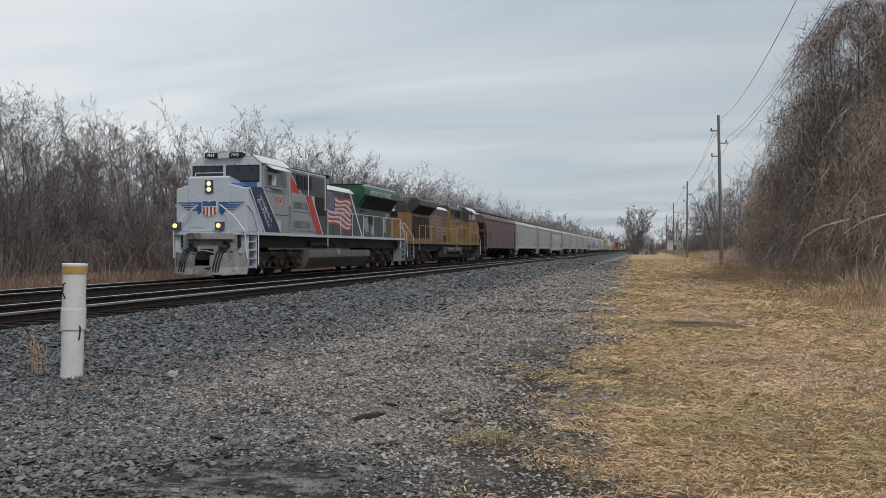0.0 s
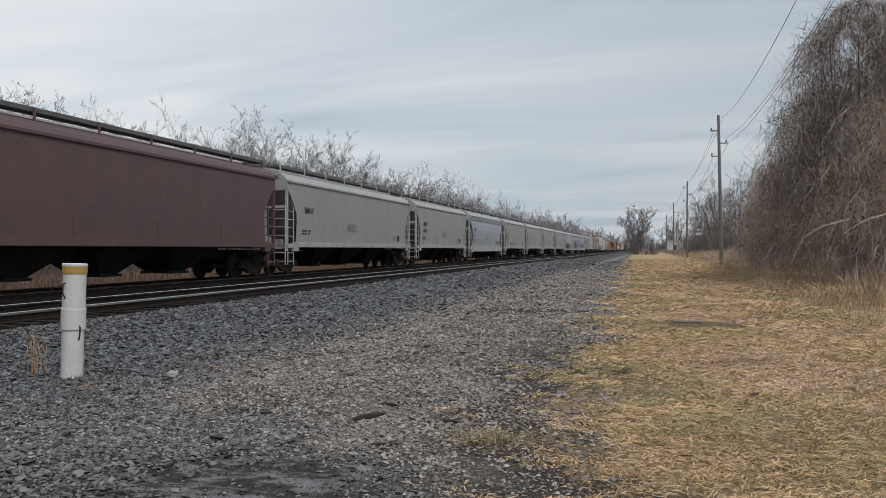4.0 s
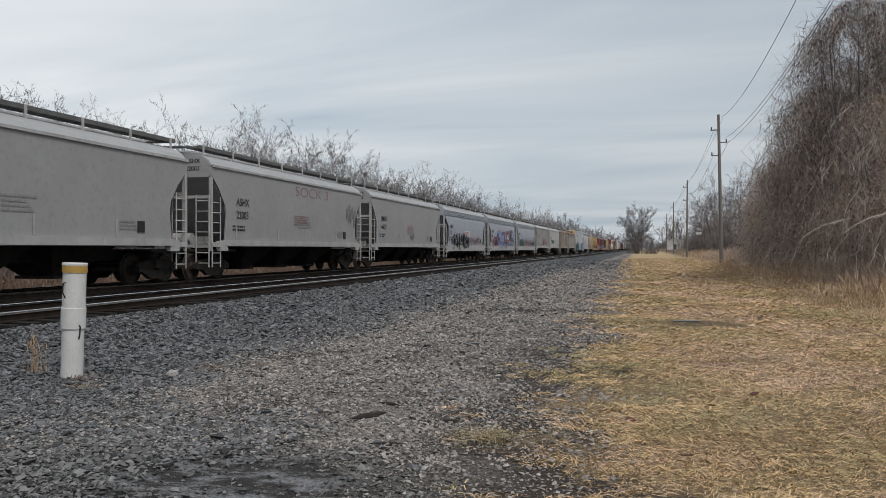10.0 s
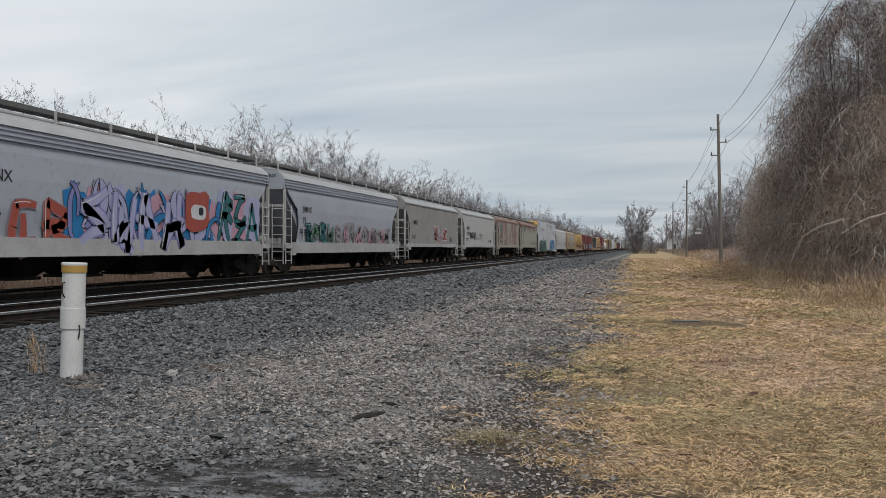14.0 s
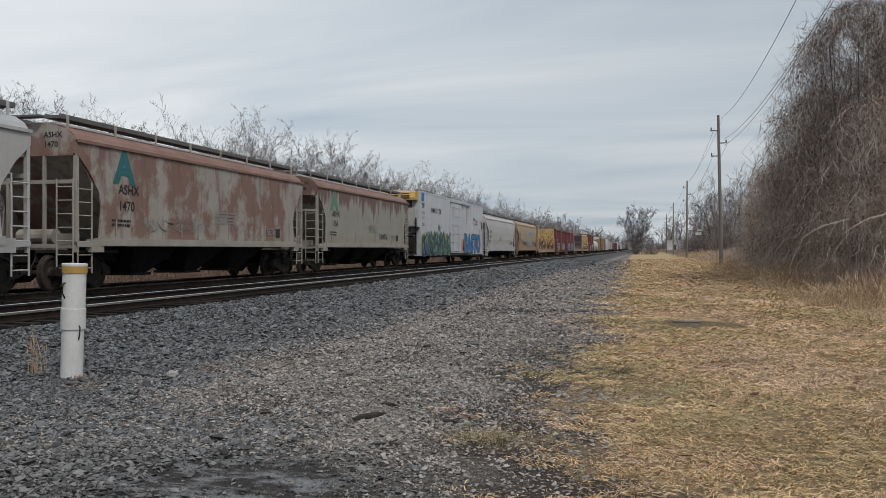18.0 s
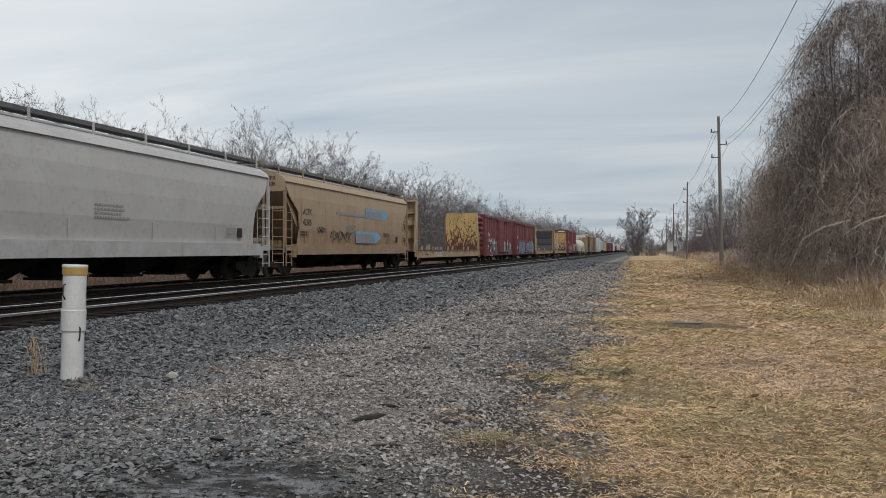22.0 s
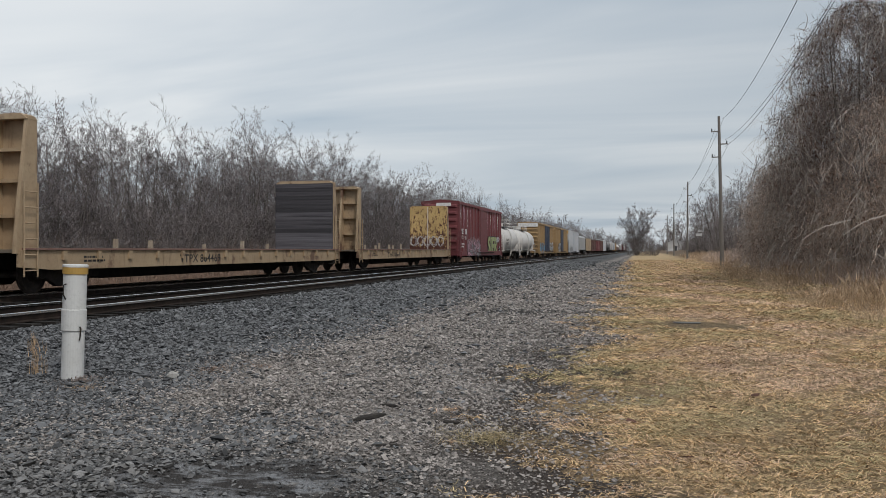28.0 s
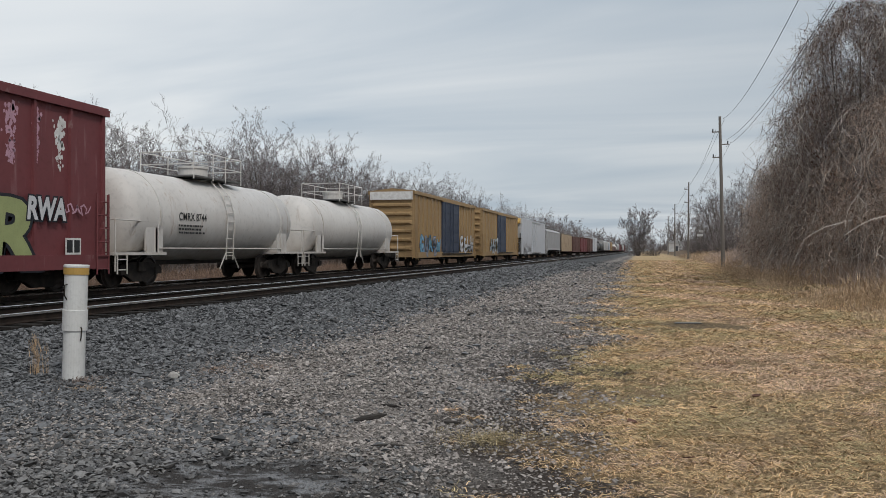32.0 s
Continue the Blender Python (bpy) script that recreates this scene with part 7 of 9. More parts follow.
        letters(s, car, "lettering", 1.546, -h + a + 0.06, z, 0.28)
    letters("770", car, "lettering_white", 1.542, -h + 0.85, 1.92, 0.32)
    letters("031", car, "lettering_white", 1.542, -h + 2.2, 1.92, 0.32)
    bars(car, "lettering_white", 1.542, -h + 0.7, 1.3, 1.4, 0.42, 2, seed=14)
    part("end_sign", Build().box(-0.3, 0.9, -h - 0.1, -h - 0.07, 4.55, 4.8), "lettering_white", car)
    wild_letters(car, 1.55, -h + 3.1, -h + 8.9, 0.62, 2.2, 60, ["spray_mauve", "spray_pink", "spray_grey"], 66, ["spray_mauve"])
    for m, xx, fat in (("spray_black", 1.555, 0.075), ("spray_lime", 1.559, 0.04)):
        letters("SIER", car, m, xx, -h + 12.4, 0.72, 1.55, stretch=1.25, fat=fat, name="painted_letters", slant=0.12)
    for m, xx, fat in (("spray_black", 1.562, 0.10), ("spray_white", 1.566, 0.04)):
        letters("RWA", car, m, xx, -h + 17.15, 1.85, 0.52, stretch=0.8, fat=fat, name="painted_letters", slant=0.1)
    part("notice", Build().box(1.546, 1.552, -h + 18.55, -h + 19.15, 0.98, 1.4), "lettering_white", car, "white notice with black squares")
    part("notice_square", Build().box(1.552, 1.555, -h + 18.6, -h + 18.82, 1.03, 1.35).box(1.552, 1.555, -h + 18.88, -h + 19.1, 1.03, 1.35), "lettering", car)
    scrawl(car, 1.55, -h + 18.4, -h + 19.5, 1.95, 2.3, "spray_pink", 68, 4, 0.03)
    for k, (a, z0, z1, w, n) in enumerate(((1.0, 3.1, 4.3, 0.07, 40), (1.9, 2.7, 4.5, 0.11, 80), (2.5, 3.3, 4.5, 0.09, 50), (3.5, 3.0, 4.4, 0.06, 40), (4.7, 3.4, 4.4, 0.08, 40),
                                           (12.9, 3.0, 4.5, 0.07, 50), (14.2, 3.4, 4.4, 0.08, 40), (2 * h - 3.6, 3.1, 4.5, 0.12, 110), (2 * h - 2.75, 3.2, 4.5, 0.06, 70), (2 * h - 1.9, 3.1, 4.4, 0.10, 90), (2 * h - 4.5, 2.9, 4.2, 0.05, 30))):
        flakes(car, 1.4635, -h + a, z0, z1, w, n, 80 + k, "spray_pink" if k % 3 else "lettering_white")
    tank_car("white tank car with a railed platform on top", 538.0, 551.3, "CMRX 8744")
    tank_car("stained white tank car with a railed platform", 551.4, 565.8, "")
    car, h = boxcar("yellow boxcar with a dark blue double door", 569.0, 588.6, "box_yellow", top=4.95, ribs=18, door=(0.385, 0.66), door_mat="box_blue", two_doors=True, plug=True)
    graffiti(car, 1.55, -h + 1.2, -h + 6.8, 0.8, 2.1, 5, "spray_blue", ["spray_sky", "spray_grey"], 70)
    graffiti(car, 1.55, -h + 13.4, -h + 18.6, 0.8, 2.3, 4, "spray_black", ["spray_white"], 71)
    part("end_top", Build().box(-1.4, 1.4, -h - 0.08, -h + 0.0, 4.3, 4.82), "lettering_white", car)
    car, h = boxcar("yellow boxcar with a dark blue plug door", 591.8, 613.5, "box_yellow", top=4.95, ribs=14, door=(0.38, 0.60), door_mat="box_blue", plug=True)
    graffiti(car, 1.55, -h + 4.0, -h + 8.4, 0.8, 2.3, 4, "spray_sky", ["spray_white"], 72)
    car, h = reefer("white refrigerator car with grey graffiti", 617.0, 640.4, "")
    graffiti(car, 1.568, -h + 1.2, -h + 8.4, 0.7, 2.0, 7, "spray_grey", ["spray_white"], 73)
    hopper("light grey covered hopper car far down the train", 642.6, 662.5, *grey, text=None)
    y = 666.0
    rnd = random.Random(77)
    plan = [("gondola", "flat_tan", 3.9), ("box", "box_brown", 4.0), ("box", "box_red", 3.9), ("box", "box_brown", 4.3), ("box", "reefer_white", 4.7), ("tank", "tank_black", 4.4), ("tank", "tank_black", 4.4), ("hopper", "hopper_white", 4.5),
            ("hopper", "hopper_white", 4.5), ("hopper", "hopper_bluegrey", 4.5), ("box", "box_yellow", 4.6), ("gondola", "box_brown", 2.6), ("gondola", "box_brown", 2.6), ("tank", "tank_white", 4.4), ("hopper", "hopper_grey", 4.5),
            ("hopper", "hopper_grey", 4.5), ("box", "box_red", 4.6), ("box", "box_brown", 4.4), ("tank", "tank_black", 4.4), ("hopper", "hopper_white", 4.5), ("hopper", "hopper_grey", 4.5), ("box", "box_red", 4.5)]
    words = {"gondola": "gondola car far down the train", "box": "boxcar far down the train", "tank": "tank car far down the train", "hopper": "hopper car far down the train"}
    tones = {"flat_tan": "tan", "box_brown": "dull brown", "box_red": "dark red", "reefer_white": "white", "tank_black": "black", "hopper_white": "white", "hopper_bluegrey": "blue-grey", "box_yellow": "yellow", "tank_white": "white", "hopper_grey": "light grey"}
    for kind, body, top in plan:
        ln = 17.5 if kind in ("tank", "hopper") else 20.5
        far_car(tones[body] + " " + words[kind], y, y + ln, body, kind, top)
        y += ln + 1.8


build_train()


# ---- plants ----
def grow(rnd, p, d, length, r, level, segs, spec):
    """One branch as a chain of segments, with its side branches; segs collects (start, end, radius, end radius, level)."""
    n = spec["steps"][level]
    step, thick = length / n, r
    for k in range(n):
        q = (k + 1) / n
        d = (d + Vector((rnd.gauss(0, 1), rnd.gauss(0, 1), rnd.gauss(0, 1))) * spec["bend"][level] + Vector((0, 0, spec["rise"][level]))).normalized()
        e = p + d * step
        r2 = max(thick * (1 - (1 - spec["taper"][level]) * q), spec["least"] * 0.8)
        segs.append((p, e, r, r2, level))
        if level + 1 < len(spec["steps"]) and (q > spec["bare"][level]):
            kids = spec["kids"][level] / n
            kids = int(kids) + (rnd.random() < kids % 1)
            for _ in range(kids):
                s = d.orthogonal().normalized()
                s = (Matrix.Rotation(rnd.uniform(0, 2 * math.pi), 3, d) @ s)
                a = radians(rnd.uniform(*spec["angle"][level]))
                dk = (d * math.cos(a) + s * math.sin(a)).normalized()
                lk = length * spec["ratio"][level] * rnd.uniform(0.6, 1.15) * (1.1 - 0.55 * q)
                grow(rnd, p.lerp(e, rnd.random()), dk, lk, max(r2 * spec["thin"][level], spec["least"]), level + 1, segs, spec)
        p, r = e, r2


def branch_meshes(segs, thick_level):
    """Round limbs for the low levels, three-sided sprigs and thin slivers for the rest: two meshes."""
    trunk = Build()
    for p, e, r, r2, lv in segs:
        if lv <= thick_level:
            trunk.tube(p, e, r, r2, n=6 if lv == 0 else 4, cap=False)
    fine = [s for s in segs if s[4] > thick_level]
    top = max(s[4] for s in segs)
    p0 = np.array([tuple(s[0]) for s in fine])
    p1 = np.array([tuple(s[1]) for s in fine])
    r0 = np.array([s[2] for s in fine])
    r1 = np.array([s[3] for s in fine])
    lv = np.array([s[4] for s in fine])
    d = p1 - p0
    d /= np.linalg.norm(d, axis=1, keepdims=True) + 1e-9
    ref = np.where(np.abs(d[:, 2:3]) < 0.8, np.array([[0, 0, 1.0]]), np.array([[1.0, 0, 0]]))
    s = np.cross(d, ref)
    s /= np.linalg.norm(s, axis=1, keepdims=True)
    t = np.cross(d, s)
    m = lv == thick_level + 1
    ang = [0, 2.094, 4.189]
    a0 = [p0[m] + (s[m] * math.cos(a) + t[m] * math.sin(a)) * r0[m][:, None] for a in ang]
    a1 = [p1[m] + (s[m] * math.cos(a) + t[m] * math.sin(a)) * r1[m][:, None] for a in ang]
    v = np.stack(a0 + a1, 1).reshape(-1, 3)
    idx = np.arange(m.sum())[:, None] * 6
    f = np.concatenate([idx + np.array([[i, (i + 1) % 3, 3 + (i + 1) % 3]]) for i in range(3)] + [idx + np.array([[i, 3 + (i + 1) % 3, 3 + i]]) for i in range(3)])
    m = (lv > thick_level + 1) & (lv < top)
    w0, w1 = r0[m][:, None] * 1.2, r1[m][:, None] * 1.2
    vr = np.stack([p0[m] - s[m] * w0, p0[m] + s[m] * w0, p1[m] + s[m] * w1, p1[m] - s[m] * w1], 1).reshape(-1, 3)
    idx = np.arange(m.sum())[:, None] * 4 + len(v)
    f = np.concatenate([f, idx + np.array([[0, 1, 2]]), idx + np.array([[0, 2, 3]])])
    v = np.concatenate([v, vr])
    m = lv == top
    w = r0[m][:, None] * 1.25
    v2 = np.stack([p0[m] - s[m] * w, p0[m] + s[m] * w, p1[m]], 1).reshape(-1, 3)
    f2 = np.arange(m.sum() * 3).reshape(-1, 3) + len(v)
    return trunk.mesh("trunk"), raw_mesh("crown", np.concatenate([v, v2]), np.concatenate([f, f2]), "twigs")


BRUSH_SPEC = dict(least=0.010, steps=(4, 3, 2, 1), bend=(0.16, 0.2, 0.25, 0.3), rise=(0.04, 0.03, 0.03, 0.0), taper=(0.3, 0.35, 0.4, 0.2),
                  bare=(0.1, 0.05, 0.0, 0), kids=(9, 5, 4.5, 0), angle=((20, 60), (25, 65), (20, 70), (0, 0)), ratio=(0.5, 0.5, 0.5, 0), thin=(0.5, 0.55, 0.7, 0))


def bare_tree(seed, height, stems, twig, label, group, lean=0.22, kids=(12, 9, 7, 5), trunk_r=None, low=0.22, thick=1, angle=(34, 76), reach=0.52, name="bare_tree", category="tree"):
    """A leafless tree: stems that lean apart, limbs that arch out and turn up, and twigs that fork off them to a rounded crown."""
    rnd = random.Random(seed)
    spec = dict(least=twig, steps=(7, 5, 4, 3, 2), bend=(0.09, 0.13, 0.15, 0.17, 0.2), rise=(0.02, 0.08, 0.05, 0.03, 0.01), taper=(0.05, 0.08, 0.2, 0.4, 0.4),
                bare=(low, 0.2, 0.1, 0.0, 0), kids=(*kids, 0), angle=(angle, (28, 70), (28, 68), (25, 70), (0, 0)), ratio=(reach, 0.52, 0.5, 0.5, 0), thin=(0.5, 0.5, 0.5, 0.6, 0))
    segs = []
    r = trunk_r or height * 0.0085
    for k in range(stems):
        a = 2 * math.pi * k / stems + rnd.uniform(-0.6, 0.6)
        tip = lean * rnd.uniform(0.4, 1.2) if stems > 1 else rnd.uniform(0, 0.06)
        off = Vector((math.cos(a), math.sin(a), 0)) * (0.25 if stems > 1 else 0)
        grow(rnd, off - Vector((0, 0, 0.3)), Vector((math.cos(a) * tip, math.sin(a) * tip, 1)).normalized(), height * rnd.uniform(0.72, 0.86), r, 0, segs, spec)
    tm, cm = branch_meshes(segs, thick)
    root = thing(name, label, category, group)
    part("trunk", tm, "bark", root)
    part("crown", cm, "twigs", root)
    return root


def plant(kinds, x, y, rnd, used):
    """Stands one of the kinds at a place; the first use moves the original, later ones copy it."""
    k = rnd.randrange(len(kinds))
    m = pose(x, y, ground_height(x), rz=rnd.uniform(0, 360))
    if (id(kinds), k) in used:
        return copy_thing(kinds[k], m)
    used.add((id(kinds), k))
    kinds[k].matrix_basis = m
    return kinds[k]


def make_woods():
    rnd = random.Random(11)
    used = set()
    G = "trees of the wood behind the tracks"
    L = "bare leafless tree in a dense winter wood"
    wood = [bare_tree(100 + k, hh, st, 0.0085, L, G) for k, (hh, st) in enumerate(((11.6, 3), (12.8, 2), (12.0, 3), (13.2, 3), (10.8, 3), (12.4, 2)))]
    low = [bare_tree(120 + k, hh, st, 0.0085, L, G, low=0.12) for k, (hh, st) in enumerate(((9.6, 3), (10.3, 3), (9.0, 3)))]
    brush = [bare_tree(200 + k, hh, 6, 0.007, "tangled leafless shrub at the wood's edge", "shrubs along the wood's edge", lean=0.6, kids=(9, 6, 5, 4), trunk_r=0.035, low=0.04, angle=(25, 65), name="bare_shrub", category="shrub") for k, hh in enumerate((4.0, 6.0, 5.0))]
    for d, gap in ((29.0, 1.9), (32.0, 2.1), (36.0, 2.6), (41.0, 3.4)):
        y = 16 + rnd.uniform(0, 3)
        while y < 140:
            plant(low if y < 62 and d < 35 else wood, -d + rnd.uniform(-1.3, 1.3), y, rnd, used)
            y += rnd.uniform(0.7, 1.35) * gap * (1 if y < 75 else 1.35)
        if d < 40:
            while y < 320:
                plant(wood, -d - 1.5 + rnd.uniform(-1.5, 1.5), y, rnd, used)
                y += rnd.uniform(3.6, 5.6)
    y = 14
    while y < 150:
        plant(brush, -26.5 + rnd.uniform(-1.2, 1.5), y, rnd, used)
        plant(brush, -29.5 + rnd.uniform(-1.2, 1.5), y + 0.7, rnd, used)
        y += rnd.uniform(1.2, 2.0)
    while y < 300:
        plant(brush, -27 + rnd.uniform(-1.5, 1.5), y, rnd, used)
        y += rnd.uniform(4, 7)
    # taller trees farther along the railway, on both of its sides
    G = "tall bare trees along the railway"
    big = [bare_tree(300 + k, hh, 1, 0.024, "tall bare tree standing beside the railway", G, kids=(15, 8, 7, 4), trunk_r=0.2, low=0.2, angle=(30, 65)) for k, hh in enumerate((16.5, 19, 18))]
    far = [bare_tree(310 + k, hh, 3, 0.05, "far bare tree in a hazy belt along the railway", G, kids=(9, 7, 6, 3), trunk_r=0.25, low=0.1) for k, hh in enumerate((16, 18))]
    for k, (x, y, hh) in enumerate(((-33.5, 185, 16.0), (-33, 265, 20.5))):
        lone = bare_tree(350 + k, hh, 1, 0.022, "tall bare round-crowned tree above the wood", G, kids=(18, 9, 6, 4), trunk_r=0.22, low=0.3, angle=(30, 72), reach=0.5)
        lone.matrix_basis = pose(x, y, ground_height(x))
    for x, y in ((-35, 322), (-31, 330), (-36, 352)):
        plant(big, x, y, rnd, used)
    for x, y in ((-34, 345), (-31, 372), (-37, 395), (-31, 410), (-34, 436), (-29, 452), (-34, 480), (-28, 500), (-32, 530), (-27, 556), (-30, 590), (-25, 620), (-29, 660), (-24, 700), (-28, 760), (-22, 800), (-26, 880), (-20, 960), (-14, 1040)):
        plant(far, x, y, rnd, used)
    for x, y in ((15, 250), (19, 275), (14, 296), (18, 320), (22, 345), (13, 365), (25, 400)):
        plant(big, x, y, rnd, used)
    for x, y in ((12, 420), (17, 450), (11, 520), (16, 600), (22, 700), (4, 780), (-3, 860), (8, 900)):
        plant(far, x, y, rnd, used)
    near = bare_tree(331, 15.0, 9, 0.029, "broad bushy leafless tree beside the gravel path", "", lean=0.45, kids=(16, 10, 7, 6), trunk_r=0.1, low=0.06, angle=(18, 50), reach=0.42)
    near.matrix_basis = pose(-2.1, 236, 0)
    for x, y in ((-4.2, 233), (-3.2, 231), (-2.2, 232), (-1.0, 230), (-0.2, 232), (0.8, 229), (1.6, 231), (2.4, 230), (3.1, 233), (1.2, 233), (2.2, 233)):
        plant(brush, x, y, rnd, used)
    # slim trees behind the poles
    for k in range(30):
        x, y = rnd.uniform(10.5, 20), rnd.uniform(84, 210)
        plant(low if y < 140 else wood, x, y, rnd, used)
    for k in range(26):
        plant(brush, rnd.uniform(8.4, 12), rnd.uniform(75, 190), rnd, used)


make_woods()


def thicket(name, label, n, xr, yr, hr, material_name, seed, width=0.02, lean=0.35):
    """Countless thin stems as one sheet of stuff."""
    rs = np.random.RandomState(seed)
    x, y = rs.uniform(*xr, n), rs.uniform(*yr, n)
    hgt = rs.uniform(*hr, n)
    z = np.array([ground_height(v) for v in x])
    base = np.stack([x, y, z - 0.1], 1)
    tip = base + np.stack([rs.normal(0, lean, n) * hgt, rs.normal(0, lean, n) * hgt, hgt], 1)
    mid = (base + tip) / 2 + rs.normal(0, 0.12, (n, 3)) * hgt[:, None]
    a = rs.uniform(0, 2 * np.pi, n)
    s = np.stack([np.cos(a), np.sin(a), np.zeros(n)], 1) * width * rs.uniform(0.5, 1.5, n)[:, None]
    v = np.stack([base - s, base + s, mid + s * 0.8, mid - s * 0.8, tip], 1).reshape(-1, 3)
    i = np.arange(n)[:, None] * 5
    f = np.concatenate([i + np.array([[0, 1, 2]]), i + np.array([[0, 2, 3]]), i + np.array([[3, 2, 4]])])
    ob = new(name, raw_mesh(name, v, f, material_name))
    return tagged(ob, label, "undergrowth", kind="stuff")


def saplings(name, label, n, xr, yr, hr, material_name, seed, width, twigs):
    """Slim young trees beyond counting, each a stem with upward side twigs, as one sheet of stuff."""
    rs = np.random.RandomState(seed)
    x, y, hgt = rs.uniform(*xr, n), rs.uniform(*yr, n), rs.uniform(*hr, n)
    base = np.stack([x, y, np.interp(x, [-60, -21, -18, 5, 14], [-0.4, -0.25, 0.1, 0, 1.8]) - 0.1], 1)
    lean = np.stack([rs.normal(0, 0.13, n), rs.normal(0, 0.13, n), np.ones(n)], 1) * hgt[:, None]

    def slivers(p, d, w):
        a = rs.uniform(0, 2 * np.pi, len(p))
        s = np.stack([np.cos(a), np.sin(a), np.zeros(len(p))], 1) * w[:, None]
        return np.stack([p - s, p + s, p + d], 1)
    tris = [slivers(base, lean, width * rs.uniform(0.8, 1.8, n) * 1.6)]
    for k in range(twigs):
        q = rs.uniform(0.12, 0.97, n)
        a, up_a = rs.uniform(0, 2 * np.pi, n), rs.uniform(0.15, 1.2, n)
        ln = rs.uniform(0.12, 0.34, n) * hgt * (1.15 - 0.8 * q)
        d = np.stack([np.cos(a), np.sin(a), up_a], 1) * ln[:, None]
        tris.append(slivers(base + lean * q[:, None], d, width * rs.uniform(0.5, 1.1, n)))
    v = np.concatenate(tris).reshape(-1, 3)
    ob = new(name, raw_mesh(name, v, np.arange(len(v)).reshape(-1, 3), material_name))
    return tagged(ob, label, "undergrowth", kind="stuff")


saplings("undergrowth", "dense brown tangle of bare saplings in the wood", 7000, (-46, -29), (10, 150), (1.5, 5.0), "twigs", 5, 0.012, 20)
saplings("undergrowth", "farther bare saplings along the railway", 6000, (-46, -29), (150, 420), (3.0, 9.0), "twigs", 9, 0.03, 14)
thicket("undergrowth", "dense low scrub at the wood's edge", 14000, (-30, -24.5), (8, 200), (0.8, 3.0), "vine", 6, 0.02, 0.3)
thicket("undergrowth", "far scrub along the railway's end", 9000, (-60, -22), (260, 1100), (2, 9), "twigs", 7, 0.16, 0.2)
thicket("undergrowth", "far scrub behind the poles", 9000, (11, 60), (70, 900), (1.5, 6), "twigs", 8, 0.08, 0.2)


def blades(name, label, x, y, hgt, material_name, seed, width=0.006, lean=0.8, drop=0.0):
    """Blades of grass, each bent once, as one object of stuff."""
    rs = np.random.RandomState(seed)
    n = len(x)
    z = np.interp(x, [-21, -18.9, -17.6, -9.6, -8.0, -6, 5, 7, 9.5, 14], [-0.25, -0.05, 0.2, 0.2, 0.03, 0, 0, 0.25, 0.9, 1.8]) + swell(x, y)
    base = np.stack([x, y, z - 0.006], 1)
    cell = np.sin(np.floor(x / 0.22) * 127.1 + np.floor(y / 0.30) * 311.7) * 43758.5
    a = 2 * np.pi * (cell - np.floor(cell)) + rs.normal(0, 0.9, n)
    out = np.stack([np.cos(a), np.sin(a)], 1) * (np.abs(rs.normal(0, lean, n)) * hgt)[:, None]
    mid = base + np.concatenate([out * 0.4, (hgt * 0.62)[:, None]], 1)
    tip = base + np.concatenate([out, (hgt * (1 - drop * rs.uniform(0, 1, n)))[:, None]], 1)
    b = rs.uniform(0, 2 * np.pi, n)
    s = np.stack([np.cos(b), np.sin(b), np.zeros(n)], 1) * (width * rs.uniform(0.6, 1.6, n))[:, None]
    v = np.stack([base - s * 0.5, base + s * 0.5, mid + s, mid - s, tip], 1).reshape(-1, 3)
    i = np.arange(n)[:, None] * 5
    f = np.concatenate([i + np.array([[0, 1, 2]]), i + np.array([[3, 2, 4]])])
    ob = new(name, raw_mesh(name, v, f, material_name))
    return tagged(ob, label, "grass", kind="stuff")


def scatter(rs, n, xr, yr, power=1.0):
    """Places that lie closer together towards the camera."""
    u = rs.uniform(0, 1, n)
    y = yr[0] * (yr[1] / yr[0]) ** (u ** power)
    return rs.uniform(*xr, n), y


def strewn(rs, y0, y1, left, right, density):
    """Places strewn over the ground between two borders, so many to the square metre."""
    ys = np.linspace(y0, y1, 4000)
    per = density(ys) * np.maximum(right(ys) - left(ys), 0)
    cum = np.concatenate([[0], np.cumsum((per[1:] + per[:-1]) / 2 * np.diff(ys))])
    n = int(cum[-1])
    y = np.interp(rs.uniform(0, cum[-1], n), cum, ys)
    return left(y) + rs.uniform(0, 1, n) * (right(y) - left(y)), y


def wavy(x, y):
    """The wandering border of gravel and grass, which draws off from the path with distance and close by."""
    return 0.62 * np.clip(6.2 - y, 0, 1.6) - (0.5 * np.clip((y - 14) / 46, 0, 1) + 1.5 * np.clip((y - 60) / 140, 0, 1)) * (x < 2) + 0.35 * np.sin(y * 0.9 + 1) + 0.25 * np.sin(y * 2.3) + 0.18 * np.sin(y * 5.1 + x)


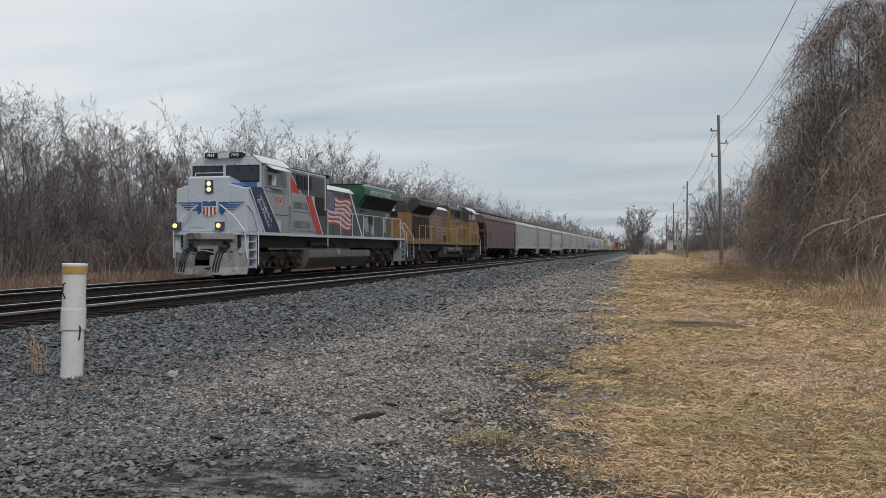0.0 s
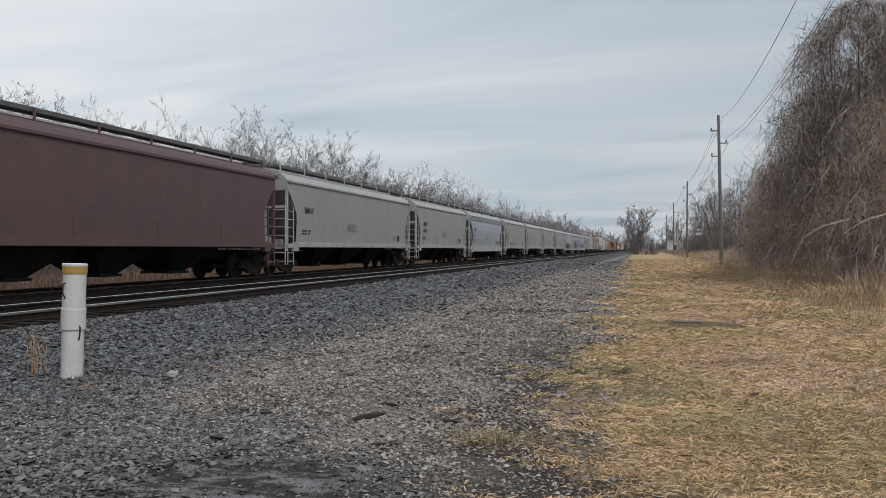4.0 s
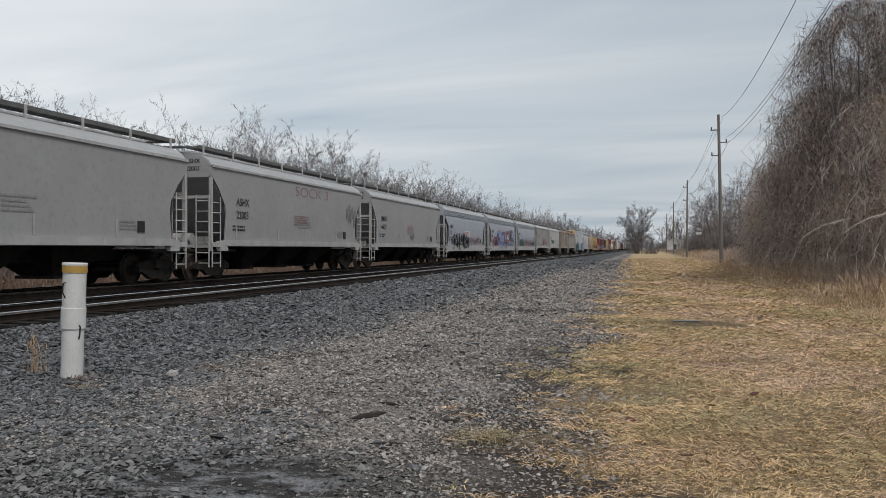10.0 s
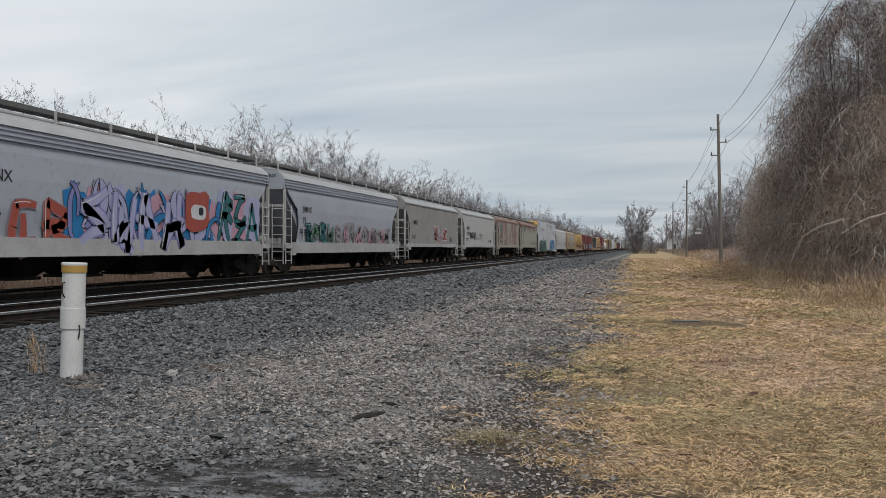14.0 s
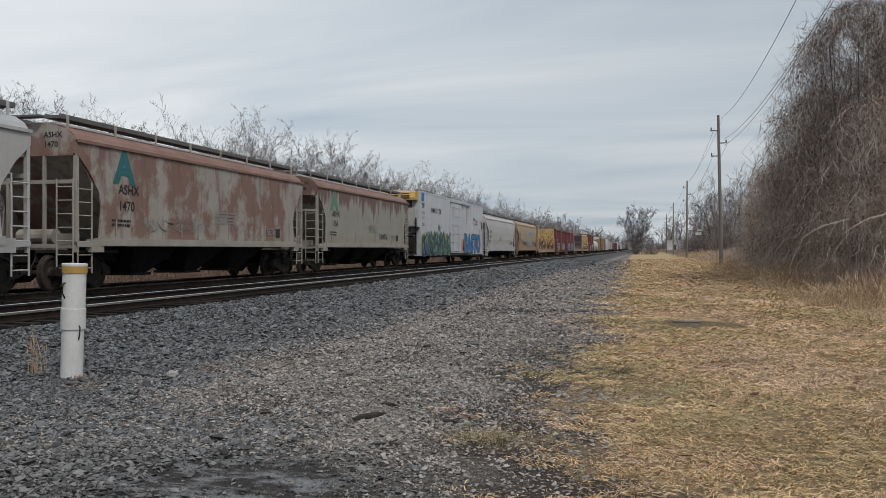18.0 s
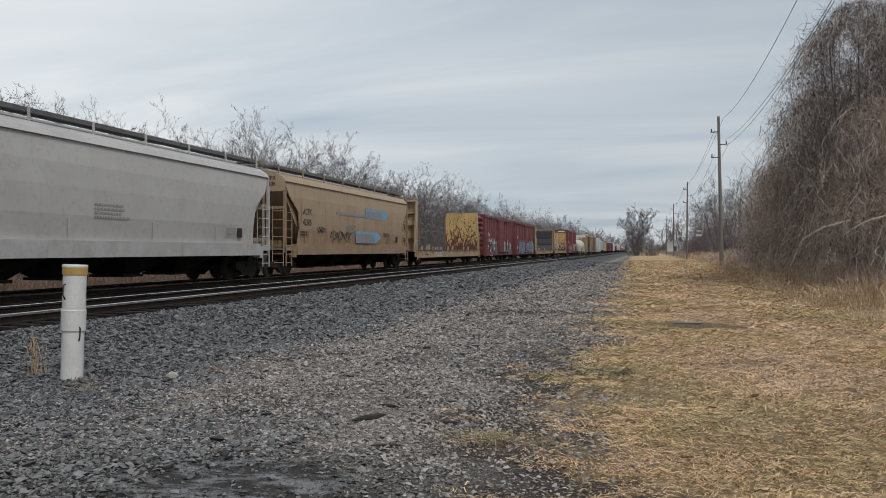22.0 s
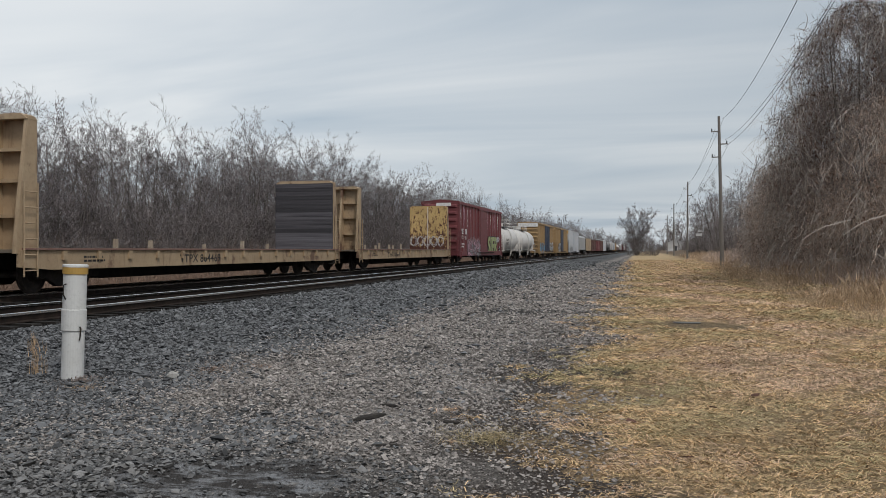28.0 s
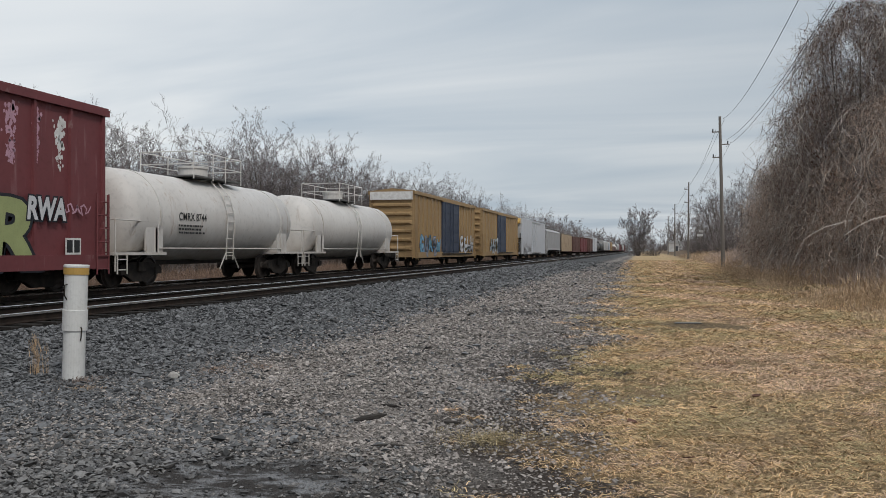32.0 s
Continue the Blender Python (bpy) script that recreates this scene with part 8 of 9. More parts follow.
def matted(name, label, x, y, length, way, material_name, seed, width):
    """Long dead blades that rise, arch over and lie down along their way, as one object of stuff."""
    rs = np.random.RandomState(seed)
    n = len(x)
    z = np.interp(x, [-9.6, -8.0, -6, 5, 7, 9.5], [0.2, 0.03, 0, 0, 0.25, 0.9]) + swell(x, y)
    base = np.stack([x, y, z - 0.004], 1)
    out = np.stack([np.cos(way), np.sin(way), np.zeros(n)], 1)
    lift = rs.uniform(0.1, 0.6, n)
    up = np.array([0, 0, 1.0])
    one = base + (out * (0.5 * length)[:, None] + up * (0.6 * lift * length)[:, None])
    tip = base + (out * (1.25 * length)[:, None] + up * (0.3 * lift * length)[:, None])
    sway = np.stack([-np.sin(way), np.cos(way), np.zeros(n)], 1)
    tip += sway * (rs.normal(0, 0.12, n) * length)[:, None]
    tilt = rs.normal(0, 0.5, n)
    s = (sway * np.cos(tilt)[:, None] + up * np.sin(tilt)[:, None]) * width[:, None]
    v = np.stack([base - s, base + s, one + s, one - s, tip], 1).reshape(-1, 3)
    i = np.arange(n)[:, None] * 5
    f = np.concatenate([i + np.array([p]) for p in ((0, 1, 2), (0, 2, 3), (3, 2, 4))])
    ob = new(name, raw_mesh(name, v, f, material_name))
    return tagged(ob, label, "grass", kind="stuff")


def make_grass():
    rs = np.random.RandomState(21)
    # tufts of long blades combed over one another, closest where the path runs by
    east = lambda y: np.minimum(0.262 * y + 0.4, 8.0)
    cx, cy = strewn(rs, 4.2, 130, lambda y: -1.9 - 0.02 * y, east, lambda y: 92 * np.clip(7.5 / y, 0, 1) ** 1.35)
    bare = np.sin(cx * 2.3 + np.sin(cy * 1.1) * 2) + np.sin(cy * 1.9 + np.sin(cx * 1.7) * 2) + rs.normal(0, 0.7, len(cx))
    inside = cx + 0.75 - wavy(cx, cy) + rs.normal(0, 0.25, len(cx))
    keep = ((inside > 0) & (bare > -1.9)) | ((inside > -0.7) & (rs.uniform(0, 1, len(cx)) < 0.1))
    keep &= ((cx - 1.15) / 1.15) ** 2 + ((cy - 17.5) / 1.0) ** 2 > rs.uniform(0.3, 1.6, len(cx))
    cx, cy, bare = cx[keep], cy[keep], bare[keep]
    k = np.repeat(np.arange(len(cx)), 46)
    big = np.clip(cy / 8.0, 1, 3) ** 0.5
    comb = 1.1 * np.sin(cx * 1.1 + cy * 0.7) + 1.3 * np.sin(cy * 1.3 - cx * 0.6 + 2) + rs.normal(0, 0.9, len(cx)) - 0.4
    tall = (0.04 + 0.075 * rs.uniform(0, 1, len(cx)) ** 1.6) * np.clip(1 + 0.2 * bare, 0.5, 1.5) * big
    r, a = np.abs(rs.normal(0, 0.1, len(k))) * big[k], rs.uniform(0, 2 * np.pi, len(k))
    x, y = cx[k] + r * np.cos(a), cy[k] + r * np.sin(a)
    way = comb[k] + rs.normal(0, 0.75, len(k))
    hgt = tall[k] * rs.uniform(0.45, 1.25, len(k))
    wide = (0.0013 + 0.00024 * y) * rs.uniform(0.7, 1.3, len(k))
    hue = np.sin(x * 1.3 + 2 + np.sin(y * 0.7)) + np.sin(y * 0.8 + x) + 0.7 * np.sin(y * 2.9 - x * 3.3) + rs.normal(0, 0.9, len(cx))[k] + rs.normal(0, 0.5, len(x))
    for m, name, label, kind in (((hue <= 1.6) & (hue > -0.9), "dry_grass", "matted straw-coloured winter grass beside the gravel", "straw"), (hue > 1.6, "green_grass", "olive tufts of grass among the dry straw", "straw_green"),
                                 (hue <= -0.9, "dead_grass", "pale pinkish dead grass lying flat", "straw_pink")):
        matted(name, label, x[m], y[m], hgt[m], way[m], kind, 22, wide[m])
    # the clump at the grass's near corner
    a, r = rs.uniform(0, 2 * np.pi, 900), np.abs(rs.normal(0, 0.2, 900))
    blades("grass_clump", "greenish clump of longer grass at the gravel's edge", -1.2 + r * np.cos(a), 6.45 + r * np.sin(a), rs.uniform(0.05, 0.13, 900), "straw_green", 23, 0.0022, 1.6, 0.5)
    # tall weeds in ragged clumps at the foot of the bank
    x, y = scatter(rs, 75000, (3.3, 10.0), (6, 160))
    patch = np.sin(x * 1.3 + y * 0.31) + np.sin(y * 0.47 - x * 0.8 + 1) + 0.6 * np.sin(y * 1.3 + x * 2)
    keep = (x > 4.35 - 0.5 * np.clip((y - 35) / 20, 0, 1) + 0.7 * wavy(x, y) + rs.normal(0, 0.3, len(x)) + np.clip((y - 46) / 16, 0, 2.6)) & (patch + rs.normal(0, 0.5, len(x)) > -0.7)
    x, y, patch = x[keep], y[keep], patch[keep]
    hgt = rs.uniform(0.25, 0.95, len(x)) * np.clip((x - 3.4) / 2.0, 0.35, 1) * np.clip(0.75 + 0.2 * patch, 0.5, 1.2)
    rusty = patch + rs.normal(0, 0.6, len(x)) > 0.9
    for m, label, kind in ((~rusty, "tall tan weeds and dead stalks along the bank", "reed_light"), (rusty, "rusty brown dead weeds along the bank", "reed")):
        blades("tall_weeds", label, x[m], y[m], hgt[m], kind, 24, (0.0035 + 0.00024 * y)[m], 0.6, 0.4)
    # field behind the far track
    x, y = scatter(rs, 34000, (-26, -18.7), (12, 230))
    blades("field_grass", "tall pinkish-brown dead grass behind the tracks", x, y, rs.uniform(0.35, 1.0, len(x)), "reed_pink", 25, 0.006 + 0.0002 * y, 0.3, 0.3)
    # sparse weeds in the gravel
    for k, (cx, cy, n, hh, kind, lab) in enumerate(((-7.17, 8.9, 60, 0.62, "reed", "dry tan weed stalks standing in the ballast"), (-5.85, 8.0, 90, 0.09, "reed", "low rusty weed in the gravel"),
                                                    (-5.2, 9.6, 160, 0.08, "reed_pink", "low brown weeds in the gravel"), (-4.75, 10.0, 120, 0.07, "reed_pink", "low brown weeds in the gravel"), (-6.3, 8.5, 200, 0.1, "vine", "dark dead weeds beside the post"))):
        a, r = rs.uniform(0, 2 * np.pi, n), np.abs(rs.normal(0, 0.08 if hh > 0.3 else 0.2, n))
        blades("weed_tuft", lab, cx + r * np.cos(a), cy + r * np.sin(a) * 0.7, rs.uniform(0.4, 1.0, n) * hh, kind, 30 + k, 0.004, 0.16 if hh > 0.3 else 1.6, 0.2)


make_grass()


def stones(name, label, x, y, size, material_name, seed, flat=0.6):
    """Angular broken stones, half sunk, as one object of stuff."""
    rs = np.random.RandomState(seed)
    n = len(x)
    z = np.interp(x, [-21, -18.9, -17.6, -9.6, -8.0, -6, 5], [-0.25, -0.05, 0.2, 0.2, 0.03, 0, 0]) + swell(x, y)
    six = np.array([(1, 0, 0), (0, 1, 0), (-1, 0, 0), (0, -1, 0), (0, 0, 0.8), (0, 0, -0.8)]) * 0.55
    v = six[None] * rs.uniform(0.6, 1.3, (n, 1, 3)) * np.array([1, 1, flat]) + rs.normal(0, 0.13, (n, 6, 3)) * np.array([1, 1, flat])
    # any turn about the upright, and a small tilt
    yaw, tip = rs.uniform(0, np.pi, n), rs.normal(0, 0.14, (n, 2))
    q = np.stack([np.cos(yaw), tip[:, 0], tip[:, 1], np.sin(yaw)], 1)
    q /= np.linalg.norm(q, axis=1, keepdims=True)
    w, a, b, c = q.T
    rot = np.stack([1 - 2 * (b * b + c * c), 2 * (a * b - w * c), 2 * (a * c + w * b), 2 * (a * b + w * c), 1 - 2 * (a * a + c * c), 2 * (b * c - w * a),
                    2 * (a * c - w * b), 2 * (b * c + w * a), 1 - 2 * (a * a + b * b)], 1).reshape(n, 3, 3)
    v = np.einsum("nij,nkj->nki", rot, v) * size[:, None, None]
    v += np.stack([x, y, z + size * rs.uniform(0.08, 0.3, n)], 1)[:, None, :]
    f = np.array([(0, 1, 4), (1, 2, 4), (2, 3, 4), (3, 0, 4), (1, 0, 5), (2, 1, 5), (3, 2, 5), (0, 3, 5)])
    faces = (np.arange(n)[:, None, None] * 6 + f[None]).reshape(-1, 3)
    ob = new(name, raw_mesh(name, v.reshape(-1, 3), faces, material_name))
    return tagged(ob, label, "stones", kind="stuff")


def make_stones():
    rs = np.random.RandomState(41)
    west = lambda y: np.maximum(-0.88 * y - 0.5, -9.9)
    puddle = lambda x, y: ((x + 2.75) / 1.1) ** 2 + ((y - 5.0) / 0.75) ** 2
    # broken ballast: the shoulder of the track, and the coarse stones near the muddy hollow
    x, y = strewn(rs, 4.3, 110, west, lambda y: np.full_like(y, -1.2), lambda y: 1150 * np.clip(7.5 / y, 0, 1) ** 1.25)
    coarse = np.clip((-5.0 + 0.8 * wavy(x, y) - x) / 1.2 + 0.5, 0, 1) + np.clip((7.6 - y) / 1.5, 0, 1) * np.clip((-2.3 - x) / 0.8, 0, 1)
    coarse *= 1 - 0.75 * np.exp(-((x + 4.25) / 0.75) ** 2) * (y > 7.5)
    keep = (rs.uniform(0, 1, len(x)) < coarse + 0.05) & (puddle(x, y) > rs.uniform(-0.15, 1.2, len(x)))
    x, y = x[keep], y[keep]
    size = (0.018 + rs.gamma(2.0, 0.0085, len(x))) * np.clip(y / 7.5, 1, 9) ** 0.55
    wet = ((x + 3.8) / 2.6) ** 2 + ((y - 4.6) / 1.6) ** 2 < rs.uniform(0.2, 1.3, len(x))
    stones("ballast", "loose grey crushed-stone ballast on the track's shoulder", x[~wet], y[~wet], size[~wet], "stone", 42)
    stones("wet_stones", "dark wet stones round a muddy hollow", x[wet], y[wet], size[wet], "stone_wet", 45)
    # finer gravel of the trodden path
    x, y = strewn(rs, 4.3, 60, lambda y: np.maximum(-0.88 * y - 0.5, -7.0), lambda y: np.full_like(y, 0.3), lambda y: 1600 * np.clip(7.0 / y, 0, 1) ** 1.5)
    keep = (x < -0.75 + wavy(x, y) + rs.normal(0, 0.3, len(x))) & (puddle(x, y) > rs.uniform(0.05, 1.3, len(x))) & (x > -5.6 + rs.normal(0, 0.6, len(x)))
    keep &= ((x + 3.45) / 1.4) ** 2 + ((y - 20.3) / 1.2) ** 2 > rs.uniform(-0.4, 1.6, len(x))
    # few stones lie on the bare earth along the grass
    keep &= (x < -1.75 + wavy(x, y)) | (rs.uniform(0, 1, len(x)) < np.clip((y - 3) / 14, 0.5, 1))
    x, y = x[keep], y[keep]
    size = np.minimum(0.009 + rs.gamma(1.6, 0.0085, len(x)), 0.042) * np.clip(y / 7.0, 1, 9) ** 0.6
    wet = ((x + 3.0) / 2.0) ** 2 + ((y - 4.8) / 1.1) ** 2 < rs.uniform(0.3, 1.3, len(x))
    stones("gravel", "scattered small grey gravel on the trodden path", x[~wet], y[~wet], size[~wet], "gravel", 43)
    stones("wet_gravel", "dark wet gravel round a muddy hollow", x[wet], y[wet], size[wet], "stone_wet", 46)
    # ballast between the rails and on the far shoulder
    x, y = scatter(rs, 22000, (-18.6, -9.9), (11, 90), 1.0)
    stones("track_ballast", "near-black ballast between the ties", x, y, rs.gamma(9, 0.005, len(x)) * np.clip(y / 22, 0.9, 1.5), "stone_dark", 44)


make_stones()


# ---- the vine-hung bank ----
def vine_mound(seed, height, radius, vine="vine", leaf="dead_leaf"):
    """A tree smothered in vines: a tangle of hanging strands over a leaning crown, with dead leaves caught in it."""
    rs = np.random.RandomState(seed)
    root = thing("vine_covered_tree", "tree smothered in tangled brown vines on the bank", "tree", "vine-hung trees on the bank")
    rnd = random.Random(seed)
    segs = []
    for k in range(4):
        grow(rnd, Vector((rnd.uniform(-0.6, 0.6), rnd.uniform(-0.6, 0.6), -0.3)), Vector((rnd.gauss(0, 0.07), rnd.gauss(0, 0.07), 1)).normalized(), height * 0.86, 0.07, 0, segs, dict(BRUSH_SPEC, bend=(0.05, 0.15, 0.2, 0.3), kids=(20, 8, 6, 0), ratio=(0.42, 0.5, 0.5, 0), thin=(0.3, 0.5, 0.7, 0)))
    tm, cm = branch_meshes(segs, 0)
    part("trunk", tm, "bark", root)
    part("crown", cm, "twigs", root)

    def strands(n, steps, length, width, spread, hang, loose):
        # start on the outside of an uneven dome, then hang or wander
        a = rs.uniform(0, 2 * np.pi, n)
        u = rs.uniform(0, 1, n) ** 0.8
        lump = 1 + 0.16 * np.sin(a * 3 + seed) + 0.13 * np.sin(a * 5 + u * 9 + seed) + 0.12 * np.sin(u * 17 + a * 2)
        z = height * (0.04 + 0.96 * u)
        puff = np.sin(z * 2.3 + a * 3 + seed) * np.sin(a * 5 + z * 0.8) + 0.6 * np.sin(z * 4.1 - a * 7)
        lump = lump * (1 + 0.17 * puff)
        rr = radius * np.sqrt(np.clip(1 - u ** 5, 0.02, 1)) * lump * rs.uniform(spread, 1.03, n)
        keep = rs.uniform(0, 1, n) < 0.55 + 0.75 * puff
        a, z, rr, n = a[keep], z[keep], rr[keep], int(keep.sum())
        p = np.stack([rr * np.cos(a), rr * np.sin(a), z], 1)
        d = np.stack([np.cos(a) * 0.08, np.sin(a) * 0.08, np.full(n, -hang)], 1) + rs.normal(0, 0.6, (n, 3)) * loose
        w0 = width * rs.uniform(0.5, 1.6, n)
        ln = length * rs.uniform(0.4, 1.5, n) / steps
        pts = [p]
        for k in range(steps):
            d = d + rs.normal(0, 0.45, (n, 3)) * loose + np.array([0, 0, -0.2 * hang])
            dn = d / np.linalg.norm(d, axis=1, keepdims=True)
            q = pts[-1] + dn * ln[:, None]
            q[:, 2] = np.maximum(q[:, 2], 0.05)
            pts.append(q)
        b = rs.uniform(0, 2 * np.pi, n)
        s = np.stack([np.cos(b), np.sin(b), rs.normal(0, 0.4, n)], 1) * w0[:, None]
        ring = []
        for k, q in enumerate(pts):
            ring += [q - s * (1 - 0.6 * k / steps), q + s * (1 - 0.6 * k / steps)]
        v = np.stack(ring, 1)
        m = 2 * (steps + 1)
        i = np.arange(n)[:, None] * m
        f = np.concatenate([i + np.array([[2 * k, 2 * k + 1, 2 * k + 3, 2 * k + 2]]) for k in range(steps)])
        return v.reshape(-1, 3), f

    big = height * radius / 25
    v, f = strands(int(10500 * big), 4, 0.75, 0.0065, 0.55, 0.12, 1.1)
    part("vines", raw_mesh("vines", v, f, vine), vine, root)
    v, f = strands(int(2000 * big), 6, 1.5, 0.0085, 0.9, 0.55, 0.6)
    part("hanging_vines", raw_mesh("hanging_vines", v, f, "pale_vine"), "pale_vine", root)
    v, f = strands(int(9500 * big), 1, 0.085, 0.021, 0.4, 0.3, 1.2)
    part("dead_leaves", raw_mesh("dead_leaves", v, f, leaf), leaf, root)
    return root


def make_bank():
    rnd = random.Random(9)
    kinds = [vine_mound(61, 11.5, 2.9), vine_mound(62, 9.0, 2.6), vine_mound(63, 6.5, 2.5, "vine_brown", "leaf_brown"), vine_mound(64, 3.4, 2.2, "vine_brown", "leaf_brown")]
    spots = {0: [(8.9, 39.5), (9.5, 43), (10.8, 36), (12.6, 40)],
             1: [(8.7, 46.2), (9.1, 50), (12.2, 46), (13.2, 25.5)],
             2: [(8.5, 53.2), (8.6, 57), (9.3, 60), (10.4, 65), (12.5, 54), (11.8, 70), (12.8, 77), (8.9, 34), (9.4, 29.5), (10.8, 26)],
             3: [(8.4, 41), (8.5, 46.5), (8.7, 51), (9.0, 56), (9.4, 60), (8.6, 33), (8.9, 28.5), (8.4, 37), (9.8, 66), (10.3, 72), (10.8, 80), (9.2, 24)]}
    for k, places in spots.items():
        for n, (x, y) in enumerate(places):
            m = pose(x, y, ground_height(x) - 0.15, rz=rnd.uniform(0, 360))
            if n == 0:
                kinds[k].matrix_basis = m
            else:
                copy_thing(kinds[k], m)
    # bare trees whose limbs reach out over the vines
    rear = [bare_tree(340 + k, hh, 2, 0.008, "bare tree rising out of the vine-hung bank", "vine-hung trees on the bank", lean=0.2, low=0.3, kids=(12, 8, 6, 4)) for k, hh in enumerate((13.5, 11.5))]
    for k, (x, y) in enumerate(((11.6, 37.5), (11.0, 31.5))):
        rear[k].matrix_basis = pose(x, y, ground_height(x) - 0.1, rz=40 * k)


make_bank()
thicket("undergrowth", "purplish brambles and dead stems at the bank's foot", 16000, (6.4, 10.0), (14, 100), (0.3, 1.2), "bramble", 66, 0.011, 0.5)
thicket("undergrowth", "brambles and dead stems on the bank", 9000, (8.5, 22), (12, 85), (0.8, 3.0), "vine", 67, 0.012, 0.5)


# ---- poles and wires ----
def utility_pole(x, y, top, tilt, arms):
    p = thing("utility_pole", "tall weathered wooden utility pole beside the grass", "utility pole", "line of utility poles", pose(x, y, ground_height(x) - 0.3, 0, tilt))
    hgt = top - ground_height(x) + 0.3
    part("shaft", Build().tube((0, 0, 0), (0, 0, hgt), 0.165, 0.10, 12), "pole_wood", p)
    for z, sx in arms:
        arm = part("bracket", Build().box(*sorted((0, sx * 0.62)), -0.04, 0.04, z - ground_height(x) + 0.26, z - ground_height(x) + 0.34), "pole_wood", p)
        part("insulator", Build().tube((sx * 0.55, 0, z - ground_height(x) + 0.34), (sx * 0.55, 0, z - ground_height(x) + 0.55), 0.05, n=8), "loco_dark", arm)
    return p


ARMS = ((10.8, -1), (9.8, 1), (8.8, -1))
POLES = [(5.2, 5, 13.3, 0), (5.9, 70, 12.0, -1.2), (6.3, 135, 11.9, 0.3), (6.4, 200, 12.0, 0), (6.6, 268, 12.0, 0)]
for px, py, ptop, ptilt in POLES:
    utility_pole(px, py, ptop, ptilt, ARMS)


def wire(a, b, sag):
    pts = [Vector(a).lerp(Vector(b), k / 16) - Vector((0, 0, sag * 4 * (k / 16) * (1 - k / 16))) for k in range(17)]
    w = new("overhead_wire", Build().pipe(pts, 0.011, 5).mesh("overhead_wire"))
    w.data.materials.append(MAT["wire"])
    tagged(w, "thin black overhead wire strung between the poles", "wire", "overhead wires")


for (xa, ya, ta, _), (xb, yb, tb, _) in zip(POLES, POLES[1:]):
    for dz, sx, sag in ((-1.05, -0.55, 0.9), (-2.05, 0.55, 0.9), (-3.0, -0.55, 1.0), (-0.2, 0.1, 0.7)):
        if ya > 10:
            wire((xa + sx, ya, ta + dz), (xb + sx, yb, tb + dz), sag)
# the span over the camera's head hangs slack
wire((3.6, 5, 9.1), (5.87, 70, 11.8), 1.3)
wire((6.3, 5, 13.2), (6.1, 70, 10.12), 2.0)
wire((6.1, 5, 12.6), (6.1, 70, 9.61), 1.8)


# ---- things beside the track ----
def marker_post():
    p = thing("marker_post", "white tubular marker post with an orange band in gravel", "marker post", at=pose(-6.59, 8.78, -0.02, 0, 1.6, 20))
    part("lower_tube", Build().tube((0, 0, 0), (0, 0, 0.60), 0.125, n=28), "post_white", p, smooth=False, bevel=0.006)
    part("collar", Build().tube((0, 0, 0.57), (0, 0, 0.82), 0.140, n=28), "post_white", p, bevel=0.006)
    part("upper_tube", Build().tube((0, 0, 0.80), (0, 0, 1.30), 0.131, n=28), "post_white", p, bevel=0.004)
    part("band", Build().tube((0, 0, 1.235), (0, 0, 1.315), 0.141, n=28), "post_orange", p, "faded orange band")
    part("cap", Build().tube((0, 0, 1.312), (0, 0, 1.35), 0.143, n=28), "post_white", p, bevel=0.01)
    grip = Build()
    for a in (-120,):
        c, s = math.cos(radians(a)), math.sin(radians(a))
        grip.pipe([(0.131 * c, 0.131 * s, 1.12), (0.165 * c, 0.165 * s, 1.11), (0.17 * c, 0.17 * s, 1.0), (0.131 * c, 0.131 * s, 0.94)], 0.008)
    part("handle", grip, "black_iron", p, "black wire handle")
    hasp = Build()
    c, s = math.cos(radians(-45)), math.sin(radians(-45))
    hasp.pipe([(0.142 * c, 0.142 * s, 0.62), (0.16 * c, 0.16 * s, 0.6), (0.15 * c, 0.15 * s, 0.5), (0.135 * c, 0.135 * s, 0.46)], 0.009)
    part("hasp", hasp, "truck_iron", p, "rusty hasp")


marker_post()


def rough_lump(name, label, x, y, size, material_name, seed, category="debris", turn=0):
    """A split, splintered or broken piece lying on the ground."""
    rnd = random.Random(seed)
    b = Build()
    n = 7
    rings = []
    for k in range(5):
        q = k / 4
        w = (1 - (2 * q - 1) ** 4) * 0.8 + 0.2
        rings.append([(size[0] * (q - 0.5), size[1] * 0.5 * w * math.cos(2 * math.pi * i / n) * rnd.uniform(0.8, 1.1), size[2] * (0.35 + 0.5 * w * math.sin(2 * math.pi * i / n) * rnd.uniform(0.8, 1.1))) for i in range(n)])
    b.loft(rings)
    ob = part(name, b, material_name)
    ob.matrix_basis = pose(x, y, ground_height(x) + float(swell(x, y)) + 0.008, rz=turn)
    return tagged(ob, label, category)


rough_lump("wood_scrap", "short charred splintered piece of wood on the gravel", -2.36, 7.15, (0.38, 0.036, 0.06), "charred_wood", 1, turn=58)
rough_lump("wood_scrap", "thin dark stick lying on the gravel", -2.38, 7.8, (0.22, 0.024, 0.03), "charred_wood", 2, turn=-18)
rough_lump("wood_scrap", "small dark chip of wood on the gravel", -1.62, 7.1, (0.17, 0.035, 0.035), "charred_wood", 3, turn=4)
rough_lump("wood_scrap", "thin dark stick lying on the gravel", -1.85, 6.0, (0.24, 0.018, 0.022), "charred_wood", 6, turn=12)
rough_lump("rock", "pale broken rock lying in the gravel", -5.46, 9.1, (0.14, 0.11, 0.11), "rock_pale", 4, "rock", 30)
rough_lump("rock", "flat grey rock lying in the gravel", -6.9, 7.6, (0.16, 0.14, 0.07), "stone", 5, "rock", 70)


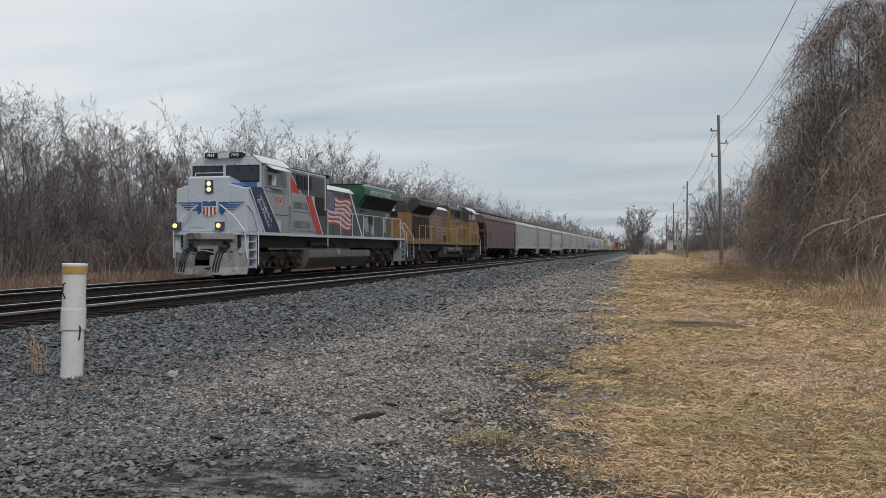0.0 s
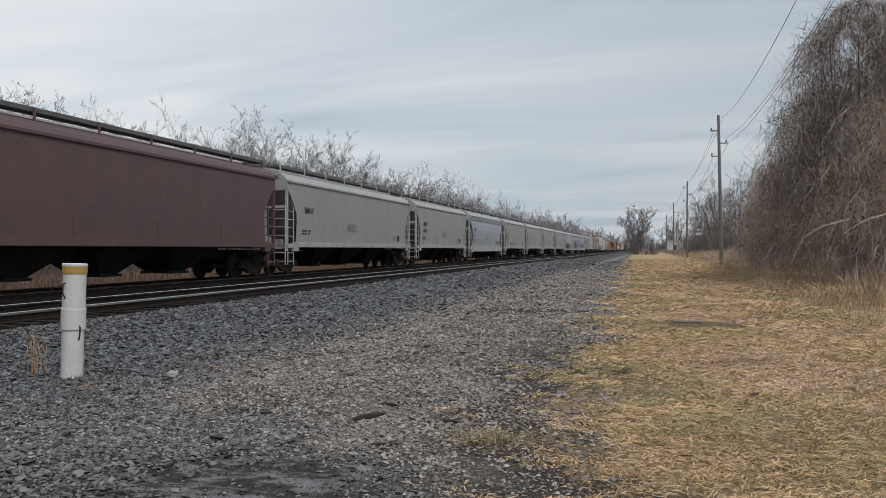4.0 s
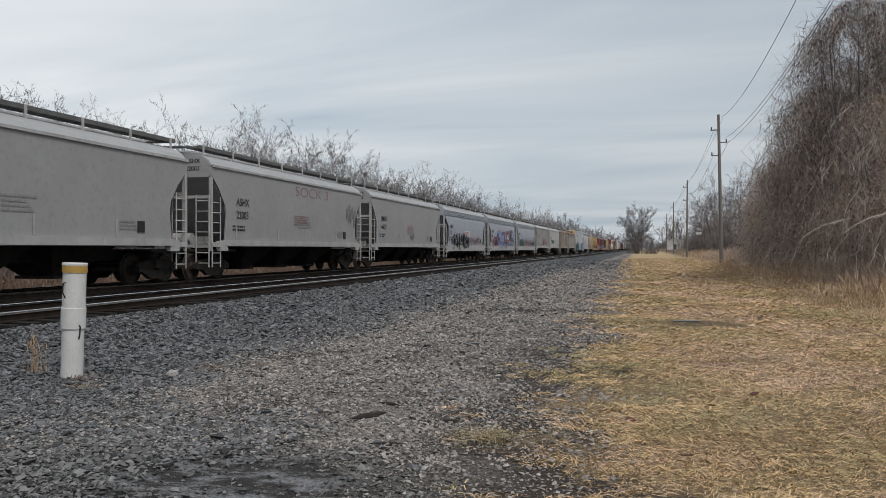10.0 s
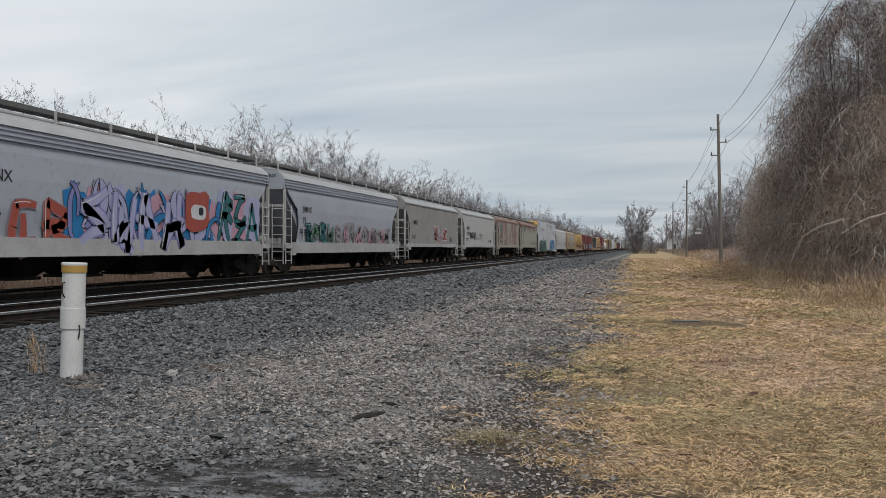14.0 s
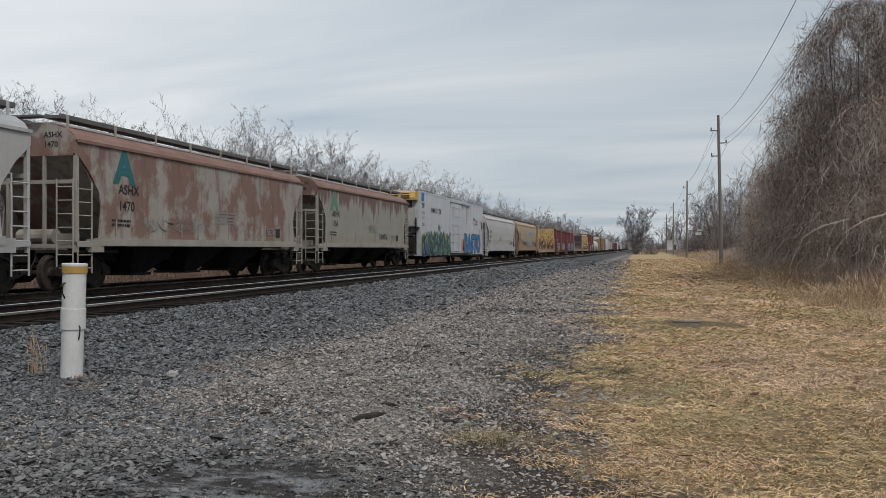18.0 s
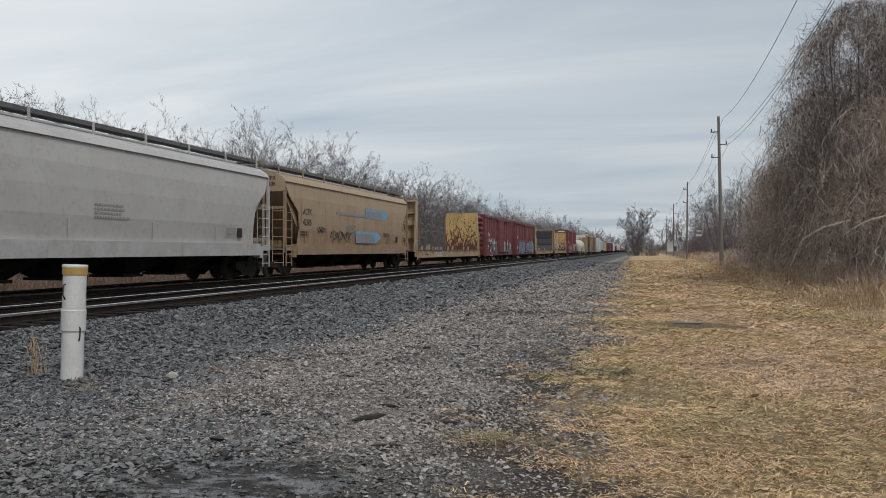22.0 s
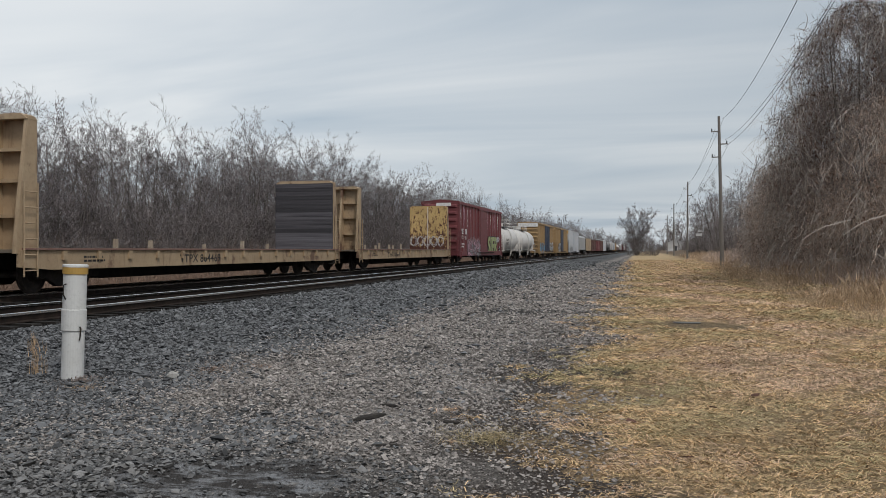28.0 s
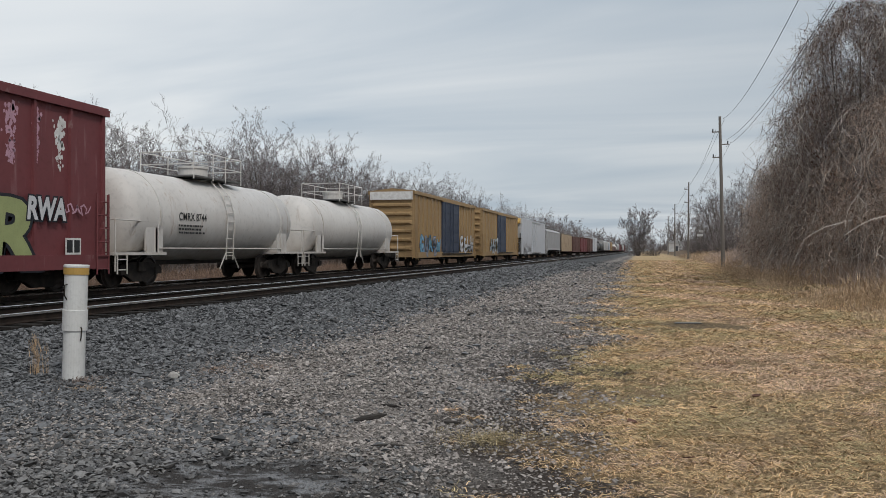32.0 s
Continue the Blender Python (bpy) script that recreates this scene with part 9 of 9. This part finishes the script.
def shed(x, y, w, dpt, hgt):
    s = thing("shed", "low white shed far beyond the poles", "shed", at=pose(x, y, ground_height(x) - 0.2))
    part("wall", Build().box(-w / 2, w / 2, -dpt / 2, dpt / 2, 0, hgt), "shed_white", s)
    part("roof", Build().prism([(-w / 2 - 0.3, hgt), (0, hgt + w * 0.18), (w / 2 + 0.3, hgt)], "y", -dpt / 2 - 0.3, dpt / 2 + 0.3), "roof_steel", s)
    part("door", Build().box(-0.5, 0.5, -dpt / 2 - 0.03, -dpt / 2, 0, 2.0), "loco_dark", s)


shed(14.0, 168, 4.5, 8, 2.8)
shed(11.0, 330, 6, 10, 3.2)
for sxx, syy, shh in ((8.3, 140, 3.6), (9.2, 150, 4.2)):
    g = thing("signpost", "small pale sign on a post by the track", "sign", at=pose(sxx, syy, ground_height(sxx)))
    part("post", Build().tube((0, 0, -0.2), (0, 0, shh), 0.06, n=8), "pole_wood", g)
    part("panel", Build().box(-0.45, 0.45, -0.06, -0.02, shh - 0.5, shh - 0.1), "shed_white", g)


board = part("board", Build().box(-0.26, 0.26, -0.1, 0.1, 0, 0.02), "loco_tank", at=pose(0.83, 17.95, 0.012, rz=4))
tagged(board, "weathered grey board lying flat in the grass", "board")
for k, (lx, ly) in enumerate(((-0.12, 7.5), (0.3, 6.3), (0.62, 8.4), (1.1, 9.2), (2.6, 14.6), (2.2, 15.5))):
    leaf = part("fallen_leaf", Build().prism([(-0.04, -0.025), (0.02, -0.035), (0.05, 0.0), (0.03, 0.03), (-0.03, 0.035)], "z", 0.0, 0.006), "dead_leaf", at=pose(lx, ly, 0.035 + float(swell(lx, ly)), 14 * (-1) ** k, 9, 55 * k))
    tagged(leaf, "curled brown leaf fallen on the grass", "leaf", "fallen leaves")


def motions():
    """The train rolls by at a near-steady pace; its wheels turn while they are near the path."""
    def run(t):
        return 15.98 * t + 0.00565 * t * t
    times = [0, 4, 8, 12, 16, 20, 24, 28, 32]
    for car, mid in CARS:
        walk(car, [(t, pose(FAR_TRACK, mid - run(t), RAIL_TOP)) for t in times])
    start = {car.name: mid for car, mid in CARS}
    for wheel, car, along, r, dy in WHEELS:
        first = start[car.name] + along
        near = [k for k in range(0, 961) if 6 < first - run(k / 30) < 44]
        if not near:
            continue
        rows = [(0, pose(0, dy, r))] if near[0] > 0 else []
        base = run(near[0] / 30)
        for k in near:
            rows.append((k / 30, pose(0, dy, r, math.degrees((run(k / 30) - base) / r))))
        if near[-1] < 960:
            rows.append((32, rows[-1][1]))
        walk(wheel, rows)


motions()
